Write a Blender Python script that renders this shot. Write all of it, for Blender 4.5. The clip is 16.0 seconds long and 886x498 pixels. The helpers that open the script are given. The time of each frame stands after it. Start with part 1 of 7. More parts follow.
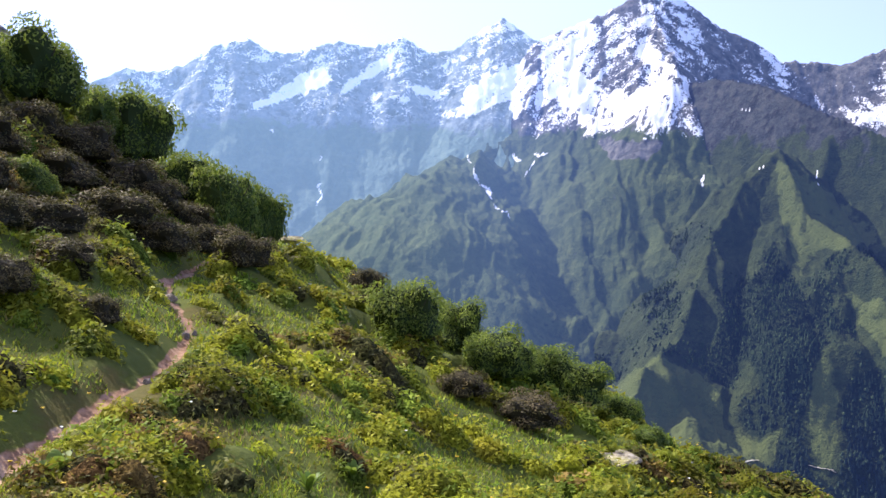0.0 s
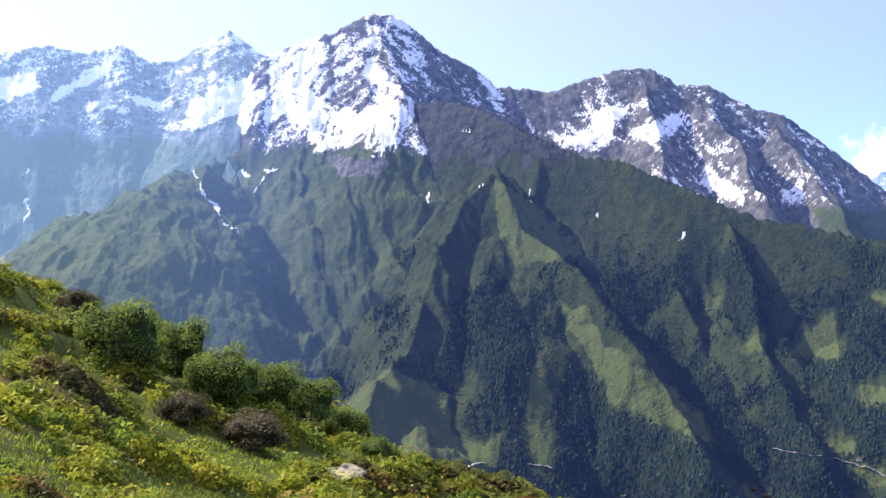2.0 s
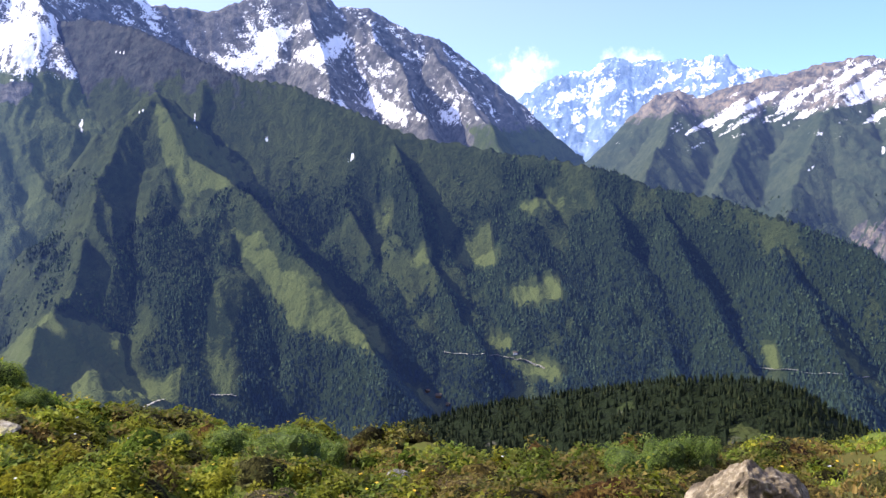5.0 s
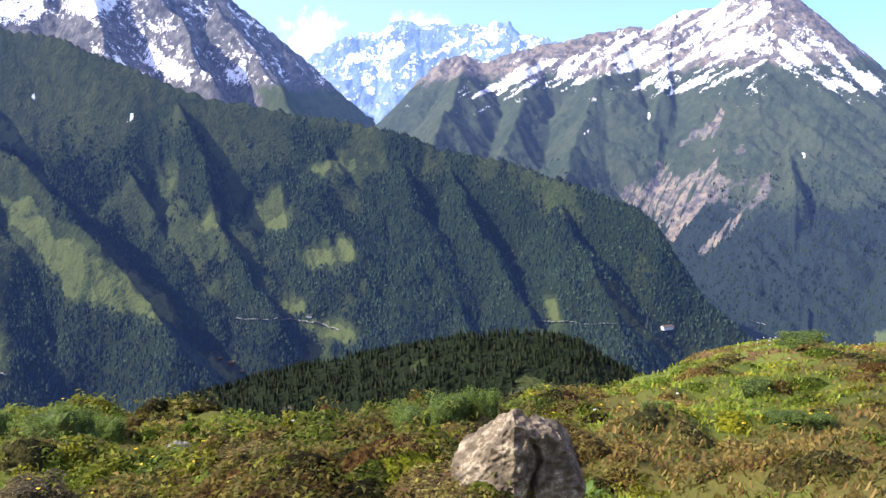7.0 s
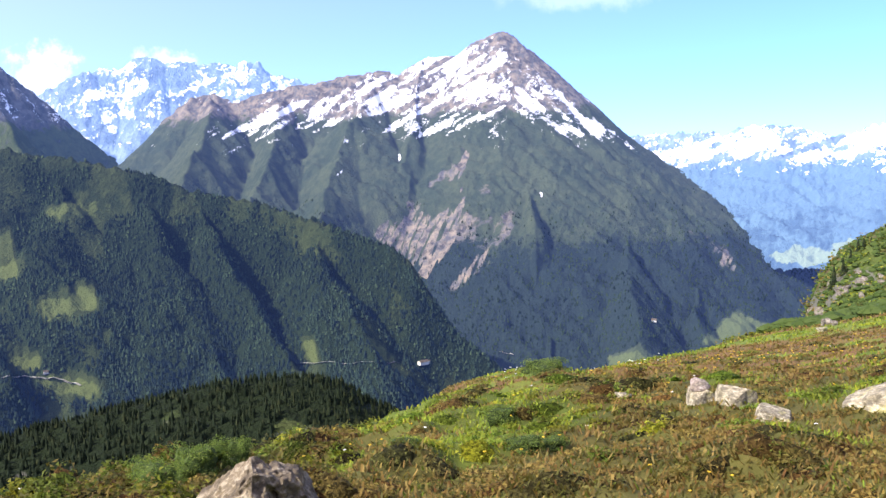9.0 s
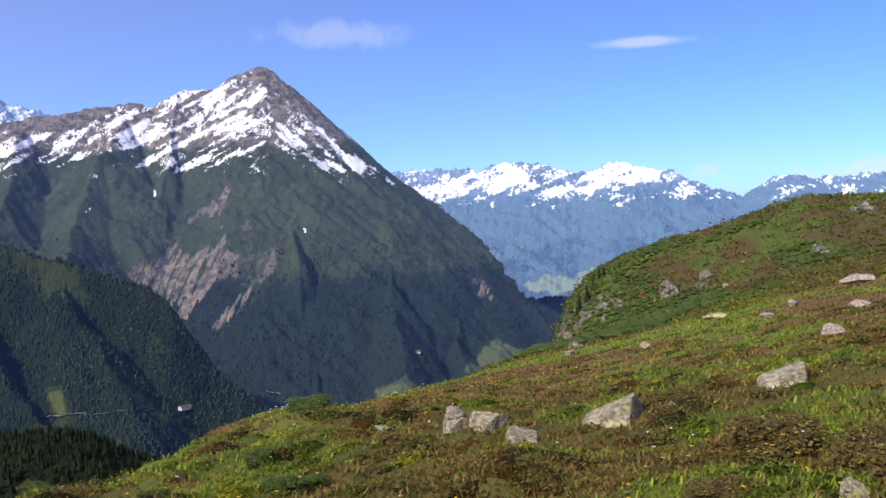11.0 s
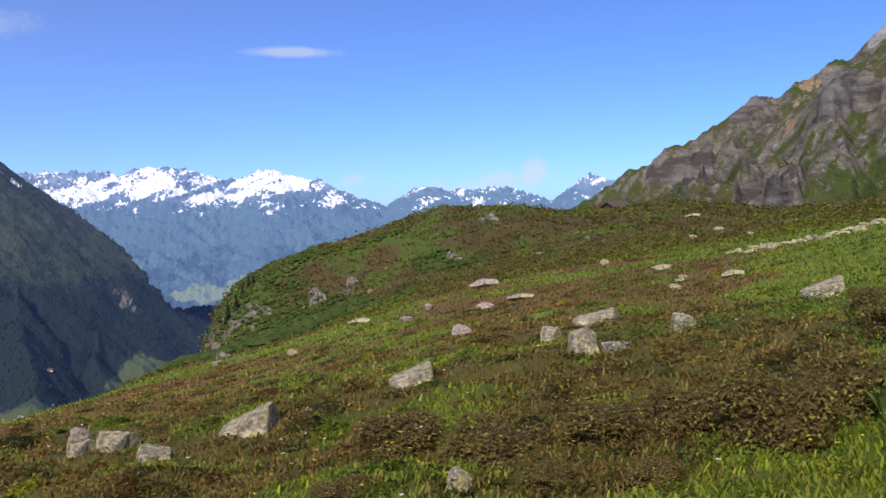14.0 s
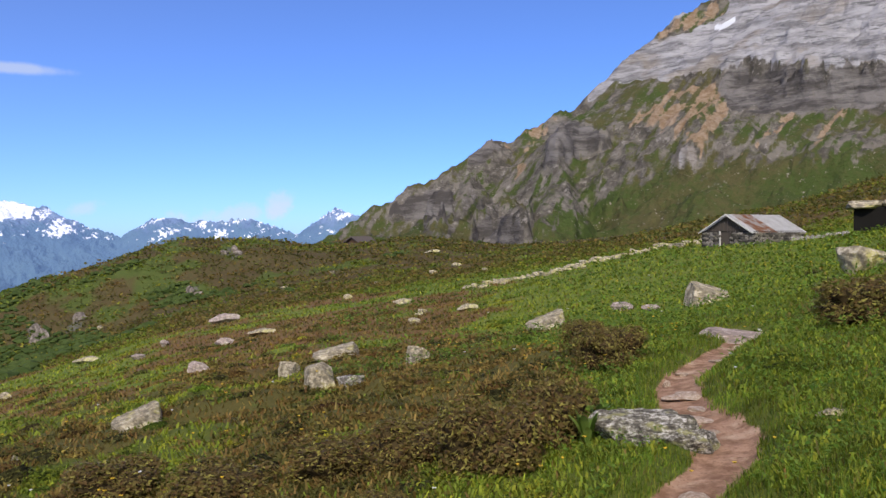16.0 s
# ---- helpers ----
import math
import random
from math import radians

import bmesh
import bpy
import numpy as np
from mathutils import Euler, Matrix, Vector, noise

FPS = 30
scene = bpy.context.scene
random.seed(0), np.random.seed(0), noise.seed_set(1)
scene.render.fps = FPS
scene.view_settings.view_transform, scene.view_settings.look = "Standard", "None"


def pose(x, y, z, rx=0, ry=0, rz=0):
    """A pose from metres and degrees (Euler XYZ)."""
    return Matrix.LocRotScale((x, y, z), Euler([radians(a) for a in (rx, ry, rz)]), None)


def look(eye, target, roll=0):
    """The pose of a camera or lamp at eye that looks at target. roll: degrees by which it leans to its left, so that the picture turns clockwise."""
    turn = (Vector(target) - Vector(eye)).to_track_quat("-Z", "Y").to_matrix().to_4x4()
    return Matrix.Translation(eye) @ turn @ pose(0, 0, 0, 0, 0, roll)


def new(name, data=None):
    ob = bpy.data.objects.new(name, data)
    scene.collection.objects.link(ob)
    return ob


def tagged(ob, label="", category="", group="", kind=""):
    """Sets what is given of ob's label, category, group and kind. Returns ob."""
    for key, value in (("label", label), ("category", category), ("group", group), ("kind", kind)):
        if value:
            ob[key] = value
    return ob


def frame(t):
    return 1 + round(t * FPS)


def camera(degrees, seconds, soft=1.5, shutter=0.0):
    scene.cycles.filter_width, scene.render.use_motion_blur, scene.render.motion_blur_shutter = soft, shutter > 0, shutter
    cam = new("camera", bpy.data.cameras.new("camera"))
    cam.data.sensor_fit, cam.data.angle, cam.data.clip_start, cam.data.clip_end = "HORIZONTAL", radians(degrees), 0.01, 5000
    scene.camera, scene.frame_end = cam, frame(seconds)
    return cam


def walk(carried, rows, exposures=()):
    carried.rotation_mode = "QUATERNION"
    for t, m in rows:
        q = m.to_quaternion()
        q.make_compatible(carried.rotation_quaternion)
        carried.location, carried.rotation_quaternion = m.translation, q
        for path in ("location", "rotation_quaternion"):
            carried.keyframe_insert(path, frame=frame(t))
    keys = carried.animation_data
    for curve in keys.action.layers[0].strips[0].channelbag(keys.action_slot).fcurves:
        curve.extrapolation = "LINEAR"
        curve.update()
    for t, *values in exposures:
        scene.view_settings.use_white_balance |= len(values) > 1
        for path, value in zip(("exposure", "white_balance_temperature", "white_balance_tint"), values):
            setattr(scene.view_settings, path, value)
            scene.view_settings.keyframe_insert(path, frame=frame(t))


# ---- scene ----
cam = camera(52.63, 16.0, soft=1.5)

PATH = [
    (0.0, pose(0.000, 0.450, 1.6, 90.00, -2.00, -0.00)),
    (0.5, pose(0.029, 0.449, 1.6, 90.22, -1.74, -3.68)),
    (1.0, pose(0.066, 0.445, 1.6, 90.91, -1.60, -8.42)),
    (1.5, pose(0.099, 0.439, 1.6, 91.53, -1.38, -12.74)),
    (2.0, pose(0.132, 0.430, 1.6, 91.48, -0.96, -17.05)),
    (2.5, pose(0.164, 0.419, 1.6, 91.23, -0.36, -21.37)),
    (3.0, pose(0.193, 0.406, 1.6, 90.76, -0.17, -25.44)),
    (3.5, pose(0.218, 0.394, 1.6, 89.95, 0.33, -28.89)),
    (4.0, pose(0.239, 0.381, 1.6, 88.94, 0.93, -32.05)),
    (6.5, pose(0.329, 0.307, 1.6, 83.37, 1.90, -47.00)),
    (7.0, pose(0.350, 0.283, 1.6, 83.63, 1.86, -50.96)),
    (7.5, pose(0.367, 0.260, 1.6, 84.12, 2.64, -54.56)),
    (8.0, pose(0.385, 0.234, 1.6, 84.45, 2.31, -58.63)),
    (8.5, pose(0.400, 0.205, 1.6, 85.01, 2.34, -62.78)),
    (9.0, pose(0.413, 0.179, 1.6, 85.68, 2.03, -66.55)),
    (9.5, pose(0.424, 0.151, 1.6, 86.33, 1.83, -70.32)),
    (12.0, pose(0.450, 0.005, 1.6, 87.21, 2.60, -89.25)),
    (12.5, pose(0.449, -0.025, 1.6, 86.99, 2.21, -93.08)),
    (13.0, pose(0.447, -0.051, 1.6, 86.83, 1.72, -96.48)),
    (13.5, pose(0.443, -0.077, 1.6, 86.85, 1.64, -99.79)),
    (14.0, pose(0.437, -0.107, 1.6, 87.08, 1.53, -103.69)),
    (14.5, pose(0.428, -0.138, 1.6, 87.50, 1.24, -107.80)),
    (15.0, pose(0.417, -0.169, 1.6, 87.65, 0.83, -112.02)),
    (15.5, pose(0.403, -0.201, 1.6, 87.86, 0.35, -116.56)),
    (16.0, pose(0.390, -0.224, 1.6, 89.00, 0.40, -119.86)),
]
EXPOSURES = [(0, 1.0), (4, 0.95), (6.5, 1.1), (7.3, 1.17), (9.5, 1.0), (11.8, -0.16), (16, -0.06)]
walk(cam, PATH, EXPOSURES)

# ---- world and sun ----
SUN_AZ, SUN_EL = -52.0, 41.0          # bearing clockwise from +y, and height, in degrees
world = bpy.data.worlds.new("sky")
scene.world = world
world.use_nodes = True
wn, wl = world.node_tree.nodes, world.node_tree.links
sky = wn.new("ShaderNodeTexSky")
sky.sky_type, sky.sun_disc = "NISHITA", False
sky.sun_elevation, sky.sun_rotation = radians(SUN_EL), radians(SUN_AZ)
sky.altitude, sky.air_density, sky.dust_density, sky.ozone_density = 2400, 0.9, 1.9, 5.0
tint = wn.new("ShaderNodeMix")
tint.data_type, tint.blend_type = "RGBA", "MULTIPLY"
tint.inputs["Factor"].default_value = 1.0
tint.inputs[7].default_value = (0.62, 0.88, 1.36, 1)
wl.new(sky.outputs[0], tint.inputs[6])


def wmath(op, a, b=0.0):
    n = wn.new("ShaderNodeMath")
    n.operation = op
    for v, s in zip((a, b), n.inputs):
        if hasattr(v, "is_linked"):
            wl.new(v, s)
        else:
            s.default_value = v
    return n.outputs[0]


def wdot(v, unit):
    n = wn.new("ShaderNodeVectorMath")
    n.operation = "DOT_PRODUCT"
    wl.new(v, n.inputs[0])
    n.inputs[1].default_value = unit
    return n.outputs["Value"]


# small clouds in the sky: bearing, height angle, half width, half height in degrees, lean, density, raggedness
way = wn.new("ShaderNodeTexCoord").outputs["Generated"]
ragged = wn.new("ShaderNodeTexNoise")
ragged.inputs["Scale"].default_value, ragged.inputs["Detail"].default_value, ragged.inputs["Roughness"].default_value = 28, 7, 0.62
wl.new(way, ragged.inputs["Vector"])
sky_colour = tint.outputs[2]
for az, el, w, h, lean, dense, wild in [(42.6, 7.0, 2.0, 1.9, 0, 0.95, 1.7), (49.8, 7.6, 2.2, 0.9, 0, 0.7, 1.7), (98.0, 1.6, 1.3, 0.6, 15, 0.4, 1.4), (106.8, 1.2, 3.4, 0.9, 5, 0.5, 1.7), (109.3, 1.7, 1.3, 0.9, 30, 0.5, 1.7),
                                        (94.4, 9.6, 3.9, 0.42, -1, 0.5, 0.5), (75.6, 11.0, 5.5, 1.1, -3, 0.26, 1.2)]:
    a, e, k = radians(az), radians(el), radians(lean)
    right, up = Vector((math.cos(a), -math.sin(a), 0)), Vector((-math.sin(a) * math.sin(e), -math.cos(a) * math.sin(e), math.cos(e)))
    u, v = right * math.cos(k) + up * math.sin(k), up * math.cos(k) - right * math.sin(k)
    front = wmath("GREATER_THAN", wdot(way, Vector((math.sin(a) * math.cos(e), math.cos(a) * math.cos(e), math.sin(e)))), 0.5)
    p, q = wmath("DIVIDE", wdot(way, u), radians(w)), wmath("DIVIDE", wdot(way, v), radians(h))
    far = wmath("SQRT", wmath("ADD", wmath("MULTIPLY", p, p), wmath("MULTIPLY", q, q)))
    far = wmath("ADD", far, wmath("MULTIPLY", wmath("SUBTRACT", ragged.outputs["Fac"], 0.5), wild * 1.6))
    edge = wn.new("ShaderNodeMapRange")
    edge.interpolation_type = "SMOOTHSTEP"
    wl.new(far, edge.inputs[0])
    for n, value in zip((1, 2, 3, 4), (1.0, 0.25, 0.0, dense)):
        edge.inputs[n].default_value = value
    m = wn.new("ShaderNodeMix")
    m.data_type = "RGBA"
    wl.new(wmath("MULTIPLY", edge.outputs[0], front), m.inputs["Factor"])
    wl.new(sky_colour, m.inputs[6])
    m.inputs[7].default_value = (5.6, 6.0, 6.6, 1)
    sky_colour = m.outputs[2]
# the bright veil round the sun and over the horizon
to_sun = Vector((math.sin(radians(SUN_AZ)) * math.cos(radians(SUN_EL)), math.cos(radians(SUN_AZ)) * math.cos(radians(SUN_EL)), math.sin(radians(SUN_EL))))
veil = wn.new("ShaderNodeMix")
veil.data_type, veil.blend_type = "RGBA", "ADD"
veil.clamp_factor = False
low_air = wmath("POWER", wmath("SUBTRACT", 1.0, wmath("ABSOLUTE", wdot(way, Vector((0, 0, 1))))), 6.0)
near_sun = wmath("POWER", wmath("MAXIMUM", wmath("DIVIDE", wmath("ADD", wdot(way, to_sun), 0.9), 1.9), 0.0), 1.5)
wl.new(wmath("ADD", wmath("MULTIPLY", near_sun, 3.4), wmath("MULTIPLY", low_air, 0.32)), veil.inputs["Factor"])
wl.new(sky_colour, veil.inputs[6])
veil.inputs[7].default_value = (1.12, 0.92, 0.82, 1)
sky_colour = veil.outputs[2]
wl.new(sky_colour, wn["Background"].inputs[0])
wn["Background"].inputs[1].default_value = 0.125
sun = new("sun", bpy.data.lights.new("sun", "SUN"))
sun.data.energy, sun.data.angle, sun.data.color = 4.0, radians(0.5), (1.0, 0.91, 0.76)
sun.matrix_world = look((0, 0, 500), Vector((0, 0, 500)) - 100 * Vector((
    math.sin(radians(SUN_AZ)) * math.cos(radians(SUN_EL)),
    math.cos(radians(SUN_AZ)) * math.cos(radians(SUN_EL)), math.sin(radians(SUN_EL)))))


# ---- helpers of this scene ----
rng = np.random.default_rng(7)
EYE = 1.6


def fade(a, b, v):
    s = np.clip((np.asarray(v, float) - a) / (b - a), 0, 1)
    return s * s * (3 - 2 * s)


def grain(x, y, seed=0):
    """Smooth gradient noise of two coordinates, about -1 to 1."""
    x, y = np.asarray(x, float), np.asarray(y, float)
    xi, yi = np.floor(x).astype(np.int64), np.floor(y).astype(np.int64)
    fx, fy = x - xi, y - yi

    def corner(i, j):
        h = (i * 374761393 + j * 668265263 + seed * 974634777) & 0xFFFFFFFF
        h = ((h ^ (h >> 13)) * 1274126177) & 0xFFFFFFFF
        a = ((h ^ (h >> 16)) & 0xFFFF) / 65536.0 * 2 * math.pi
        return np.cos(a), np.sin(a)
    u, v = fx * fx * fx * (fx * (fx * 6 - 15) + 10), fy * fy * fy * (fy * (fy * 6 - 15) + 10)
    g00, g10, g01, g11 = corner(xi, yi), corner(xi + 1, yi), corner(xi, yi + 1), corner(xi + 1, yi + 1)
    n00 = g00[0] * fx + g00[1] * fy
    n10 = g10[0] * (fx - 1) + g10[1] * fy
    n01 = g01[0] * fx + g01[1] * (fy - 1)
    n11 = g11[0] * (fx - 1) + g11[1] * (fy - 1)
    return 1.5 * (n00 * (1 - u) * (1 - v) + n10 * u * (1 - v) + n01 * (1 - u) * v + n11 * u * v)


def layers(x, y, n=4, seed=0, ridged=False):
    total, amp, weight = 0.0, 1.0, 0.0
    for k in range(n):
        g = grain(x * 2 ** k + 17.3 * k, y * 2 ** k - 9.1 * k, seed + k)
        total = total + amp * ((1 - 2 * np.abs(g)) if ridged else g)
        weight += amp
        amp *= 0.5
    return total / weight


def polar(az, r):
    a = np.radians(az)
    return r * np.sin(a), r * np.cos(a)


def at(az, el, r):
    """The place at a bearing and height angle from the eye, r metres off on the level."""
    x, y = polar(az, r)
    return Vector((float(x), float(y), EYE + r * math.tan(radians(el))))


def mesh_from(name, co, faces, smooth=True):
    """A mesh from arrays of corners and of faces that all have as many corners."""
    co, faces = np.asarray(co, np.float32), np.asarray(faces, np.int32)
    me = bpy.data.meshes.new(name)
    k = faces.shape[1]
    me.vertices.add(len(co))
    me.vertices.foreach_set("co", co.ravel())
    me.loops.add(faces.size)
    me.loops.foreach_set("vertex_index", faces.ravel())
    me.polygons.add(len(faces))
    me.polygons.foreach_set("loop_start", np.arange(0, faces.size, k, dtype=np.int32))
    me.polygons.foreach_set("loop_total", np.full(len(faces), k, np.int32))
    me.update(calc_edges=True)
    me.polygons.foreach_set("use_smooth", np.full(len(faces), smooth))
    return me


def cover(me, name, rgba):
    """Stores what grows or lies where, four masks a corner."""
    layer = me.color_attributes.new(name, "FLOAT_COLOR", "POINT")
    layer.data.foreach_set("color", np.asarray(rgba, np.float32).ravel())


def part(name, bm, material, parent, label=""):
    me = bpy.data.meshes.new(name)
    bm.to_mesh(me)
    bm.free()
    me.materials.append(material)
    ob = new(name, me)
    ob.parent = parent
    return tagged(ob, label)


# ---- materials ----
class Nodes:
    """Short ways to write a material's nodes."""

    def __init__(self, name, rough=0.9, spec=0.2):
        self.mat = bpy.data.materials.new(name)
        self.mat.use_nodes = True
        self.tree = self.mat.node_tree
        self.shader = self.tree.nodes["Principled BSDF"]
        self.shader.inputs["Roughness"].default_value = rough
        self.shader.inputs["Specular IOR Level"].default_value = spec
        self.place = self.tree.nodes.new("ShaderNodeTexCoord").outputs["Object"]

    def link(self, a, b):
        if hasattr(a, "is_linked"):
            self.tree.links.new(a, b)
        else:
            b.default_value = (*a, 1) if isinstance(a, tuple) and len(a) == 3 else a

    def noise(self, scale, detail=5, rough=0.6, stretch=None, at=None):
        n = self.tree.nodes.new("ShaderNodeTexNoise")
        n.inputs["Scale"].default_value, n.inputs["Detail"].default_value = scale, detail
        n.inputs["Roughness"].default_value = rough
        source = at or self.place
        if stretch:
            m = self.tree.nodes.new("ShaderNodeMapping")
            m.inputs["Scale"].default_value = stretch
            self.tree.links.new(source, m.inputs[0])
            source = m.outputs[0]
        self.tree.links.new(source, n.inputs["Vector"])
        return n.outputs["Fac"]

    def voronoi(self, scale, feature="F1", out="Distance"):
        n = self.tree.nodes.new("ShaderNodeTexVoronoi")
        n.feature = feature
        n.inputs["Scale"].default_value = scale
        self.tree.links.new(self.place, n.inputs["Vector"])
        return n.outputs[out]

    def attribute(self, name):
        n = self.tree.nodes.new("ShaderNodeAttribute")
        n.attribute_name = name
        s = self.tree.nodes.new("ShaderNodeSeparateColor")
        self.tree.links.new(n.outputs["Color"], s.inputs[0])
        return s.outputs[0], s.outputs[1], s.outputs[2], n.outputs["Alpha"]

    def math(self, op, a, b=0.0, c=0.0):
        n = self.tree.nodes.new("ShaderNodeMath")
        n.operation = op
        for v, s in zip((a, b, c), n.inputs):
            self.link(v, s)
        return n.outputs[0]

    def step(self, v, lo, hi, a=0.0, b=1.0):
        n = self.tree.nodes.new("ShaderNodeMapRange")
        n.interpolation_type = "SMOOTHSTEP"
        self.link(v, n.inputs[0])
        for k, x in zip((1, 2, 3, 4), (lo, hi, a, b)):
            n.inputs[k].default_value = x
        return n.outputs[0]

    def mix(self, fac, a, b):
        n = self.tree.nodes.new("ShaderNodeMix")
        n.data_type = "RGBA"
        self.link(fac, n.inputs["Factor"])
        self.link(a, n.inputs[6])
        self.link(b, n.inputs[7])
        return n.outputs[2]

    def bump(self, height, strength=0.3, distance=0.02):
        n = self.tree.nodes.new("ShaderNodeBump")
        n.inputs["Strength"].default_value, n.inputs["Distance"].default_value = strength, distance
        self.link(height, n.inputs["Height"])
        self.tree.links.new(n.outputs[0], self.shader.inputs["Normal"])

    def island(self):
        return self.tree.nodes.new("ShaderNodeNewGeometry").outputs["Random Per Island"]

    def each(self):
        return self.tree.nodes.new("ShaderNodeObjectInfo").outputs["Random"]

    def done(self, colour, rough=None):
        self.link(colour, self.shader.inputs["Base Color"])
        if rough is not None:
            self.link(rough, self.shader.inputs["Roughness"])
        return self.mat


# Colour of the haze painted into each mountain material as emission
HAZE_COLOURS = {}


def mountain_material(name, rock, rock_b, grass, grass_b, wood, meadow, snow=(0.9, 0.9, 0.92), haze_glow=None, k=1.0, strata=0.0):
    """Rock, turf, woods, meadows and snow by the masks in 'cover' (snow, meadow, wood, turf), plus distance haze added
    as emission.
    """
    m = Nodes(name, 0.95, 0.1)
    s, me, wo, tu = m.attribute("cover")
    coarse, fine, veryfine = m.noise(0.004 * k, 6, 0.62), m.noise(0.03 * k, 6, 0.65), m.noise(0.12 * k, 3, 0.6)
    col = m.mix(m.step(fine, 0.35, 0.65), rock, rock_b)
    col = m.mix(m.step(m.noise(0.02 * k, 7, 0.75, (1, 1, 0.45)), 0.48, 0.62, 0, 0.75), col, tuple(0.4 * c for c in rock))
    if strata:
        bands = m.noise(0.02 * k, 6, 0.7, (0.25, 0.25, 3.5))
        col = m.mix(m.step(bands, 0.4, 0.62, 0, strata), col, tuple(0.45 * c for c in rock))
        col = m.mix(m.step(m.noise(0.05 * k, 5, 0.7, (0.2, 0.2, 4.0)), 0.52, 0.66, 0, strata), col, tuple(min(0.6, 1.35 * c) for c in rock_b))
    turf = m.mix(m.step(m.math("ADD", m.math("MULTIPLY", coarse, 0.5), m.math("MULTIPLY", fine, 0.5)), 0.4, 0.6), grass, grass_b)
    col = m.mix(m.step(m.math("ADD", tu, m.math("MULTIPLY_ADD", fine, 0.9, -0.45)), 0.4, 0.6), col, turf)
    shrub = m.step(m.math("ADD", wo, m.math("MULTIPLY_ADD", fine, 1.0, -0.5)), 0.38, 0.6)
    col = m.mix(shrub, col, m.mix(veryfine, wood, tuple(0.55 * c for c in wood)))
    col = m.mix(m.step(m.math("ADD", me, m.math("MULTIPLY_ADD", fine, 0.9, -0.45)), 0.42, 0.58), col, m.mix(veryfine, meadow, tuple(0.8 * c for c in meadow)))
    white = m.step(m.math("ADD", s, m.math("MULTIPLY_ADD", fine, 1.1, m.math("MULTIPLY_ADD", veryfine, 0.8, -0.95))), 0.46, 0.54)
    col = m.mix(white, col, snow)
    m.bump(m.math("ADD", fine, m.math("MULTIPLY", veryfine, 0.4)), 0.7, 16.0 / k)
    # Distance haze imitated by emission; rock and turf give off no light.
    if haze_glow:
        HAZE_COLOURS[m.mat.name] = haze_glow
        haze = m.tree.nodes.new("ShaderNodeAttribute")
        haze.attribute_name = "haze"
        m.link(haze.outputs["Color"], m.shader.inputs["Emission Color"])
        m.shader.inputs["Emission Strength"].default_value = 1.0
    return m.done(col)


# ---- the large land: mountains round the valley ----
FLOOR = -760.0


def heights(x, y, ridges, fall):
    """Height of land made of ridges that fall away on both sides. Ridges: lists of (bearing, height angle, metres)."""
    best = np.full(x.shape, -2000.0)
    for line, drop in ridges:
        p = [at(*q) for q in line]
        for a, b in zip(p, p[1:]):
            dx, dy = b.x - a.x, b.y - a.y
            t = np.clip(((x - a.x) * dx + (y - a.y) * dy) / (dx * dx + dy * dy + 1e-9), 0, 1)
            d = np.hypot(x - a.x - t * dx, y - a.y - t * dy)
            s1, d0, s2 = drop or fall
            h = a.z + t * (b.z - a.z) - s1 * np.minimum(d, d0) - s2 * np.maximum(d - d0, 0)
            best = np.maximum(best, h)
    return best


def spot(az, el, rows):
    """A mask of soft oval patches: (bearing, height angle, half width, half height, lean in degrees)."""
    m = np.zeros(az.shape)
    a0, e0 = az, el
    az = a0 + 0.75 * layers(a0 * 0.8, e0 * 0.8, 5, 90)
    el = e0 + 0.6 * layers(a0 * 0.8 + 40, e0 * 0.8, 5, 95)
    for a, e, w, h, lean in rows:
        c, s = math.cos(radians(lean)), math.sin(radians(lean))
        u, v = (az - a), (el - e)
        u, v = (u * c + v * s) / w, (-u * s + v * c) / h
        m = np.maximum(m, fade(1.35, 0.65, np.hypot(u, v)))
    return m


def inside(az, el, shapes, wobble=0.22):
    """A mask of patches with ragged rims, each outlined by bearings and height angles."""
    a = az + wobble * layers(az * 1.6, el * 1.6, 4, 92)
    e = el + wobble * layers(az * 1.6 + 40, el * 1.6, 4, 97)
    m = np.zeros(az.shape)
    for shape in shapes:
        within = np.zeros(az.shape, bool)
        for (x0, y0), (x1, y1) in zip(shape, shape[1:] + shape[:1]):
            within ^= ((y0 > e) != (y1 > e)) & (a < (x1 - x0) * (e - y0) / (y1 - y0 + 1e-9) + x0)
        m = np.maximum(m, within)
    for axis in (0, 1):
        m = 0.5 * m + 0.25 * np.roll(m, 1, axis) + 0.25 * np.roll(m, -1, axis)
    return m


def streaks(az, el, lean, seed, long=2.4, thin=0.34):
    """Thin bands that run at a slant across a face."""
    c, s = math.cos(radians(lean)), math.sin(radians(lean))
    u, v = az * c + el * s, el * c - az * s
    return layers(u / long + 0.3 * layers(az, el, 2, seed + 7), v / thin, 4, seed)


MOUNTAINS = {}


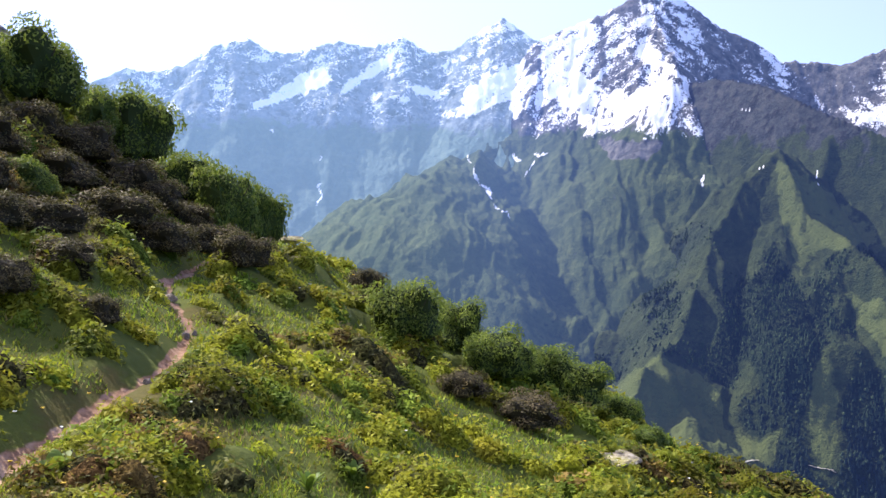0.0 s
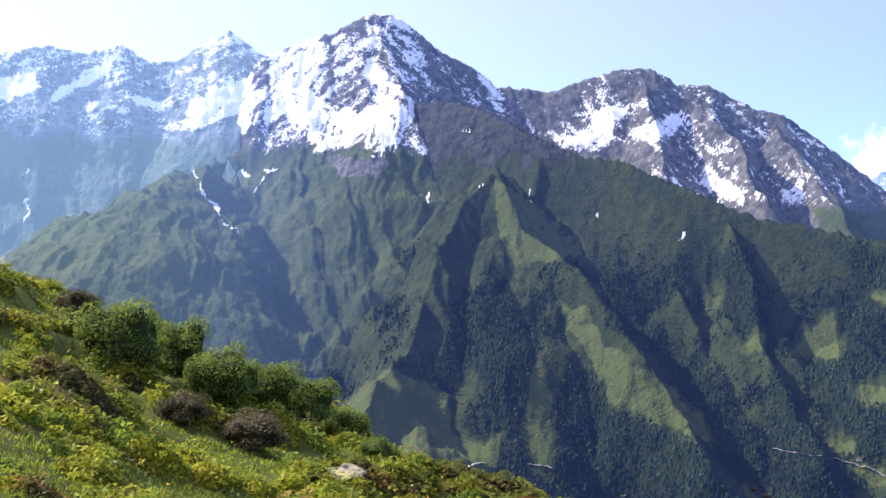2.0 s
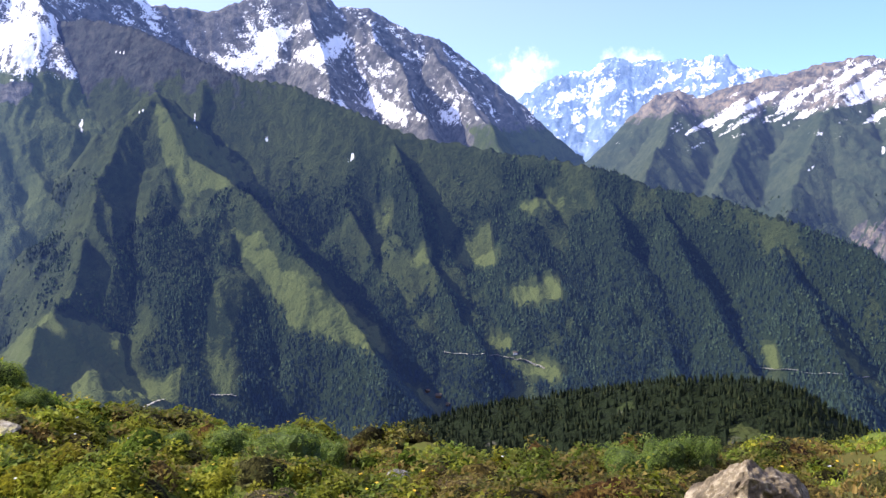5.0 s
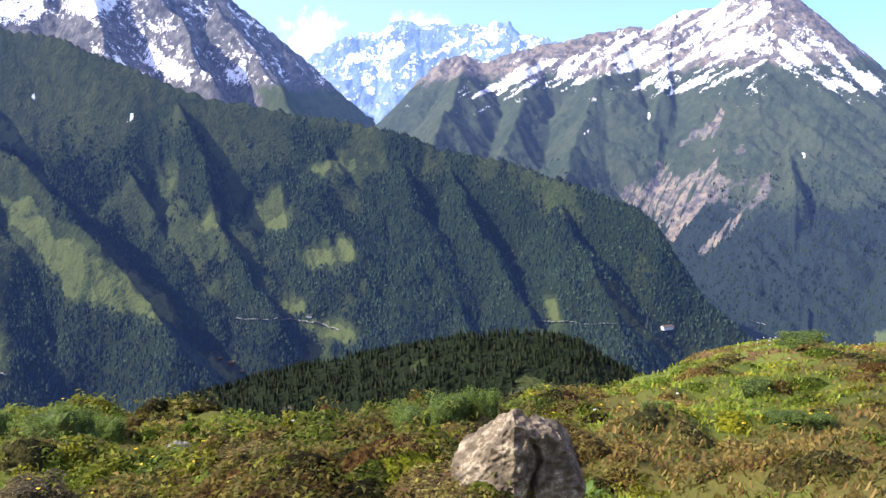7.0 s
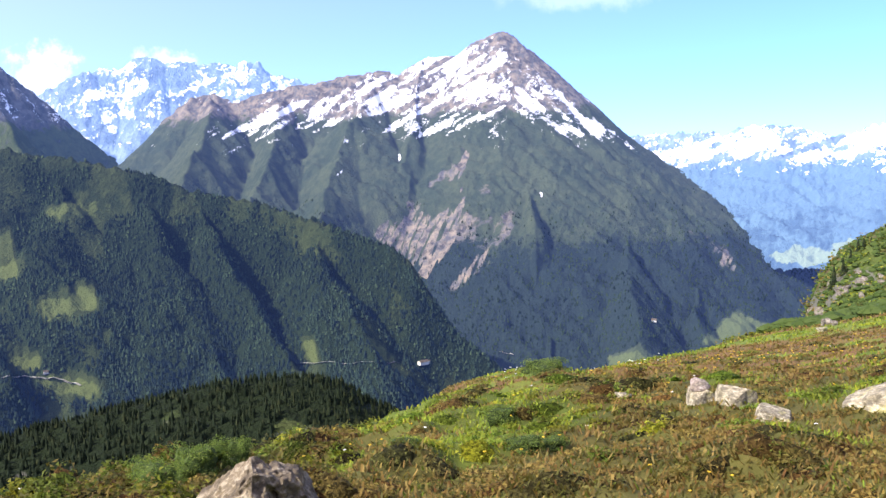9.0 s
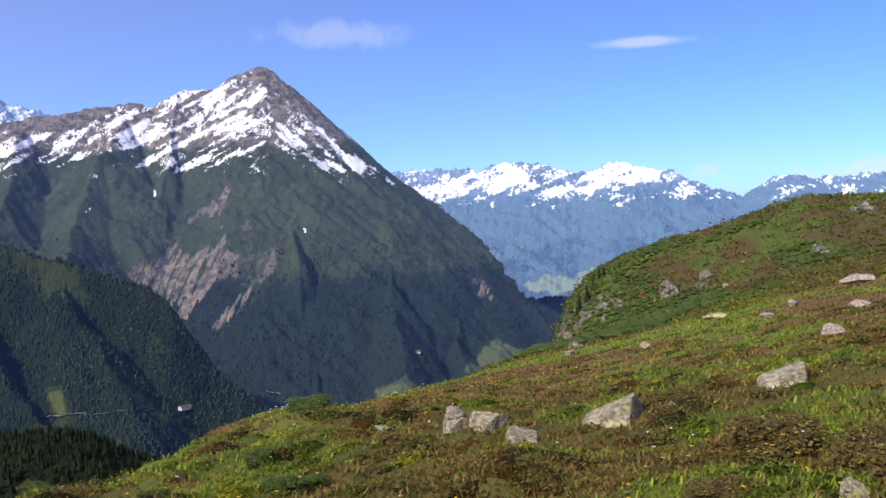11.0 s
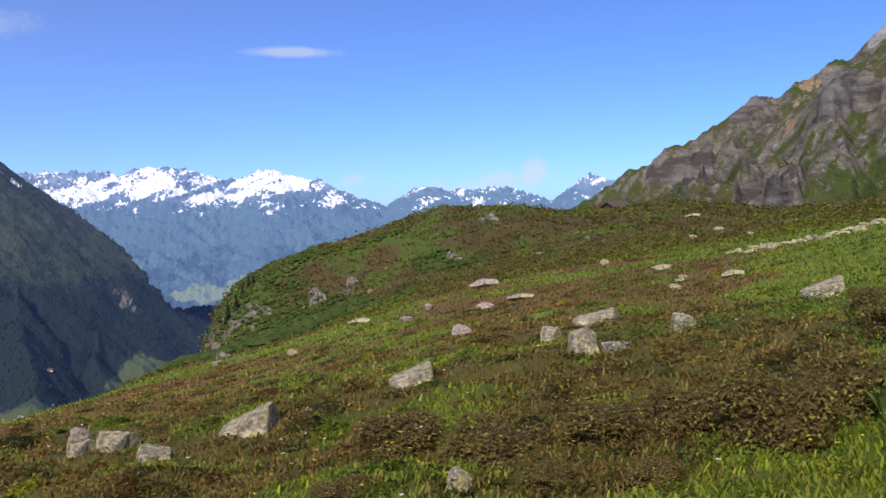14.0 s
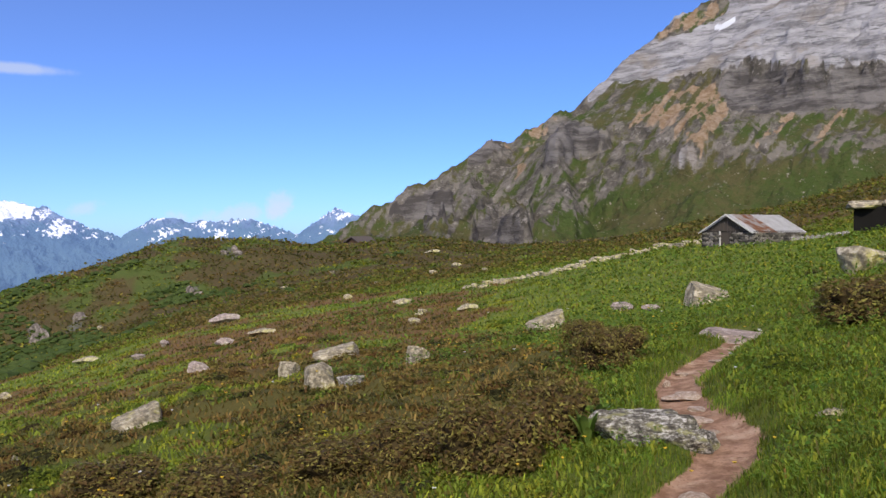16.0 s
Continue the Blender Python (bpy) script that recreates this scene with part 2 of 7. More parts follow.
def mountain(name, label, material, span, reach, step_az, step_r, ridges, fall=0.75, rough=26.0, rib=40.0, masks=None, low=FLOOR, seed=0, sharp=1.0, warp=60.0, shape=None, craggy=1.7, haze=None, sunward_haze=None):
    az1, r1 = np.arange(span[0], span[1] + step_az, step_az), np.arange(reach[0], reach[1] + step_r, step_r)
    A, R = np.meshgrid(az1, r1, indexing="ij")
    x, y = polar(A, R)
    wx = x + warp * layers(x / 420, y / 420, 3, seed + 50)
    wy = y + warp * layers(x / 420, y / 420, 3, seed + 60)
    crest = heights(x, y, ridges[:1], fall)
    z = heights(wx, wy, ridges, fall)
    z = np.where(crest > z - 40, np.maximum(z - 25 * fade(60, 0, z - crest), crest), z)
    near_crest = fade(0, 260, ridge_gap(x, y, ridges[0][0]))
    ribs = layers(np.radians(A) * R / 210 + 0.6 * layers(x / 300, y / 300, 2, seed + 5), R / 1500, 4, seed + 3, ridged=True)
    z = z + (0.12 + 0.88 * near_crest) * (rib * ribs - 0.5 * rib) + (0.2 + 0.8 * near_crest) * rough * layers(x / 170, y / 170, 5, seed + 9)
    z = z + 9 * (R / 4600) * min(1.0, sharp) * (1 - near_crest)
    crag = layers(wx / 260, wy / 260, 5, seed + 15, ridged=True)
    z = z + (0.1 + 0.9 * near_crest) * craggy * rough * (crag - 0.35)
    jag = layers(np.radians(A) * R / 95, R / 400, 3, seed + 17, ridged=True)
    z = z + 15 * (0.3 + 0.7 * R / 4600) * min(2.2, sharp) * (1 - near_crest) * (jag - 0.45)
    z = z + 9 * sharp * layers(x / 50, y / 50, 3, seed + 12, ridged=True) - 5
    ribs = 0.45 * ribs + 0.55 * layers(np.radians(A) * R / 75 + 0.5 * layers(x / 120, y / 120, 2, seed + 6), R / 700, 3, seed + 4, ridged=True)
    if shape:
        z = z + (0.05 + 0.95 * near_crest) * shape(A, np.degrees(np.arctan2(z - EYE, R)), x, y)
    el = np.degrees(np.arctan2(z - EYE, R))
    gx, gy = np.gradient(z, axis=0) / (np.radians(step_az) * R), np.gradient(z, axis=1) / step_r
    steep = np.hypot(gx, gy)
    c = masks(A, el, x, y, z, steep, ribs)
    n, k = A.shape
    i = np.arange(n * k).reshape(n, k)
    quads = np.stack([i[:-1, :-1], i[:-1, 1:], i[1:, 1:], i[1:, :-1]], -1).reshape(-1, 4)
    quads = quads[(z.ravel()[quads] > low - 25).any(1)]
    me = mesh_from(name, np.stack([x, y, z], -1).reshape(-1, 3), quads)
    cover(me, "cover", np.clip(np.stack(c, -1), -1, 2).reshape(-1, 4))
    # Haze emission for each corner: thicker with distance, paler towards the sun.
    haze_glow = np.array(HAZE_COLOURS.get(material.name, (0, 0, 0)))
    thick = (np.interp(A, *zip(*haze)) if haze else np.ones(A.shape))[..., None] * haze_glow
    if sunward_haze:
        pale = fade(sunward_haze[1], sunward_haze[0], A)[..., None]
        thick = thick * (1 - pale) + pale * np.array(sunward_haze[2])
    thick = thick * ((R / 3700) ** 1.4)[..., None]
    cover(me, "haze", np.concatenate([thick, np.ones(A.shape + (1,))], -1).reshape(-1, 4))
    me.materials.append(material)
    ob = tagged(new(name, me), label, "mountain", kind="structure")
    MOUNTAINS[name] = dict(A=A, R=R, z=z, el=el, steep=steep, wood=c[2], snow=c[0], meadow=c[1])
    return ob


def ridge_gap(x, y, line):
    best = np.full(x.shape, 1e9)
    p = [at(*q) for q in line]
    for a, b in zip(p, p[1:]):
        dx, dy = b.x - a.x, b.y - a.y
        t = np.clip(((x - a.x) * dx + (y - a.y) * dy) / (dx * dx + dy * dy + 1e-9), 0, 1)
        best = np.minimum(best, np.hypot(x - a.x - t * dx, y - a.y - t * dy))
    return best


def line(r, *pairs):
    """Ridge points at one distance, or from one distance to another (r0, r1)."""
    r0, r1 = r if isinstance(r, tuple) else (r, r)
    n = max(1, len(pairs) - 1)
    return [(a, e, r0 + (r1 - r0) * k / n) for k, (a, e) in enumerate(pairs)]


ROCK, ROCK_B = (0.07, 0.072, 0.078), (0.16, 0.15, 0.145)
GRASS, GRASS_B = (0.036, 0.052, 0.022), (0.07, 0.088, 0.034)
WOOD, MEADOW = (0.022, 0.04, 0.02), (0.16, 0.2, 0.05)
# Their emission imitates distance haze; far and left base colours are blued for it.
mat_left = mountain_material("hazy_far_rock_and_turf", (0.15, 0.19, 0.26), (0.26, 0.3, 0.36), (0.09, 0.14, 0.16), (0.13, 0.18, 0.18), (0.05, 0.08, 0.11), (0.16, 0.2, 0.12), haze_glow=(0.095, 0.148, 0.235))
mat_main = mountain_material("rock_turf_and_snow", ROCK, ROCK_B, GRASS, GRASS_B, WOOD, MEADOW, haze_glow=(0.0115, 0.0205, 0.056))
mat_front = mountain_material("wooded_flank", (0.035, 0.042, 0.04), (0.07, 0.072, 0.064), (0.022, 0.034, 0.014), (0.042, 0.055, 0.02), (0.018, 0.031, 0.014), (0.085, 0.105, 0.034), haze_glow=(0.008, 0.0145, 0.052))
mat_far = mountain_material("haze_blue_far_rock_and_snow", (0.12, 0.17, 0.27), (0.22, 0.28, 0.37), (0.07, 0.12, 0.17), (0.09, 0.15, 0.19), (0.05, 0.09, 0.14), (0.2, 0.25, 0.16), k=0.5, haze_glow=(0.05, 0.085, 0.185))


LEFT_SNOW = [
    [(-13.4, 7.8), (-11.2, 9.3), (-9.5, 10.6), (-8.1, 11.2), (-7.3, 10.4), (-8.0, 10.0), (-10.1, 9.0), (-12.2, 8.0)],
    [(-7.0, 9.7), (-5.6, 10.9), (-3.8, 12.2), (-3.5, 11.8), (-5.2, 10.4), (-6.6, 9.6)],
    [(-3.2, 10.6), (-0.9, 10.0), (-0.5, 9.5), (-2.1, 9.7)],
    [(-17.9, 7.3), (-17.3, 8.2), (-15.9, 8.1), (-16.2, 7.2)],
    [(1.2, 10.2), (3.2, 11.3), (5.6, 12.2), (6.4, 13.2), (4.2, 10.0), (1.5, 8.5), (0.5, 8.8)]]


def left_masks(A, el, x, y, z, steep, ribs):
    n = layers(x / 260, y / 260, 4, 31)
    flat = el
    el = el + 0.9 * n
    snow = 0.42 + 0.12 * fade(9.0, 12.0, el) + 0.3 * n - 0.3 * ribs + 0.4 * streaks(A, el, 24, 33, 2.6, 0.4)
    snow = snow + 0.5 * inside(A, flat, LEFT_SNOW, 0.3)
    snow = snow * fade(6.6, 8.6, el) + 0.8 * spot(A, flat, [(-8.1, 3.4, 0.1, 0.8, -8), (-11.0, 7.0, 0.14, 0.12, 0), (-8.0, 5.6, 0.1, 0.25, 0)])
    return snow, 0 * z, 0.3 * fade(2, -4, el), 0.25 + 0.5 * fade(8.5, 6.5, el)


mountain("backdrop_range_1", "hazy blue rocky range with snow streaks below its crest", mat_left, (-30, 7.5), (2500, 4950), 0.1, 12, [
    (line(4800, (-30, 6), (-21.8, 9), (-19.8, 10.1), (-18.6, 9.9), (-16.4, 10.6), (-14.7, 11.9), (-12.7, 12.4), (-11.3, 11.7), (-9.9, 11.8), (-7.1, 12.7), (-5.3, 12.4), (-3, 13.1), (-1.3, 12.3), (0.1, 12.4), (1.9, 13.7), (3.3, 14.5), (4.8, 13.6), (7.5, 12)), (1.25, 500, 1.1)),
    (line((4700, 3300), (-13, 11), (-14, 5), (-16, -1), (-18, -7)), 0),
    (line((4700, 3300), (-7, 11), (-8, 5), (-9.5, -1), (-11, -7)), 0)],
    fall=(1.0, 400, 0.8), masks=left_masks, seed=1, rough=16, rib=24, craggy=1.2, haze=[(-30, 0.85), (-8, 0.74), (7, 0.56)])


MAIN_SNOW = [
    [(5.9, 13.2), (8.7, 14.4), (9.8, 13.7), (8.7, 13.0), (7.7, 11.9), (8.8, 10.9), (10.9, 10.0), (13.8, 10.8), (15.3, 10.4), (13.5, 6.9), (12.1, 6.8), (11.7, 9.4), (10.9, 7.7), (10.3, 9.0), (9.2, 7.2), (8.1, 8.8), (6.7, 9.8), (5.3, 8.7), (3.2, 8.4), (2.2, 9.2), (4.2, 10.7), (5.9, 11.5)],
    [(10.9, 13.4), (12.0, 13.1), (14.5, 11.3), (13.4, 11.3), (12.4, 11.9)],
    [(0.5, 8.8), (1.2, 10.2), (3.2, 11.0), (5.0, 12.0), (4.2, 10.4), (3.0, 9.3), (1.5, 8.5)],
    [(21.8, 9.6), (24.7, 8.8), (26.8, 9.6), (26.8, 7.5), (24.7, 8.2)],
    [(26.8, 10.3), (29.6, 11.0), (29.9, 10.4), (27.9, 9.3), (27.2, 7.7), (25.8, 7.9)],
    [(30.3, 9.6), (32.0, 10.2), (32.7, 9.0), (30.3, 8.5), (28.9, 8.4), (28.6, 8.9)],
    [(33.2, 6.7), (34.7, 5.9), (36.0, 4.1), (35.7, 3.6), (34.4, 4.8), (33.0, 6.1)],
    [(36.0, 5.7), (36.7, 4.8), (38.9, 5.8), (39.0, 4.6), (37.6, 5.0), (36.3, 4.8)],
    [(30.0, 6.8), (32.5, 5.5), (31.7, 5.5), (30.0, 6.4)]]
SCREE = [[(34.6, 5.6), (36.4, 5.4), (38.8, 5.0), (39.8, 3.0), (36.0, 3.2)], [(9.5, 7.2), (12.0, 7.0), (13.6, 7.2), (12.8, 6.2), (10.5, 6.0)]]


def main_masks(A, el, x, y, z, steep, ribs):
    n = layers(x / 240, y / 240, 4, 41)
    flat = el
    el = el + 1.0 * n
    fans = np.clip(streaks(A, flat, 75, 48, 3.0, 0.3), -0.6, 0.6)
    snow = 0.56 + 0.3 * n - 0.3 * ribs + 0.55 * np.where(A < 12.4, streaks(A, el, 38, 45, 2.2, 0.3), streaks(A, el, -38, 46, 2.2, 0.3)) - 0.1 * fade(12, 18, A) * fade(30, 22, A) - 0.14 * fade(19, 22, A)
    solid = inside(A, flat, MAIN_SNOW)
    snow = snow + (0.36 + 0.5 * np.clip(streaks(A, flat, 52, 57, 3.2, 0.3), -0.7, 0.3) + 0.9 * fans * fade(10.6, 9.0, flat) * fade(18, 14, A)) * solid
    streams = spot(A, flat, [(1.5, 5.9, 0.1, 0.5, 0), (1.9, 4.9, 0.1, 0.5, 25), (2.7, 3.8, 0.1, 0.7, 40), (3.7, 2.6, 0.09, 0.7, 42), (5.4, 5.4, 0.1, 0.7, -30), (6.2, 6.2, 0.3, 0.12, 0), (4.3, 6.0, 0.3, 0.11, 10), (3.4, 6.3, 0.16, 0.2, 0), (16.0, 4.6, 0.07, 0.7, -5)])
    snow = snow * np.maximum(fade(6.9, 8.2, el), fade(28, 31, A) * fade(3.6, 4.6, flat)) + 0.75 * streams
    bare = inside(A, flat, SCREE, 0.3)
    turf = 0.85 * fade(9.0, 6.8, el) * (1 - fade(22, 26, A)) + 0.8 * fade(22, 26, A) * fade(5.2, 3.6, el) - 0.2 * fade(1.3, 1.9, steep) - 1.2 * bare
    wood = 0.12 + 0.22 * fade(1, -6, el) + 0.3 * layers(x / 330, y / 330, 3, 44)
    return snow, 0 * z, wood * fade(5, 1, el), turf


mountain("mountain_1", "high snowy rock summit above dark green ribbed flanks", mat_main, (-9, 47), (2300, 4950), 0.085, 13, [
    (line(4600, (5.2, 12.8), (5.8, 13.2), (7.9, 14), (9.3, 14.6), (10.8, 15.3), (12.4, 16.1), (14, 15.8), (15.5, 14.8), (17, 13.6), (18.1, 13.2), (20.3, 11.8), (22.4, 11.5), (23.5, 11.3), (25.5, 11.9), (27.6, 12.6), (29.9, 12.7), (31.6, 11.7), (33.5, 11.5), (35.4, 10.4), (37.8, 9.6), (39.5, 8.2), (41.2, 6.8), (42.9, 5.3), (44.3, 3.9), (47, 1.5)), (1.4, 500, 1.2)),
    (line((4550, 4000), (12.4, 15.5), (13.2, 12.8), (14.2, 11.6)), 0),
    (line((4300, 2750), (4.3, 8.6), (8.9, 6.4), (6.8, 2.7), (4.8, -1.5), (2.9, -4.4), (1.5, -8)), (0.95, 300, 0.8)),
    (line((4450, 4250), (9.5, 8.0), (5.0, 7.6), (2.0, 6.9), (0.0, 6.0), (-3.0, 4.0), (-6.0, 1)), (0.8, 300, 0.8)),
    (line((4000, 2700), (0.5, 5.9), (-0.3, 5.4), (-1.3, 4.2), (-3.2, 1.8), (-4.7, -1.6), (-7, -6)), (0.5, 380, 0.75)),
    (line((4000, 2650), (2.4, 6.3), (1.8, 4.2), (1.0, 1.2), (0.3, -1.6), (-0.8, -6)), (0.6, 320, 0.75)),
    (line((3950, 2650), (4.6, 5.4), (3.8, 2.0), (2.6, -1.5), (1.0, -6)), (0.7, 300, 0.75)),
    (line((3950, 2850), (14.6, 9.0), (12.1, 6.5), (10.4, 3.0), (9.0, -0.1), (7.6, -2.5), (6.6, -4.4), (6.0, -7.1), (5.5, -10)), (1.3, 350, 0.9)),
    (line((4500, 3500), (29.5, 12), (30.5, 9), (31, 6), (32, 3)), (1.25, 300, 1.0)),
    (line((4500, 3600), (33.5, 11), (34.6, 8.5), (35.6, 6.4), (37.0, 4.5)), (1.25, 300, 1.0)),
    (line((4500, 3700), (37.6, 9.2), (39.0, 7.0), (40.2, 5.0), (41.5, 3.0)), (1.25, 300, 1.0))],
    fall=(1.1, 300, 0.95), masks=main_masks, seed=11, rib=46, rough=20, craggy=1.4, haze=[(-9, 3.0), (3, 2.6), (8, 1.9), (14, 1.2), (20, 1.0), (47, 1.05)], sunward_haze=(-7, 9, (0.052, 0.082, 0.135)))


CLEARINGS = [
    [(35.1, -4.5), (36.9, -3.1), (36.8, -4.2), (35.9, -4.7)], [(38.1, -4.4), (39.4, -3.1), (40.7, -1.7), (40.9, -4.9), (40.2, -4.7)],
    [(41.2, -6.4), (43.4, -5.9), (45.0, -5.3), (45.1, -6.9), (43.3, -7.0), (42.2, -7.2)], [(40.0, -9.2), (41.8, -9.3), (41.8, -10.0), (40.5, -10.1)],
    [(41.4, -10.5), (43.6, -10.8), (45.4, -11.6), (44.2, -12.0), (42.4, -11.5)], [(35.2, -12.3), (36.2, -12.7), (37.8, -14.0), (37.2, -14.3), (36.2, -13.4)],
    [(61.1, -9.5), (61.9, -10.0), (64.1, -12.4), (63.6, -12.4), (62.1, -11.0)], [(10.6, -8.4), (13.8, -6.1), (17.4, -7.8), (17.8, -10.2), (20.0, -10.9), (21.0, -9.8), (20.7, -11.9), (17.8, -13.5), (10.5, -13.5)]]
STEEP_HAY = [
    [(20.1, 6.4), (21.1, 5.9), (24.8, 3.1), (26.4, 1.3), (24.8, 0.9), (22.7, 0.5), (21.8, -1.1), (20.5, 2.3)],
    [(23.9, -1.6), (26.2, -1.6), (27.0, -3.7), (29.8, -5.3), (33.5, -8.6), (34.0, -10.2), (31.8, -9.7), (27.7, -8.2), (26.3, -5.4)],
    [(42.3, -0.9), (44.7, -0.2), (47.2, -0.5), (47.2, -1.2), (44.6, -1.5), (42.5, -1.4)], [(56.9, -9.5), (57.9, -9.7), (58.4, -11.6), (57.6, -11.4)],
    [(33.2, -1.1), (34.8, -0.4), (34.0, -2.1), (33.3, -2.8)], [(23.1, -5.0), (23.8, -5.4), (24.2, -9.0), (24.0, -12.8), (23.2, -12.8), (22.4, -9.6), (22.5, -7.3)]]
THICK_WOOD = [
    [(18.3, -1.3), (21.2, -0.6), (23.2, -4.8), (22.2, -9), (21.6, -11), (20.6, -8.4), (18.4, -5.6)], [(26.9, 0.2), (29.7, -1.9), (33.2, -7.3), (34.2, -9.0), (30.4, -5.2), (27.3, -2.6)],
    [(24.4, -6.0), (26.2, -6.2), (28.0, -8.6), (33.5, -11), (36, -14.5), (24.6, -13.5)], [(45.6, -1.6), (52, -1.8), (58, -4.2), (63, -8), (56.5, -9.2), (56, -13), (45.8, -12)], [(41.2, -2), (43.6, -2), (45.2, -4.9), (41.4, -5.6)]]


def front_masks(A, el, x, y, z, steep, ribs):
    n = layers(x / 150, y / 150, 4, 51)
    snow = 0.9 * spot(A, el, [(19.6, 5.6, 0.16, 0.06, 40), (22.6, 5.0, 0.05, 0.35, 20), (26.6, 3.8, 0.05, 0.2, 10), (31.9, 2.4, 0.17, 0.05, 0), (18.6, 8.9, 0.5, 0.05, 0)])
    open_grass, hay = inside(A, el, CLEARINGS, 0.3), inside(A, el, STEEP_HAY, 0.4)
    meadow = np.maximum(0.95 * open_grass, 0.62 * hay + 0.15 * n)
    thick = inside(A, el, THICK_WOOD, 0.6)
    wood = 0.5 + 0.75 * n + 0.45 * thick - 0.4 * fade(0.8, 3.4, el + 1.5 * n) + 0.2 * fade(-6, -11, el) - 0.12 * fade(30, 26, A)
    wood = wood - 1.3 * np.maximum(open_grass, hay)
    turf = 0.95 - 0.25 * fade(1.2, 1.9, steep) - 0.75 * fade(6.5, 9.5, el + 2.5 * n + 1.5 * ribs)
    return snow, meadow, wood, turf


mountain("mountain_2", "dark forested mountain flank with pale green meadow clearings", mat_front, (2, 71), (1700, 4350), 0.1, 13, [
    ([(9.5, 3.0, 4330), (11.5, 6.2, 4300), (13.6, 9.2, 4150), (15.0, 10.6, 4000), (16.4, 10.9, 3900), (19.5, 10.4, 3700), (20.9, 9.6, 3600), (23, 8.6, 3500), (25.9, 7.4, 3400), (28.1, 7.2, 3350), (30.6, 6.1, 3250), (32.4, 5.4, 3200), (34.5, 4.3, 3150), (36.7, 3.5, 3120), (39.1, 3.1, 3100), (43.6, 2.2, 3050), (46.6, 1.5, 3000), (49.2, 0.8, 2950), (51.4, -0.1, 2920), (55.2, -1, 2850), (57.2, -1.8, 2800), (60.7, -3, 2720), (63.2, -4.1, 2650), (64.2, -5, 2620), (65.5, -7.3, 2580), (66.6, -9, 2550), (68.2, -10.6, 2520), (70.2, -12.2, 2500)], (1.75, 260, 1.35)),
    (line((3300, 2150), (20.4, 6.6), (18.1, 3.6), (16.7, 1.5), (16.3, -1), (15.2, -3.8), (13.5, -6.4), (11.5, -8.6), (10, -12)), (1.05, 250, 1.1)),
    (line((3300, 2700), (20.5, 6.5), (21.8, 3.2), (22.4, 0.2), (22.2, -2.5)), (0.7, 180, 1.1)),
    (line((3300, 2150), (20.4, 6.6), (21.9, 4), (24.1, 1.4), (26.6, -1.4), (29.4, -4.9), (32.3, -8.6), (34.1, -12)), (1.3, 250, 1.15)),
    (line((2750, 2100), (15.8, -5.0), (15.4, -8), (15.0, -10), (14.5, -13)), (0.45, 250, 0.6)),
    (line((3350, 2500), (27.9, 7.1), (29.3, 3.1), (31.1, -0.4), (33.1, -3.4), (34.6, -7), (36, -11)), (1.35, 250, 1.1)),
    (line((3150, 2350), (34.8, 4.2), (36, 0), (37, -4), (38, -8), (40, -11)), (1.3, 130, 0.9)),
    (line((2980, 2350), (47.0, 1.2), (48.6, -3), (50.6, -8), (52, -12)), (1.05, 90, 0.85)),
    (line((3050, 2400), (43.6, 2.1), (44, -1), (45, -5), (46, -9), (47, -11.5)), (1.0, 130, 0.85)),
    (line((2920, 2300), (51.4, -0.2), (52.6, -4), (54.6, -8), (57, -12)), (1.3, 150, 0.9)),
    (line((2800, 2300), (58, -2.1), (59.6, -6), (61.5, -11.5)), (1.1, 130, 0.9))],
    fall=(1.0, 300, 0.85), masks=front_masks, seed=21, rib=46, rough=20, craggy=1.5, sharp=0.8, haze=[(2, 1.7), (10, 1.4), (18, 1.1), (30, 1.0), (70, 0.85)])


PYRAMID_SNOW = [
    [(52.4, 2.9), (54.6, 4.6), (57.0, 5.3), (59.7, 5.9), (62.6, 6.6), (65.4, 7.6), (68.3, 8.5), (70.5, 9.0), (71.1, 7.4), (71.1, 5.0), (69.6, 3.6), (67.0, 2.9), (63.8, 2.5), (63.0, 3.4), (63.5, 4.3), (61.0, 4.0), (57.9, 3.5), (54.5, 3.4)],
    [(71.2, 5.3), (71.7, 7.0), (72.9, 6.3), (74.6, 4.8), (76.4, 3.3), (79.5, 1.1), (77.8, 1.7), (76.0, 2.5), (73.5, 2.6), (72.1, 3.5)]]
SCARS = [
    [(63.8, -5.4), (65.0, -3.1), (66.0, -2.1), (67.4, -1.7), (67.7, -0.3), (67.9, -1.4), (66.8, -4.2), (65.4, -6.3)], [(61.6, -3.1), (63.6, -2.0), (65.8, -2.0), (63.9, -4.8)],
    [(66.7, -7.1), (67.8, -5.4), (70.0, -4.0), (69.3, -5.4), (67.8, -6.6)], [(67.3, 0.4), (67.9, 2.2), (68.3, 1.8), (67.7, -0.1)], [(83.2, -5.0), (83.9, -4.3), (84.7, -6.1), (83.9, -6.1)]]


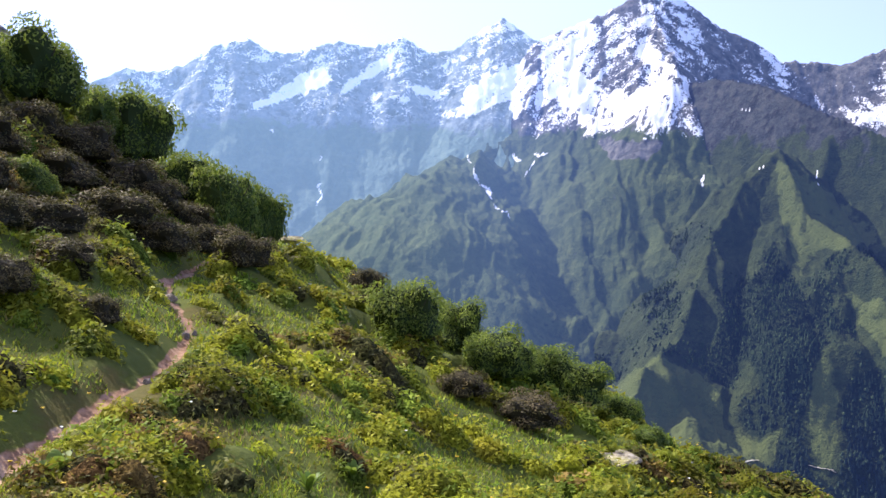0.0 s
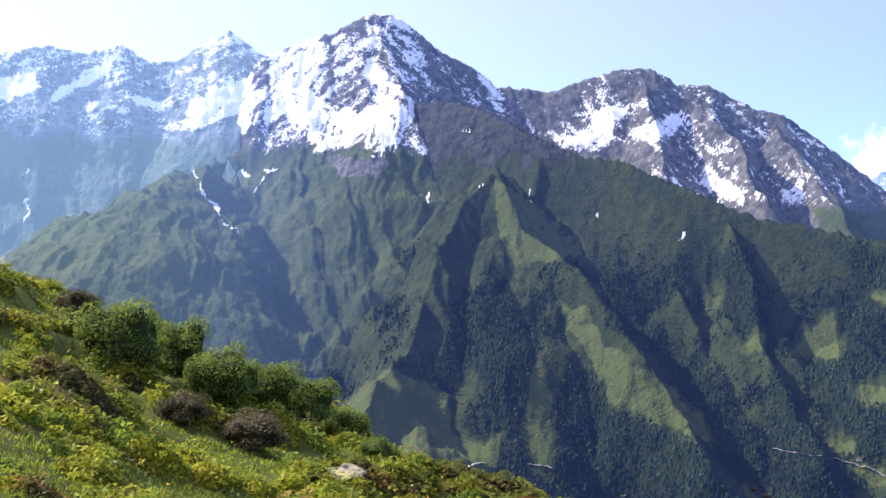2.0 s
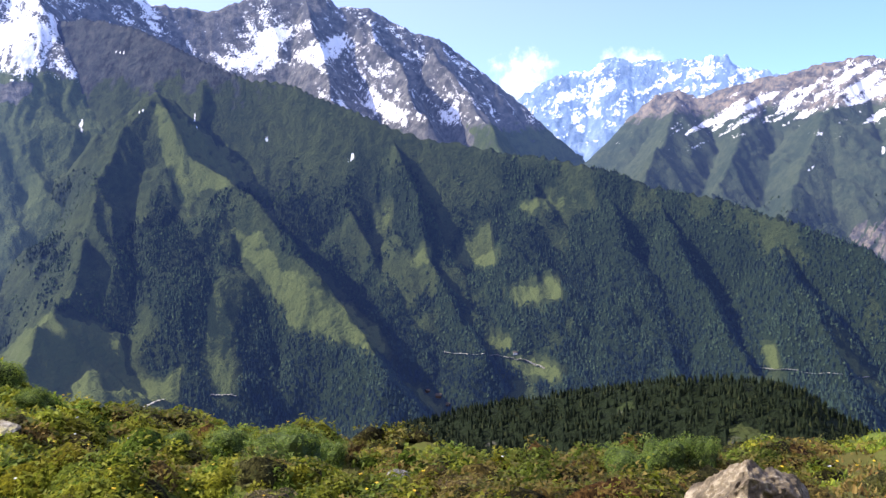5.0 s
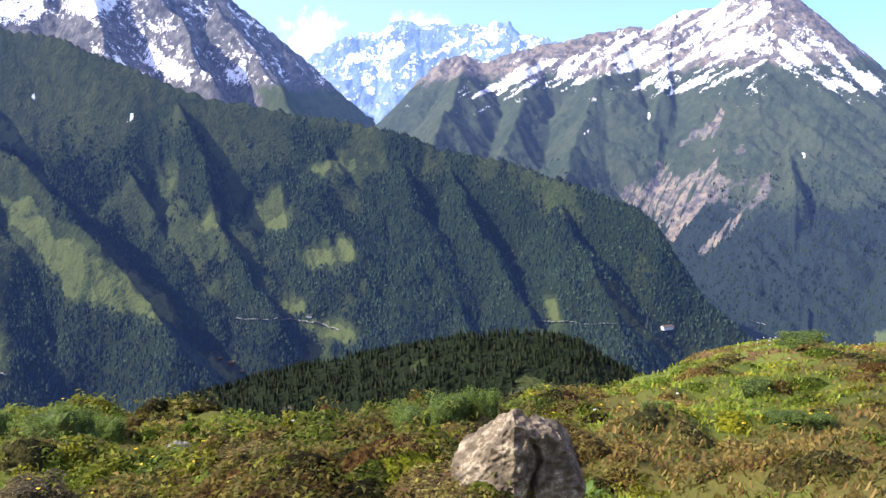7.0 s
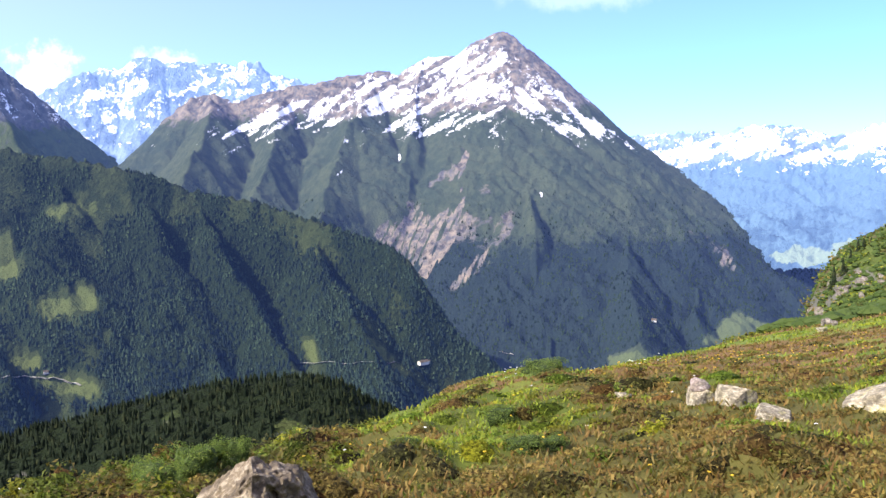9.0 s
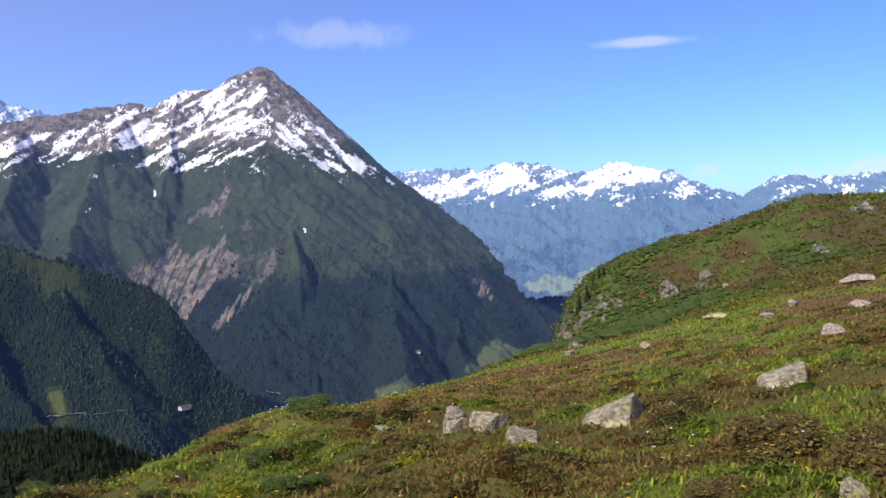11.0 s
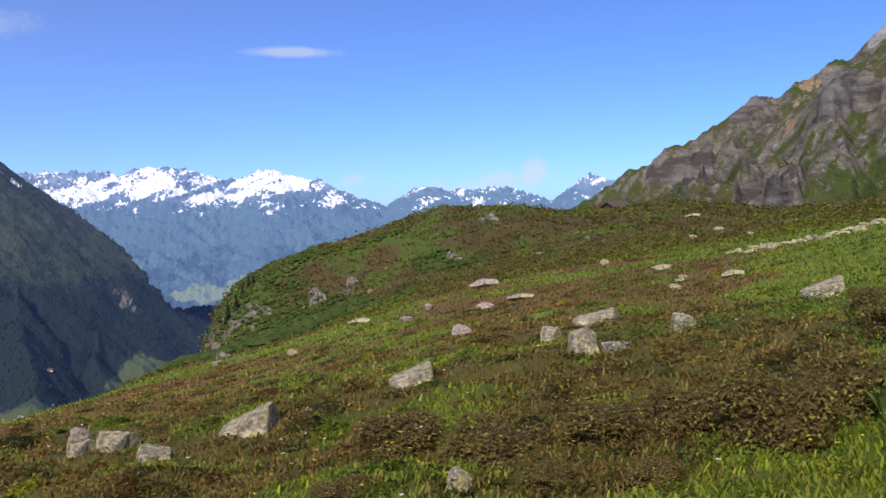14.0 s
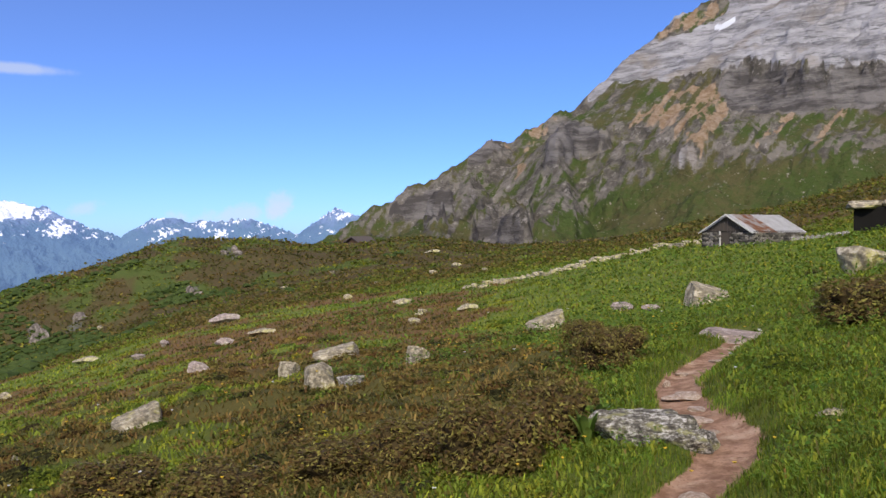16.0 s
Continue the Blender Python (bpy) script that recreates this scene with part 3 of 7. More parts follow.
def pyramid_masks(A, el, x, y, z, steep, ribs):
    n = layers(x / 220, y / 220, 4, 61)
    flat = el
    el = el + 0.9 * n
    left = A < 70.8 + 0.05 * (el - 5)
    band = np.where(left, streaks(A, flat, 27, 63, 2.6, 0.34), streaks(A, flat, -40, 64, 2.2, 0.36))
    solid = inside(A, flat, PYRAMID_SNOW, 0.35)
    snow = 0.16 + 0.25 * n - 0.25 * ribs + 1.0 * band + 0.42 * solid - 0.12 * fade(7.6, 8.8, flat)
    snow = snow * fade(1.3, 3.0, el + 0.6 * fade(72, 78, A)) + 0.8 * spot(A, flat, [(73.0, -1.0, 0.12, 0.14, 0), (64.0, 1.6, 0.1, 0.22, -30), (60.0, 0.6, 0.1, 0.3, -10)])
    scar = inside(A, flat, SCARS, 0.25)
    scar = scar * (1 - 0.4 * fade(67.2, 68.2, A) - 0.4 * fade(64.2, 63.4, A)) * np.clip(0.45 + 1.6 * streaks(A, flat, 62, 68, 3.0, 0.22), 0, 1.1)
    meadow = 0.8 * inside(A, flat, [[(82.4, -10.3), (84.5, -8.5), (87.0, -9.5), (83.1, -10.8)], [(76.6, -11.4), (78.6, -10.8), (80, -11.6), (77, -12.2)]])
    turf = 0.98 * fade(6.0, 3.0, el) - 0.1 * fade(1.0, 1.5, steep) + 0.15 * n - 0.1 * ribs + 0.2 * np.where(left, streaks(A, flat, 50, 66, 3.0, 0.4), streaks(A, flat, -50, 67, 3.0, 0.4)) - 1.5 * scar
    turf = turf - 0.5 * inside(A, flat, [[(64, -1), (68, 1.5), (71, -2), (70.5, -7.5), (66, -8)], [(81, -3), (84, -4), (87, -8), (82, -7.5)]], 0.6) * fade(0.0, 0.3, n + 0.15)
    wood = 0.28 + 0.55 * fade(-2.5, -6, el) + 0.45 * n - 1.5 * scar - 1.2 * meadow
    return snow, meadow, wood * fade(1, -2, el), turf


# The pyramid's rock emits painted haze as well, in its own blue.
mat_pyramid = mountain_material("pyramid_rock_turf_and_snow", (0.1, 0.1, 0.105), (0.27, 0.22, 0.165), (0.034, 0.05, 0.032), (0.06, 0.076, 0.044), (0.023, 0.038, 0.034), (0.095, 0.12, 0.052), haze_glow=(0.0125, 0.02, 0.06))
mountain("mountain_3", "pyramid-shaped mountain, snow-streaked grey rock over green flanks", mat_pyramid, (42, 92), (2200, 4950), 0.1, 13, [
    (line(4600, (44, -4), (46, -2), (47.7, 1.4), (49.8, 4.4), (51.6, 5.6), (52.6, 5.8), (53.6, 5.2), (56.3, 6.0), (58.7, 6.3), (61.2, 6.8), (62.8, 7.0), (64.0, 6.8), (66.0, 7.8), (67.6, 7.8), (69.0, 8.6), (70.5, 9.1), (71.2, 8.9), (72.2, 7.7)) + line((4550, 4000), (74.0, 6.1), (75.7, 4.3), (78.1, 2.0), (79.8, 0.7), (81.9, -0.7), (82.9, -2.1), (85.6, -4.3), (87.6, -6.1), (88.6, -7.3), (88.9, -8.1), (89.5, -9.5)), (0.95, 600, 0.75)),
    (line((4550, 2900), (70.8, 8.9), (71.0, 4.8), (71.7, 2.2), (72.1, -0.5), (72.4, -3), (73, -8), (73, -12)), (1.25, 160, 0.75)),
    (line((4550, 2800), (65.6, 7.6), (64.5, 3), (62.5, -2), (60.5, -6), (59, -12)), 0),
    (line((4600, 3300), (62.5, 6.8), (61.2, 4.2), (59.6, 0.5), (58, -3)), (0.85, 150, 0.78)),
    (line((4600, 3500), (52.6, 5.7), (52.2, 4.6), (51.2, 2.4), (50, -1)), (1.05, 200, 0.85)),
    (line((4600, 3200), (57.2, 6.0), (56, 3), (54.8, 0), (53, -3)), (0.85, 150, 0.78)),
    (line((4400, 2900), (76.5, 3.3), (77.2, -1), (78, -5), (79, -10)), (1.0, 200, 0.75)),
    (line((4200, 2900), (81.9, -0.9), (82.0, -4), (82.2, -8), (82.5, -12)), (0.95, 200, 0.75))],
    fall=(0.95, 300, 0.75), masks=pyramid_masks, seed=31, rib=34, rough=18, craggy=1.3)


def far_masks(A, el, x, y, z, steep, ribs):
    n = layers(x / 200, y / 200, 4, 71)
    lim = np.where(A < 70, 3.4, 0.5)
    snow = np.where(A < 70, 0.42, 0.58) + 0.2 * fade(lim, lim + 1.6, el) + 0.2 * n - 0.4 * ribs + 0.7 * streaks(A, el, 20, 73, 2.0, 0.35)
    solid = inside(A, el, [[(79.5, 1.3), (83.7, 1.9), (86.2, 2.6), (87.9, 1.2), (86.5, 0.7), (83.7, 0.8), (80.5, 0.4)], [(87.9, 0.7), (90.1, 1.3), (92.7, 2.3), (95.9, 1.4), (93.7, 0.8), (91.5, 0.7), (89.7, 0.0)], [(91.7, -0.4), (93.7, 0.3), (94.4, 0.0), (92.2, -0.6)], [(101, -0.6), (102.4, 0.6), (104, 0.4), (102.4, -0.4)]], 0.3)
    snow = np.where(A < 70, snow, snow - 0.12 + 0.3 * solid)
    return snow * fade(lim - 1.6, lim - 0.2, el), 0.8 * spot(A, el, [(88.5, -5.2, 2.2, 0.5, 0), (91, -4.6, 1.5, 0.3, 0)]), 0.5 * fade(0, -3, el) + 0.3 * n, 0.3 + 0.5 * fade(2, -1, el)


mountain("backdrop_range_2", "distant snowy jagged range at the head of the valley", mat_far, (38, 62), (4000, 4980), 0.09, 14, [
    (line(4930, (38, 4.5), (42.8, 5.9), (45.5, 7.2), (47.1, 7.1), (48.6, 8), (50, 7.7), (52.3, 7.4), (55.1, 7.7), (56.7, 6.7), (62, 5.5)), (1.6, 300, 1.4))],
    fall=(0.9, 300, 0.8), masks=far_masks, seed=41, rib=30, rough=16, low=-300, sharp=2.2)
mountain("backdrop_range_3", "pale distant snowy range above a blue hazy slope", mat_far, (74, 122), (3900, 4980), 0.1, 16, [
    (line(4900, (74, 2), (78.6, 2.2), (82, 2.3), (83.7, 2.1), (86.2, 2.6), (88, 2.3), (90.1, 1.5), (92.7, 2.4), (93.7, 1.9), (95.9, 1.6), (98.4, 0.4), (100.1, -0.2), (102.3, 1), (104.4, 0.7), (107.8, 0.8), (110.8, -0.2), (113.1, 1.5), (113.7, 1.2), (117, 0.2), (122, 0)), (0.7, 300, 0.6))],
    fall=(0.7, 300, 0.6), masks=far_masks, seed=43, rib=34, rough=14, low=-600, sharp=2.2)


CLIFF = [(136.9, 8.9), (137.9, 10.1), (141.1, 9.7), (146.2, 9.5), (160, 9.5), (160, 7.0), (146.2, 7.0), (141.1, 7.0), (139.2, 7.1), (137.6, 7.3)]
CRAG = [(126.4, 4.4), (126.6, 7.0), (127.7, 7.2), (130.1, 6.2), (130.5, 5.2), (128.0, 4.7), (126.9, 4.0)]
LOW_CRAGS = [[(121.5, -0.6), (121.9, 0.5), (124.1, 1.2), (125.8, 0.4), (124.8, -1.4)], [(116.1, 1.2), (117.6, 2.3), (120.5, 3.0), (120.4, 1.2), (118.3, 0.9)], [(121.6, 5.1), (122.6, 5.9), (123.7, 5.5), (122.6, 4.4), (121.5, 4.1)]]
BARE = [[(131.2, 6.4), (133.9, 8.7), (136.6, 9.1), (137.6, 7.3), (135.9, 4.8), (134.6, 6.3)], [(123.4, 5.3), (126.2, 7.2), (127.7, 7.4), (125.5, 5.4), (124.8, 3.0), (124.2, 3.0), (125.1, 5.1)],
        [(137.9, 4.4), (140.8, 7.0), (141.7, 7.0), (139.2, 5.1)], [(132.9, 11.8), (136.3, 13.9), (137.9, 13.7), (136.6, 12.5), (133.6, 11.7)], [(142.0, 4.8), (143.5, 6.9), (144.2, 6.9), (142.6, 4.8)]]
PALE_SLABS = [[(134.4, 4.0), (134.7, 5.4), (136.7, 5.7), (135.7, 4.2)], [(140.8, 0.6), (141.7, 1.5), (144.2, 2.6), (143.3, 1.8), (141.4, 0.6)], [(129.7, 1.1), (132.2, 2.3), (131.5, 1.8), (130.4, 1.1)], [(141, 3.6), (143.5, 4.6), (143.6, 4.2), (141.4, 3.4)]]
RIM = ([108, 126, 129.1, 131.2, 134.6, 137.6, 138.9, 141.1, 146.2, 178], [30, 30, 8.2, 9.1, 9.3, 9.9, 10.3, 9.8, 9.5, 10.5])


def right_shape(A, el, x, y):
    """Cliff steps and crags that stand out of the slope."""
    rim = np.interp(A, *RIM) + 0.7 * layers(A * 0.7, el * 0.2, 5, 84)
    below = rim - el
    step = -18 * fade(-0.15, 0.35, below) * fade(5.0, 1.0, below) * fade(134, 138, A)
    crag = 26 * inside(A, el, [CRAG]) + 15 * inside(A, el, LOW_CRAGS) + 10 * inside(A, el, PALE_SLABS)
    return step + crag + 10 * layers(x / 38, y / 38, 4, 85, ridged=True) - 4


def right_masks(A, el, x, y, z, steep, ribs):
    """Pale banded slabs (with snow above 1.5), tan scree, dark cliff, turf."""
    n, fine = layers(x / 60, y / 60, 4, 81), layers(x / 20, y / 20, 4, 83)
    rim = np.interp(A, *RIM) + 0.7 * layers(A * 0.7, el * 0.2, 5, 84)
    runs = streaks(A, el, 52, 86, 2.6, 0.34)
    slab = fade(-0.1, 0.3, el - rim) * (0.95 + 0.35 * fine) + 0.75 * inside(A, el, PALE_SLABS)
    bare = inside(A, el, BARE, 0.35)
    slab = slab - 0.9 * bare * fade(11.2, 11.6, el)
    snow = inside(A, el, [[(136.4, 12.2), (137.9, 12.7), (138.2, 12.6), (137.4, 12.1)], [(134.2, 8.9), (134.8, 9.1), (134.8, 8.9)], [(143.8, 4.5), (144.5, 4.8), (144.4, 4.5)]], 0.1)
    slab = np.where(snow > 0.5, 2.0, np.clip(slab, 0, 1))
    dark = inside(A, el, [CLIFF, CRAG] + LOW_CRAGS, 0.3) * np.clip(0.9 + 0.9 * fine, 0, 1.2) + 0.35 * fade(0.0, 0.3, streaks(A, el, 60, 88, 2.0, 0.4)) * fade(133, 128, A) * fade(6, 3, el)
    scree = bare * np.clip(0.62 + 0.9 * runs + 1.0 * fine, 0, 1.1) + 0.8 * np.clip(runs - 0.06, 0, 1) * fade(1.5, 3.5, el) * fade(9.5, 8.5, el)
    lawn = inside(A, el, [[(126.9, 0.4), (131.1, 2.6), (134.6, 3.6), (137.9, 4.0), (142.6, 4.3), (160, 5.1), (160, 0.9), (134.6, -0.4), (127, -1)]], 0.4)
    turf = 0.57 + 0.35 * n + 0.5 * fine - 0.6 * runs - 0.16 * fade(0.7, 1.3, steep) + 0.45 * lawn + 0.15 * fade(1.5, -0.5, el)
    return slab, scree, dark, turf - 0.6 * dark


m = Nodes("grey_slab_rock_and_alpine_turf", 0.95, 0.1)
sl, sc, dk, tu = m.attribute("cover")
coarse, mid, fine, tiny = m.noise(0.012, 5, 0.6), m.noise(0.05, 6, 0.7), m.noise(0.16, 5, 0.7), m.noise(0.5, 3, 0.7)
folds = m.noise(0.03, 6, 0.72, (0.5, 0.5, 2.6))
col = m.mix(m.step(mid, 0.36, 0.62), (0.075, 0.068, 0.056), (0.2, 0.18, 0.15))
col = m.mix(m.step(fine, 0.52, 0.66, 0, 0.7), col, (0.36, 0.33, 0.29))
col = m.mix(m.step(m.math("ADD", dk, m.math("MULTIPLY_ADD", mid, 1.0, -0.5)), 0.4, 0.6), col, m.mix(m.step(folds, 0.4, 0.6), (0.075, 0.068, 0.062), (0.2, 0.185, 0.17)))
turf = m.mix(m.step(m.math("ADD", m.math("MULTIPLY", coarse, 0.6), m.math("MULTIPLY", fine, 0.4)), 0.4, 0.6), (0.06, 0.088, 0.023), (0.1, 0.09, 0.038))
turf = m.mix(m.step(tiny, 0.5, 0.7, 0, 0.6), turf, (0.045, 0.06, 0.018))
turf = m.mix(m.step(m.noise(0.3, 3, 0.6), 0.64, 0.7, 0, 0.85), turf, (0.3, 0.27, 0.22))
col = m.mix(m.step(m.math("ADD", tu, m.math("MULTIPLY_ADD", fine, 1.1, -0.55)), 0.36, 0.62), col, turf)
tan = m.mix(m.step(fine, 0.35, 0.65), (0.24, 0.155, 0.085), (0.36, 0.27, 0.19))
col = m.mix(m.step(m.math("ADD", sc, m.math("MULTIPLY_ADD", fine, 1.1, -0.55)), 0.4, 0.66, 0, 0.9), col, tan)
pale = m.mix(m.step(folds, 0.36, 0.6), (0.19, 0.185, 0.185), (0.42, 0.41, 0.41))
pale = m.mix(m.step(m.noise(0.06, 6, 0.75, (0.6, 0.6, 3.2)), 0.53, 0.62, 0, 0.8), pale, (0.1, 0.1, 0.1))
pale = m.mix(m.step(coarse, 0.52, 0.64, 0, 0.5), pale, (0.27, 0.22, 0.16))
col = m.mix(m.step(m.math("ADD", sl, m.math("MULTIPLY_ADD", mid, 0.8, -0.4)), 0.4, 0.6), col, pale)
col = m.mix(m.step(sl, 1.3, 1.6), col, (0.75, 0.77, 0.8))
m.bump(m.math("ADD", m.math("ADD", mid, m.math("MULTIPLY", fine, 0.5)), m.math("MULTIPLY", folds, 0.6)), 0.9, 7.0)
mountain("mountain_4", "steep alp slope with grey rock slabs, brown scree and turf", m.done(col), (108, 178), (380, 1600), 0.12, 5, [
    (line((900, 1300), (108, -2.6), (111.8, -0.6), (114.7, 1.5), (117.6, 2.8), (120.5, 4.2), (121.9, 5.4), (123.0, 5.8), (124.1, 5.7), (126.2, 7.0), (127.7, 7.7), (128.8, 8.0), (129.3, 8.7), (131.2, 10.4), (132.9, 11.8), (134.9, 13.2), (136.3, 13.9), (140, 15.9), (146, 18), (154, 18), (165, 15), (178, 12)), (1.0, 110, 0.62)),
    (line((1050, 480), (128.5, 7.4), (127.2, 6.6), (126.6, 4.5), (126, 1.5), (125, -0.8)), (0.75, 60, 0.5)),
    (line((980, 470), (121.6, 4.6), (121, 3), (120, 1), (119, -0.8)), (0.75, 60, 0.5)),
    (line((1250, 520), (148, 15), (150, 9), (153, 5), (156, 3)), (0.6, 60, 0.45))],
    fall=(0.6, 60, 0.45), rough=17, rib=18, masks=right_masks, seed=51, low=-20, sharp=0.8, shape=right_shape)


# ---- the near ground: one sheet from under the camera to the far side of the valley ----
RINGS = [
    (0.5, [(-180, 0.05), (180, 0.05)]),
    (3, [(-180, 0.4), (-90, 0.4), (-45, 0.25), (-20, 0.0), (20, -0.1), (100, -0.1), (140, 0.12), (180, 0.4)]),
    (6, [(-180, 1.1), (-90, 1.0), (-45, 0.8), (-27, 0.1), (-15, 0.0), (-8, -0.1), (2, -0.45), (18, -0.7), (54, -0.75), (82, -0.6), (104, -0.4), (122, -0.1), (132, 0.1), (140, 0.2), (160, 0.7), (180, 1.1)]),
    (10, [(-180, 2.2), (-90, 2.2), (-45, 1.8), (-27, 0.9), (-15, 0.42), (-8, 0.05), (-3, -0.5), (2, -0.85), (10, -1.2), (18, -1.4), (32, -1.6), (54, -1.7), (72, -1.4), (88, -1.2), (104, -0.8), (122, -0.3), (132, 0.1), (140, 0.3), (147, 0.5), (160, 1.3), (180, 2.2)]),
    (16, [(-180, 4.2), (-90, 4.5), (-45, 3.8), (-27, 2.6), (-15, 1.0), (-8, 0.45), (-3, -0.4), (2, -1.0), (10, -1.8), (18, -2.4), (25, -2.7), (32, -2.9), (40, -3.35), (47, -3.25), (54, -3.2), (66, -2.7), (82, -2.2), (104, -1.3), (122, -0.6), (132, -0.1), (140, 0.1), (147, 0.7), (160, 2.6), (180, 4.2)]),
    (26, [(-180, 8), (-90, 8.5), (-45, 8.5), (-30, 6.8), (-26.7, 5.9), (-22.4, 4.6), (-18.8, 3.6), (-16, 2.8), (-12.3, 1.9), (-8.8, 1.4), (-5, 0.4), (-2.9, -0.2), (1.9, -1.1), (6.6, -2.4), (10.9, -2.9), (17, -4.3), (25, -5.2), (32, -6.1), (40, -7.2), (47, -7.0), (54, -6.5), (59, -6.1), (62, -5.5), (66, -4.9), (75, -4.4), (88, -4.0), (96, -3.2), (104, -2.5), (112, -2.1), (122, -1.5), (132, -0.8), (140, 0.0), (147, 0.9), (160, 5), (180, 8)]),
    (45, [(-180, 18), (-90, 17), (-45, 13), (-30, 7), (-16, 0), (-8, -3), (2, -9), (18, -14), (32, -17), (47, -19), (54, -17), (59, -13.5), (62, -11.1), (66, -9.5), (72, -8.3), (82, -7.8), (88, -7.4), (96, -5.8), (104, -4.6), (112, -3.6), (122, -2.6), (132, -1.3), (140, -0.2), (147, 1.6), (160, 11), (180, 18)]),
    (85, [(-180, 36), (-90, 30), (-45, 14), (-30, 0), (-8, -18), (18, -34), (47, -42), (59, -32), (62, -25), (66, -18.4), (69, -17.1), (72, -16.3), (74.5, -17.2), (78, -15.9), (82.5, -14.5), (88, -12.6), (96, -10), (104, -7.2), (112, -5.4), (122, -3.2), (132, -0.9), (137, 0.1), (141, 0.3), (147, 2.4), (160, 20), (180, 36)]),
    (130, [(-180, 50), (-90, 40), (-45, 4), (-30, -16), (18, -62), (47, -66), (62, -48), (69, -38), (78, -30), (84, -23.5), (88, -19.8), (96, -15.5), (104, -10), (112, -7), (122, -3.8), (132, -0.4), (141, 1.2), (147, 5), (160, 30), (180, 50)]),
    (200, [(-180, 70), (-90, 40), (-45, -30), (47, -105), (70, -90), (84, -62), (87.5, -44), (89.5, -30), (92, -26), (96, -22), (104, -13), (112, -8.5), (122, -4.5), (132, 0), (141, 5), (147, 12), (160, 45), (180, 70)]),
    (285, [(-180, 90), (-90, 40), (-45, -70), (47, -145), (80, -135), (86, -90), (88.3, -46), (89, -34.5), (90.6, -23.6), (92, -19.4), (95.7, -11.9), (99.4, -6.4), (104, 1.1), (106, -0.4), (108, 1.1), (111, -1.6), (114, -2.2), (118.4, 0.2), (124, -4.0), (130, -2), (141, 9), (147, 17), (160, 55), (180, 90)]),
    (420, [(-180, 120), (-90, 20), (-45, -110), (47, -200), (86, -190), (96, -110), (104, -50), (110, -16), (114, -3), (124, -4.5), (132, 0), (141, 11), (160, 60), (180, 120)]),
    (800, [(-180, 150), (-90, -50), (-45, -220), (47, -330), (96, -330), (106, -220), (116, -60), (130, -30), (160, 40), (180, 150)]),
    (1500, [(-180, 150), (-90, -300), (-30, -560), (100, -560), (125, -350), (160, 0), (180, 150)]),
    (2150, [(-180, 0), (-30, -700), (47, -760), (78, -760), (110, -600), (180, 0)]),
    (3000, [(-180, -300), (-30, -700), (47, -760), (78, -760), (110, -560), (180, -300)]),
    (4960, [(-180, -300), (-30, -700), (78, -760), (110, -560), (180, -300)]),
]
TRAIL_A = [polar(a, r) for a, r in [(-120, 3.2), (-60, 4.0), (-36, 5.0), (-25.9, 6.2), (-23, 7.0), (-19.9, 8.0), (-17, 9.2), (-15.4, 10.6), (-15, 11.8), (-16, 13.2), (-16.6, 14.6), (-15, 17), (-11, 21), (-9.0, 25.5), (-7.5, 30)]]
TRAIL_B = [polar(a, r) for a, r in [(-120, 3.2), (170, 3.5), (140, 4.5), (133.0, 5.6), (136.0, 6.6), (136.7, 7.4), (134.1, 8.4), (133.7, 9.8), (136.2, 12), (137.5, 14), (138.6, 15.5)]]


def trail_gap(x, y):
    best = np.full(np.shape(x), 1e9)
    for path, thin in ((TRAIL_A, 0.16), (TRAIL_B, 0.0)):
        for (ax, ay), (bx, by) in zip(path, path[1:]):
            dx, dy = bx - ax, by - ay
            t = np.clip(((x - ax) * dx + (y - ay) * dy) / (dx * dx + dy * dy), 0, 1)
            best = np.minimum(best, thin + np.hypot(x - ax - t * dx, y - ay - t * dy))
    return best


FINE_AZ = np.arange(-180, 180, 0.25)
LOG_R = np.log([r for r, _ in RINGS])
TABLE = np.array([np.interp(FINE_AZ, *zip(*row)) for _, row in RINGS])
kernel = np.hanning(11)
kernel = kernel / kernel.sum()
TABLE = np.array([np.convolve(np.concatenate([row[-5:], row, row[:5]]), kernel, "valid") for row in TABLE])


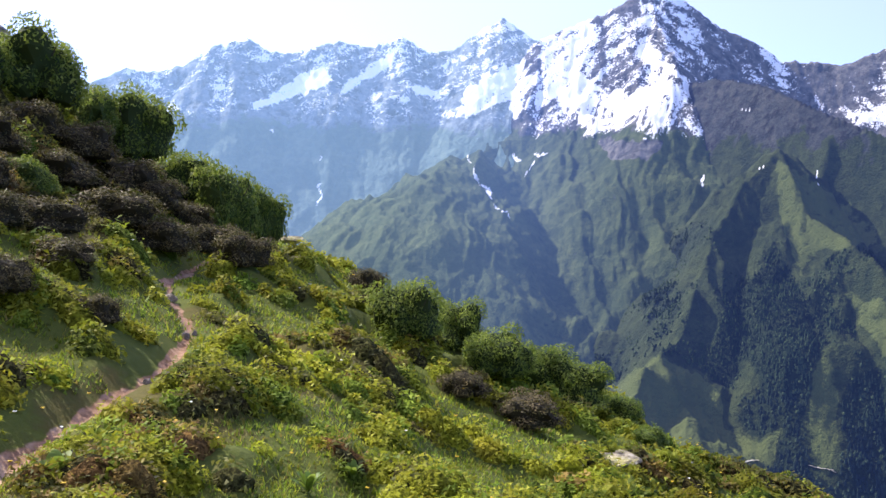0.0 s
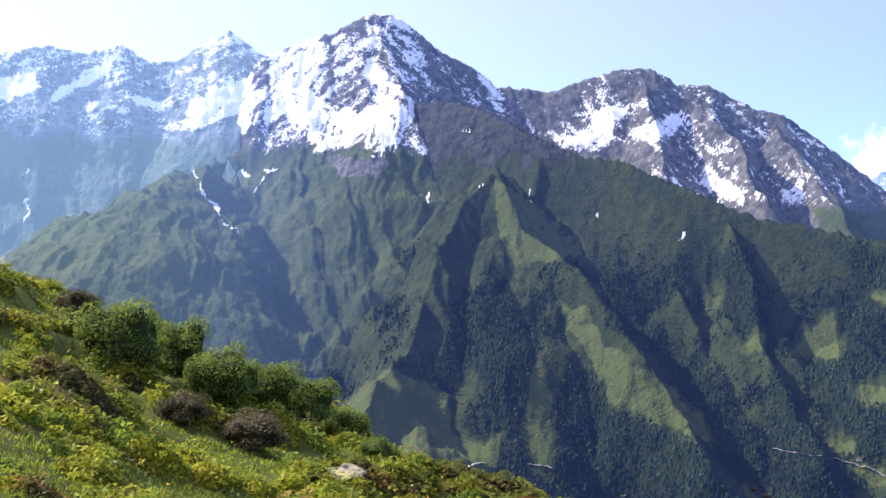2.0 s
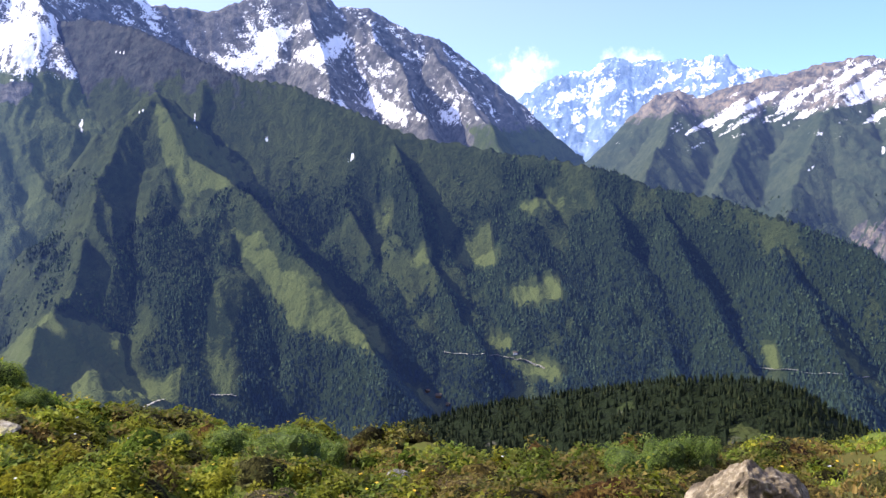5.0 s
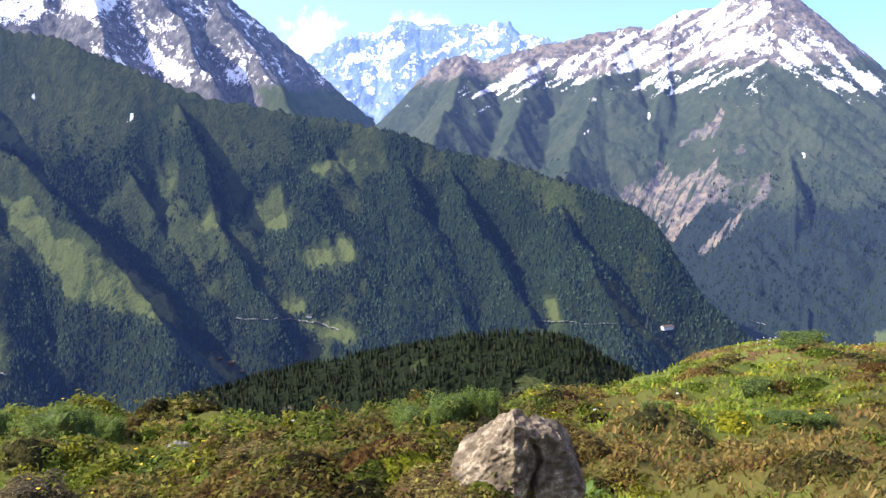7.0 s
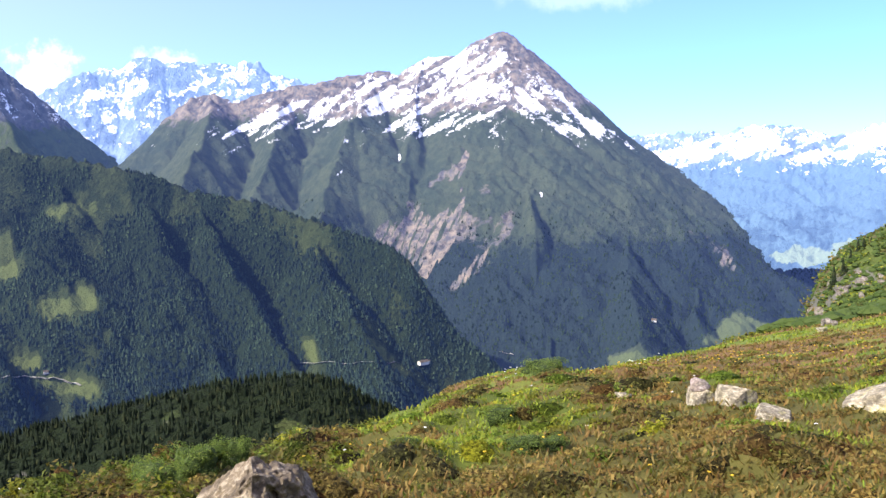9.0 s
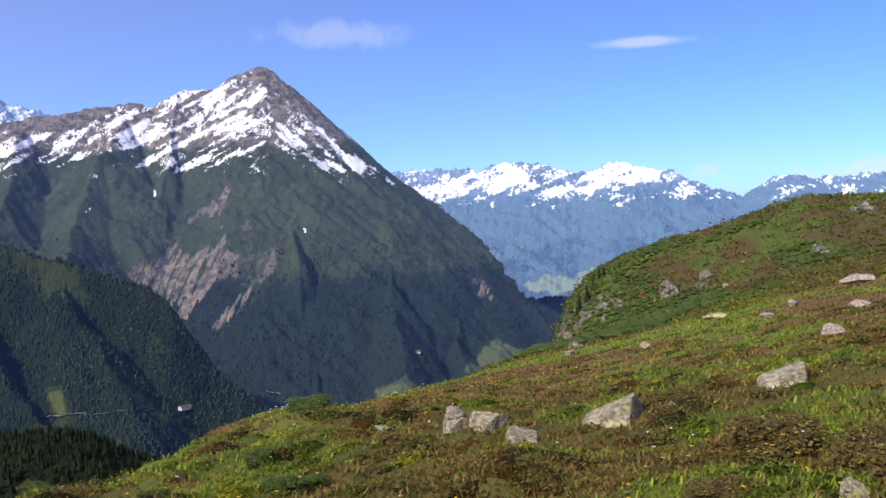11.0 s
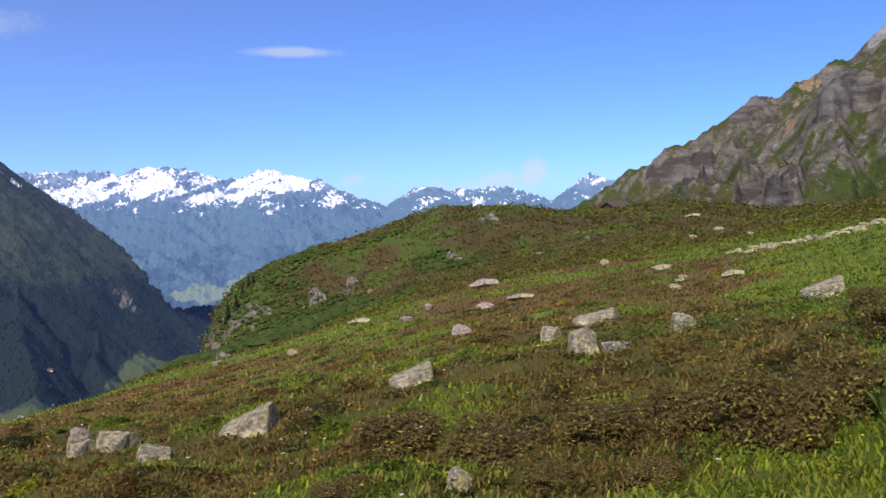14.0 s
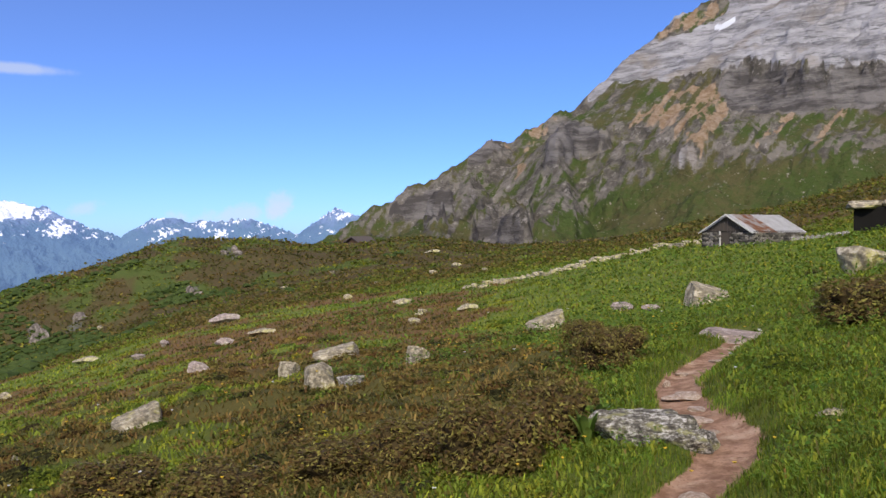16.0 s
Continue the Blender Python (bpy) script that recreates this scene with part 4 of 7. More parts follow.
def ground_z(x, y, detail=True):
    """Height of the near ground."""
    x, y = np.asarray(x, float), np.asarray(y, float)
    r = np.maximum(np.hypot(x, y), 0.51)
    a = np.degrees(np.arctan2(x, y))
    u = (a + 180) / 0.25
    i = np.floor(u).astype(int)
    fu = u - i
    i0, i1 = i % len(FINE_AZ), (i + 1) % len(FINE_AZ)
    lr = np.log(np.minimum(r, 4959))
    k = np.clip(np.searchsorted(LOG_R, lr) - 1, 0, len(LOG_R) - 2)
    fr = (lr - LOG_R[k]) / (LOG_R[k + 1] - LOG_R[k])

    def ring(j):
        j = np.clip(j, 0, len(LOG_R) - 1)
        return TABLE[j, i0] * (1 - fu) + TABLE[j, i1] * fu
    z0, z1 = ring(k), ring(k + 1)
    m0 = (z1 - ring(k - 1)) / np.maximum(LOG_R[np.clip(k + 1, 0, 99)] - LOG_R[np.maximum(k - 1, 0)], 0.1)
    m1 = (ring(k + 2) - z0) / np.maximum(LOG_R[np.minimum(k + 2, len(LOG_R) - 1)] - LOG_R[k], 0.1)
    h = LOG_R[k + 1] - LOG_R[k]
    lin = z0 + (z1 - z0) * fr
    cub = ((2 * fr ** 3 - 3 * fr ** 2 + 1) * z0 + (fr ** 3 - 2 * fr ** 2 + fr) * h * m0
           + (-2 * fr ** 3 + 3 * fr ** 2) * z1 + (fr ** 3 - fr ** 2) * h * m1)
    z = 0.5 * lin + 0.5 * cub
    if detail:
        amp = fade(1.5, 6, r)
        z = z + amp * (0.16 * (0.35 + 0.65 * fade(0.25, 0.7, trail_gap(x, y))) * layers(x / 3.1, y / 3.1, 3, 5) + 0.07 * fade(0.25, 0.7, trail_gap(x, y)) * layers(x / 0.8, y / 0.8, 2, 8))
        mound = np.clip(layers(x / 1.7, y / 1.7, 3, 121) + 0.08, 0, 0.6)
        z = z + amp * 0.62 * mound * fade(70, 40, r) * fade(0.35, 0.9, trail_gap(x, y)) * (1 - 0.55 * fade(78, 92, a)) * (1 - 0.7 * fade(122, 129, a))
        z = z + fade(40, 200, r) * 1.6 * layers(x / 30, y / 30, 4, 6) + fade(400, 1500, r) * 14 * layers(x / 260, y / 260, 4, 7)
        z = z - 0.13 * fade(0.42, 0.12, trail_gap(x, y)) * fade(60, 40, r)
    return z


def heath(x, y):
    """How brown with heath the ground is, 0 to 1."""
    a = np.degrees(np.arctan2(x, y))
    r = np.hypot(x, y)
    base = 0.16 + 0.2 * fade(8, 20, a) + 0.16 * fade(48, 80, a) + 0.12 * fade(100, 112, a) - 0.45 * fade(126, 131, a) * fade(70, 40, r) - 0.5 * fade(118, 128, a) * fade(20, 34, r) * fade(160, 80, r) + 0.5 * fade(-12, -22, a) * fade(11, 16, r)
    base = base - 0.15 * fade(66, 76, a) * fade(60, 80, r) * fade(140, 100, r)
    base = base - 0.06 * fade(120, 200, r) * fade(84, 90, a)
    near, far = layers(x / 3.2, y / 3.2, 4, 15), layers(x / 14, y / 14, 5, 16)
    k = fade(25, 90, r)
    v = base + 0.75 * near * (1 - k) + 0.9 * far * (0.5 + 0.5 * k)
    return np.clip(0.45 + 2.2 * (v - 0.42), 0, 1)


azs = np.concatenate([np.arange(-180, -34, 3.0), np.arange(-34, 158, 0.4), np.arange(158, 180, 3.0)])
rs = [0.02, 0.2, 0.5]
while rs[-1] < 4950:
    rs.append(rs[-1] * (1.028 if rs[-1] < 330 else 1.07))
rs = np.array(rs)
A, R = np.meshgrid(azs, rs, indexing="ij")
gx, gy = polar(A, R)
gz = ground_z(gx, gy)
n, k = A.shape
i = np.arange(n * k).reshape(n, k)
j = np.roll(i, -1, 0)
quads = np.stack([i[:, :-1], i[:, 1:], j[:, 1:], j[:, :-1]], -1).reshape(-1, 4)
me = mesh_from("ground", np.stack([gx, gy, gz], -1).reshape(-1, 3), quads)
gr = R
path_mask = fade(0.3, 0.16, trail_gap(gx, gy) + 0.1 * layers(gx / 0.5, gy / 0.5, 3, 19)) * (gr < 60)
steep_cliff = spot(A, np.degrees(np.arctan2(gz - EYE, R)), [(89.4, -8.2, 1.2, 1.1, 30), (91.0, -6.6, 1.3, 0.6, 10), (95.3, -5.7, 0.5, 0.8, 0), (97.3, -5.2, 0.8, 0.25, 0), (106.6, -1.1, 0.5, 0.3, 0), (104.2, -3.5, 0.5, 0.25, 15)]) * fade(120, 160, R) * fade(500, 400, R)
woods = np.maximum(fade(300, 700, R), 0.52 * fade(90, 180, R))
# Ring round the camera where shade between plants is put into the ground colour
near_gap_shade = fade(32, 18, R) * fade(3.0, 4.0, R)
cover(me, "cover", np.stack([path_mask, heath(gx, gy), steep_cliff, woods - near_gap_shade], -1).reshape(-1, 4))

g = Nodes("meadow_turf_and_heath", 0.95, 0.15)
pa, he, cl, wo = g.attribute("cover")
big, mid, small, tiny = g.noise(0.12, 5), g.noise(0.9, 5, 0.65), g.noise(6.0, 5, 0.7), g.noise(40.0, 3, 0.7)
green = g.mix(g.step(mid, 0.35, 0.65), (0.115, 0.158, 0.022), (0.19, 0.21, 0.034))
green = g.mix(g.step(small, 0.4, 0.7), green, (0.08, 0.125, 0.02))
brown = g.mix(g.step(small, 0.35, 0.65), (0.115, 0.066, 0.025), (0.2, 0.116, 0.043))
brown = g.mix(g.step(mid, 0.5, 0.7), brown, (0.1, 0.1, 0.03))
col = g.mix(g.step(g.math("ADD", he, g.math("MULTIPLY_ADD", small, 0.7, -0.35)), 0.38, 0.62), green, brown)
col = g.mix(g.step(g.math("ADD", cl, g.math("MULTIPLY_ADD", mid, 1.4, -0.7)), 0.42, 0.58), col, g.mix(small, (0.3, 0.27, 0.23), (0.16, 0.14, 0.12)))
# Darkened near ground: soil, and shade between the plants, in the colour
under = g.mix(mid, (0.05, 0.066, 0.014), (0.09, 0.1, 0.02))
col = g.mix(g.step(wo, 0.0, -1.0, 0.0, 0.7), col, under)
col = g.mix(g.step(wo, 0.0, 1.0), col, g.mix(g.step(big, 0.4, 0.6), (0.018, 0.032, 0.016), (0.036, 0.055, 0.022)))
dirt = g.mix(g.step(small, 0.35, 0.65), (0.2, 0.11, 0.065), (0.4, 0.25, 0.165))
dirt = g.mix(g.step(g.noise(2.4, 4, 0.6), 0.52, 0.68, 0, 0.8), dirt, (0.52, 0.38, 0.27))
dirt = g.mix(g.step(tiny, 0.56, 0.7, 0, 0.7), dirt, (0.12, 0.07, 0.045))
col = g.mix(g.step(g.math("ADD", pa, g.math("MULTIPLY_ADD", small, 0.5, -0.25)), 0.4, 0.6), col, dirt)
g.bump(g.math("ADD", small, g.math("MULTIPLY", tiny, 0.5)), 0.5, 0.06)
# Valley haze put in as emission, growing with distance from the camera.
haze = g.tree.nodes.new("ShaderNodeAttribute")
haze.attribute_name = "haze"
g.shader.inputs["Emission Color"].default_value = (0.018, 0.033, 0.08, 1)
g.link(haze.outputs["Fac"], g.shader.inputs["Emission Strength"])
depth = me.attributes.new("haze", "FLOAT", "POINT")
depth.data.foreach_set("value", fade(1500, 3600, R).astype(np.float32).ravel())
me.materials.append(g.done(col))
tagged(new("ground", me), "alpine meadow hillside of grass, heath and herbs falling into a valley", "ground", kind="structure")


# ---- the wooded knoll in the valley side ----
def knoll_masks(A, el, x, y, z, steep, ribs):
    n = layers(x / 40, y / 40, 3, 91)
    return 0 * z, 0 * z, 0.8 + 0.3 * n - 1.2 * spot(A, el, [(56.2, -15.2, 1.2, 0.5, 0), (49.0, -13.6, 0.6, 0.2, 0)]), 0.6 + 0.3 * n


mat_knoll = mountain_material("knoll_turf_and_rock", (0.2, 0.18, 0.16), (0.34, 0.31, 0.28), (0.03, 0.042, 0.014), (0.05, 0.06, 0.02), (0.014, 0.022, 0.009), (0.1, 0.13, 0.04))
mountain("wooded_knoll", "round knoll covered with dark spruce forest", mat_knoll, (24, 64), (330, 860), 0.3, 7, [
    (line((660, 560), (24, -18.0), (31.1, -15.5), (36.6, -14.1), (41.6, -13.1), (47.5, -12.3), (52.3, -11.7), (55.9, -11.6), (58.1, -12.0), (59.4, -13.2), (60.5, -15.6), (61.4, -18.5), (62.5, -23)), (0.3, 60, 0.55))],
    fall=(0.4, 60, 0.5), rough=5, rib=5, shape=lambda A, el, x, y: -110 * fade(59.3, 61.6, A), masks=knoll_masks, seed=61, low=-400, sharp=0.2, warp=8)


# ---- far woods, roads and houses ----
def scatter(verts, tris, place, size, turn, squash=None):
    """Corners and triangles of many copies of a small form, each with its own place, size and turn."""
    v = np.asarray(verts, float)[None] * np.asarray(size, float)[:, None, None]
    if squash is not None:
        v[:, :, 2] *= np.asarray(squash)[:, None]
    c, s = np.cos(turn)[:, None], np.sin(turn)[:, None]
    x, y = v[:, :, 0] * c - v[:, :, 1] * s, v[:, :, 0] * s + v[:, :, 1] * c
    co = np.stack([x, y, v[:, :, 2]], -1) + np.asarray(place)[:, None, :]
    f = np.asarray(tris)[None] + (np.arange(len(place)) * len(verts))[:, None, None]
    return co.reshape(-1, 3), f.reshape(-1, len(tris[0]))


def spruce_form(tiers, sides):
    """A spruce of unit height: drooping skirts of branches, one over the other."""
    v, f = [], []
    for t in range(tiers):
        z0, z1 = 0.06 + 0.86 * t / tiers, min(1.0, 0.06 + 0.86 * (t + 1.75) / tiers)
        rad = 0.2 * (1 - 0.86 * t / tiers)
        base = len(v)
        for s in range(sides):
            a = 2 * math.pi * (s + 0.5 * (t % 2)) / sides
            wob = 0.78 + 0.44 * ((s * 7 + t * 3) % 5) / 4
            v.append((rad * wob * math.cos(a), rad * wob * math.sin(a), z0 - 0.03 * ((s + t) % 2)))
        v.append((0, 0, z1))
        f += [(base + s, base + (s + 1) % sides, base + sides) for s in range(sides)]
    return v, f


def clump_form(seed):
    """A rough leafy crown of unit size."""
    r = random.Random(seed)
    v = [(0, 0, 1.0)]
    for z, rad in ((0.8, 0.32), (0.45, 0.5), (0.1, 0.36)):
        for s in range(5):
            a = 2 * math.pi * (s + r.random() * 0.6) / 5
            k = rad * (0.75 + 0.5 * r.random())
            v.append((k * math.cos(a), k * math.sin(a), z + 0.12 * (r.random() - 0.5)))
    f = [(0, 1 + s, 1 + (s + 1) % 5) for s in range(5)]
    for ring in (1, 6):
        for s in range(5):
            a, b = ring + s, ring + (s + 1) % 5
            f += [(a, a + 5, b), (b, a + 5, b + 5)]
    return v, f


def spots_on(name, count, limit, el_range=(-90, 90), key="wood"):
    """Random places on a mountain where its wood mask is above a limit."""
    m = MOUNTAINS[name]
    w = (m[key] + 0.0 > limit) & (m["el"] > el_range[0]) & (m["el"] < el_range[1]) & (m["snow"] < 0.3) & (m["z"] > (FLOOR - 4 if name == "mountain_2" else -700))
    w = w[:-1, :-1]
    idx = np.flatnonzero(w.ravel())
    pick = rng.choice(idx, count)
    a, b = np.unravel_index(pick, w.shape)
    u, t = rng.random(count), rng.random(count)

    def mixed(f):
        return (f[a, b] * (1 - u) + f[a + 1, b] * u) * (1 - t) + (f[a, b + 1] * (1 - u) + f[a + 1, b + 1] * u) * t
    az, r, z = mixed(m["A"]), mixed(m["R"]), mixed(m["z"])
    x, y = polar(az, r)
    return np.stack([x, y, z], -1)


def foliage_material(name, a, b, c=None, rough=0.8, per_island=True, clear=0.0, haze_glow=None):
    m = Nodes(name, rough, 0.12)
    # Emission here imitates haze over distant trees.
    if haze_glow:
        m.shader.inputs["Emission Color"].default_value = (*haze_glow, 1)
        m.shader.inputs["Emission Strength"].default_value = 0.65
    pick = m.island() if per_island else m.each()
    if haze_glow:
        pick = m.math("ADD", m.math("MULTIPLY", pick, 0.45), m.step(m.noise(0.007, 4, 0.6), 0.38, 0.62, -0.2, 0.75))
    col = m.mix(m.step(pick, 0.0, 1.0), a, b)
    if c:
        col = m.mix(m.step(pick, 0.8, 0.95), col, c)
    if clear:
        tree = m.tree
        leaf = tree.nodes.new("ShaderNodeBsdfTranslucent")
        blend = tree.nodes.new("ShaderNodeMixShader")
        blend.inputs[0].default_value = clear
        bright = m.mix(0.35, col, (0.5, 0.6, 0.08))
        tree.links.new(bright, leaf.inputs["Color"])
        tree.links.new(m.shader.outputs[0], blend.inputs[1])
        tree.links.new(leaf.outputs[0], blend.inputs[2])
        tree.links.new(blend.outputs[0], tree.nodes["Material Output"].inputs["Surface"])
    return m.done(col)


def stuff(name, co, faces, material, label, category, smooth=False):
    me = mesh_from(name, co, faces, smooth)
    me.materials.append(material)
    return tagged(new(name, me), label, category, kind="stuff")


# Far trees emit faint blue in place of distance haze.
mat_spruce_far = foliage_material("hazy_far_spruce", (0.011, 0.022, 0.012), (0.03, 0.05, 0.02), haze_glow=(0.008, 0.0145, 0.052))
mat_broadleaf_far = foliage_material("hazy_far_broadleaf", (0.018, 0.034, 0.015), (0.044, 0.066, 0.024), haze_glow=(0.008, 0.0145, 0.052))
v2, f2 = spruce_form(1, 5)
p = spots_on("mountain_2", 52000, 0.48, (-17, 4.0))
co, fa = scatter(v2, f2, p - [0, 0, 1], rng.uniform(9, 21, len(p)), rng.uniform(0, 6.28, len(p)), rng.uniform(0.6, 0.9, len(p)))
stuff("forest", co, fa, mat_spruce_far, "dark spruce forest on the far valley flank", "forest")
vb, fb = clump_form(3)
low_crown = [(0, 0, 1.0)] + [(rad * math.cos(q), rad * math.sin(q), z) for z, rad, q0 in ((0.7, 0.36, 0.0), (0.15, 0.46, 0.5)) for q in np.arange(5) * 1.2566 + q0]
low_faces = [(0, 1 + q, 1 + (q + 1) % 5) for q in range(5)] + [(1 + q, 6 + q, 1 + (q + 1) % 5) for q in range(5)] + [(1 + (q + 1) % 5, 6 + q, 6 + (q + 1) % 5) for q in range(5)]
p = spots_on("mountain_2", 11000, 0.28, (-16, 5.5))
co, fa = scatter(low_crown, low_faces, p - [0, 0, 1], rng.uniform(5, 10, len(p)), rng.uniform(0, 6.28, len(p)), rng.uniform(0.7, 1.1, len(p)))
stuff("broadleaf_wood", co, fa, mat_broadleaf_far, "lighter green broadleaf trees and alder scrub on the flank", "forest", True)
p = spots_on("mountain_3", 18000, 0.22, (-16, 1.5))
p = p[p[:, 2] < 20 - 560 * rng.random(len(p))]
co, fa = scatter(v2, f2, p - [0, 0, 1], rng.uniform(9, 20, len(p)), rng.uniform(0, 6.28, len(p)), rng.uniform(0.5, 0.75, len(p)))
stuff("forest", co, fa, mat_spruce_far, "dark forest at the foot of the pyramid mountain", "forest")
v3, f3 = spruce_form(2, 6)
mat_spruce = foliage_material("spruce", (0.008, 0.014, 0.006), (0.015, 0.022, 0.008), (0.024, 0.03, 0.011))
p = spots_on("wooded_knoll", 11000, 0.3)
co, fa = scatter(v3, f3, p - [0, 0, 0.5], rng.uniform(5, 9, len(p)), rng.uniform(0, 6.28, len(p)), rng.uniform(0.7, 1.0, len(p)))
stuff("knoll_forest", co, fa, mat_spruce, "dense dark green spruces on the knoll", "forest")
# woods on the valley floor and the slope below the meadow
az, r = rng.uniform(10, 74, 3000), rng.uniform(800, 1700, 3000)
x, y = polar(az, r)
az = np.concatenate([az, rng.uniform(56, 92, 1500)])
r = np.concatenate([r, rng.uniform(900, 2600, 1500)])
x, y = polar(az, r)
keep = layers(x / 160, y / 160, 3, 101) > -0.2
x, y = x[keep], y[keep]
p = np.stack([x, y, ground_z(x, y) - 0.5], -1)
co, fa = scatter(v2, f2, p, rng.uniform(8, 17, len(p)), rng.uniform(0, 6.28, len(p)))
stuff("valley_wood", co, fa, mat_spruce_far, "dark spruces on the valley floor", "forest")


def land(az, el, near=900):
    """Where the ray at a bearing and height angle meets the far land."""
    best = None
    grids = [(MOUNTAINS[k]["A"][:, 0], MOUNTAINS[k]["R"][0], MOUNTAINS[k]["z"]) for k in ("mountain_2", "mountain_3", "mountain_1")]
    r = np.arange(near, 4500, 4.0)
    x, y = polar(az, r)
    z = ground_z(x, y)
    for A1, R1, Z in grids:
        if A1[0] < az < A1[-1]:
            k = int(np.searchsorted(A1, az))
            z = np.maximum(z, np.where((r > R1[0]) & (r < R1[-1]), np.interp(r, R1, Z[k]), -9999))
    hit = np.flatnonzero(np.degrees(np.arctan2(z - EYE, r)) >= el)
    k = hit[0] if len(hit) else len(r) - 1
    return Vector((float(x[k]), float(y[k]), float(z[k])))


mat_road = Nodes("pale_road", 0.9)
mat_road = mat_road.done(mat_road.mix(mat_road.noise(0.2), (0.45, 0.43, 0.4), (0.6, 0.58, 0.54)))


def road(points, width, label):
    """A road laid on the far land through bearings and height angles."""
    pts = []
    for (a0, e0), (a1, e1) in zip(points, points[1:]):
        for k in range(6):
            pts.append(land(a0 + (a1 - a0) * k / 6, e0 + (e1 - e0) * k / 6))
    bm = bmesh.new()
    last = None
    for a, b in zip(pts, pts[1:]):
        d = (b - a)
        d.z = 0
        side = Vector((-d.y, d.x, 0)).normalized() * width / 2
        pair = [bm.verts.new(a + side + Vector((0, 0, 4))), bm.verts.new(a - side + Vector((0, 0, 4)))]
        if last:
            bm.faces.new((last[0], last[1], pair[1], pair[0]))
        last = pair
    bmesh.ops.solidify(bm, geom=bm.faces[:], thickness=1.0)
    return tagged(part("road", bm, mat_road, None), label, "road", kind="structure")


road([(18.4, -12.4), (19.2, -12.1), (20.2, -11.9)], 9, "pale valley road in the sun")
road([(22.6, -12.0), (23.6, -12.1), (24.4, -12.3)], 9, "pale valley road in the sun")
road([(37.4, -10.2), (39.5, -10.4), (41.0, -10.5), (42.6, -10.9), (44.5, -11.6)], 8, "pale valley road in the sun")
road([(57, -11.2), (59.5, -11.4), (62, -11.5), (64, -11.6)], 6, "pale valley road in the sun")
road([(69.8, -11.0), (71.2, -11.5)], 6, "pale valley road in the sun")


def plaster(name, col, rough=0.9):
    m = Nodes(name, rough)
    return m.done(m.mix(m.noise(1.5, 5), col, tuple(0.7 * c for c in col)))


mat_white_wall, mat_dark_roof, mat_wood_wall = plaster("white_wall", (0.7, 0.68, 0.64)), plaster("dark_roof", (0.12, 0.1, 0.09)), plaster("brown_boards", (0.14, 0.085, 0.05))


def box(bm, x0, x1, y0, y1, z0, z1):
    v = [bm.verts.new((x, y, z)) for x in (x0, x1) for y in (y0, y1) for z in (z0, z1)]
    for q in ((0, 1, 3, 2), (4, 6, 7, 5), (0, 4, 5, 1), (2, 3, 7, 6), (0, 2, 6, 4), (1, 5, 7, 3)):
        bm.faces.new([v[k] for k in q])
    return v


def gable_body(bm, w, d, h, peak):
    """Walls with two gables, the ridge along y."""
    a = [bm.verts.new(q) for q in ((-w / 2, -d / 2, 0), (w / 2, -d / 2, 0), (w / 2, -d / 2, h), (0, -d / 2, peak), (-w / 2, -d / 2, h))]
    b = [bm.verts.new((q.co.x, d / 2, q.co.z)) for q in a]
    bm.faces.new(a)
    bm.faces.new(b[::-1])
    for k in range(5):
        bm.faces.new((a[(k + 1) % 5], a[k], b[k], b[(k + 1) % 5]))


def roof_slab(bm, w, d, h, peak, over, thick, side):
    """One roof slope of a gable roof, the ridge along y."""
    run = side * (w / 2 + over)
    low = h - (peak - h) * over / (w / 2)
    v = [bm.verts.new(q) for q in ((0, -d / 2 - over, peak), (run, -d / 2 - over, low), (run, d / 2 + over, low), (0, d / 2 + over, peak))]
    u = [bm.verts.new(q.co + Vector((0, 0, thick))) for q in v]
    bm.faces.new(v)
    bm.faces.new(u[::-1])
    for k in range(4):
        bm.faces.new((v[k], u[k], u[(k + 1) % 4], v[(k + 1) % 4]))
    bmesh.ops.recalc_face_normals(bm, faces=bm.faces)


def chalet(place, turn, size, wall, label):
    w, d, h, peak = size
    root = new("chalet")
    root.matrix_world = Matrix.Translation(place) @ pose(0, 0, -1.0, 0, 0, turn)
    bm = bmesh.new()
    gable_body(bm, w, d, h, peak)
    part("wall", bm, wall, root)
    for side in (-1, 1):
        bm = bmesh.new()
        roof_slab(bm, w, d, h, peak, 0.9, 0.4, side)
        part("roof", bm, mat_dark_roof, root)
    for k in (-1, 1):
        bm = bmesh.new()
        box(bm, k * w * 0.25 - 0.7, k * w * 0.25 + 0.7, -d / 2 - 0.1, -d / 2 + 0.1, h * 0.45, h * 0.75)
        part("window", bm, mat_dark_roof, root, "dark window")
    return tagged(root, label, "house", "houses in the valley")


for a, e, t, big in [(13.2, -11.4, 20, 1), (13.8, -11.6, 70, 1.1), (14.6, -11.9, 10, 0.9), (12.9, -11.8, 50, 0.9), (15.3, -12.2, 30, 1), (37.0, -13.0, 40, 1.2), (36.3, -12.6, 80, 0.9), (37.6, -13.6, 10, 0.9)]:
    chalet(land(a, e), t, (9 * big, 12 * big, 6 * big, 10 * big), mat_wood_wall, "small brown timber chalet with dark roof in a valley meadow")
chalet(land(64.9, -11.7), 60, (16, 34, 9, 13), mat_white_wall, "white-walled valley building beside the road")
chalet(land(42.0, -10.4), 60, (9, 12, 6, 9), mat_white_wall, "small white house beside the valley road")
chalet(land(79.6, -9.2), 10, (12, 16, 8, 12), mat_white_wall, "small white house on a valley meadow")


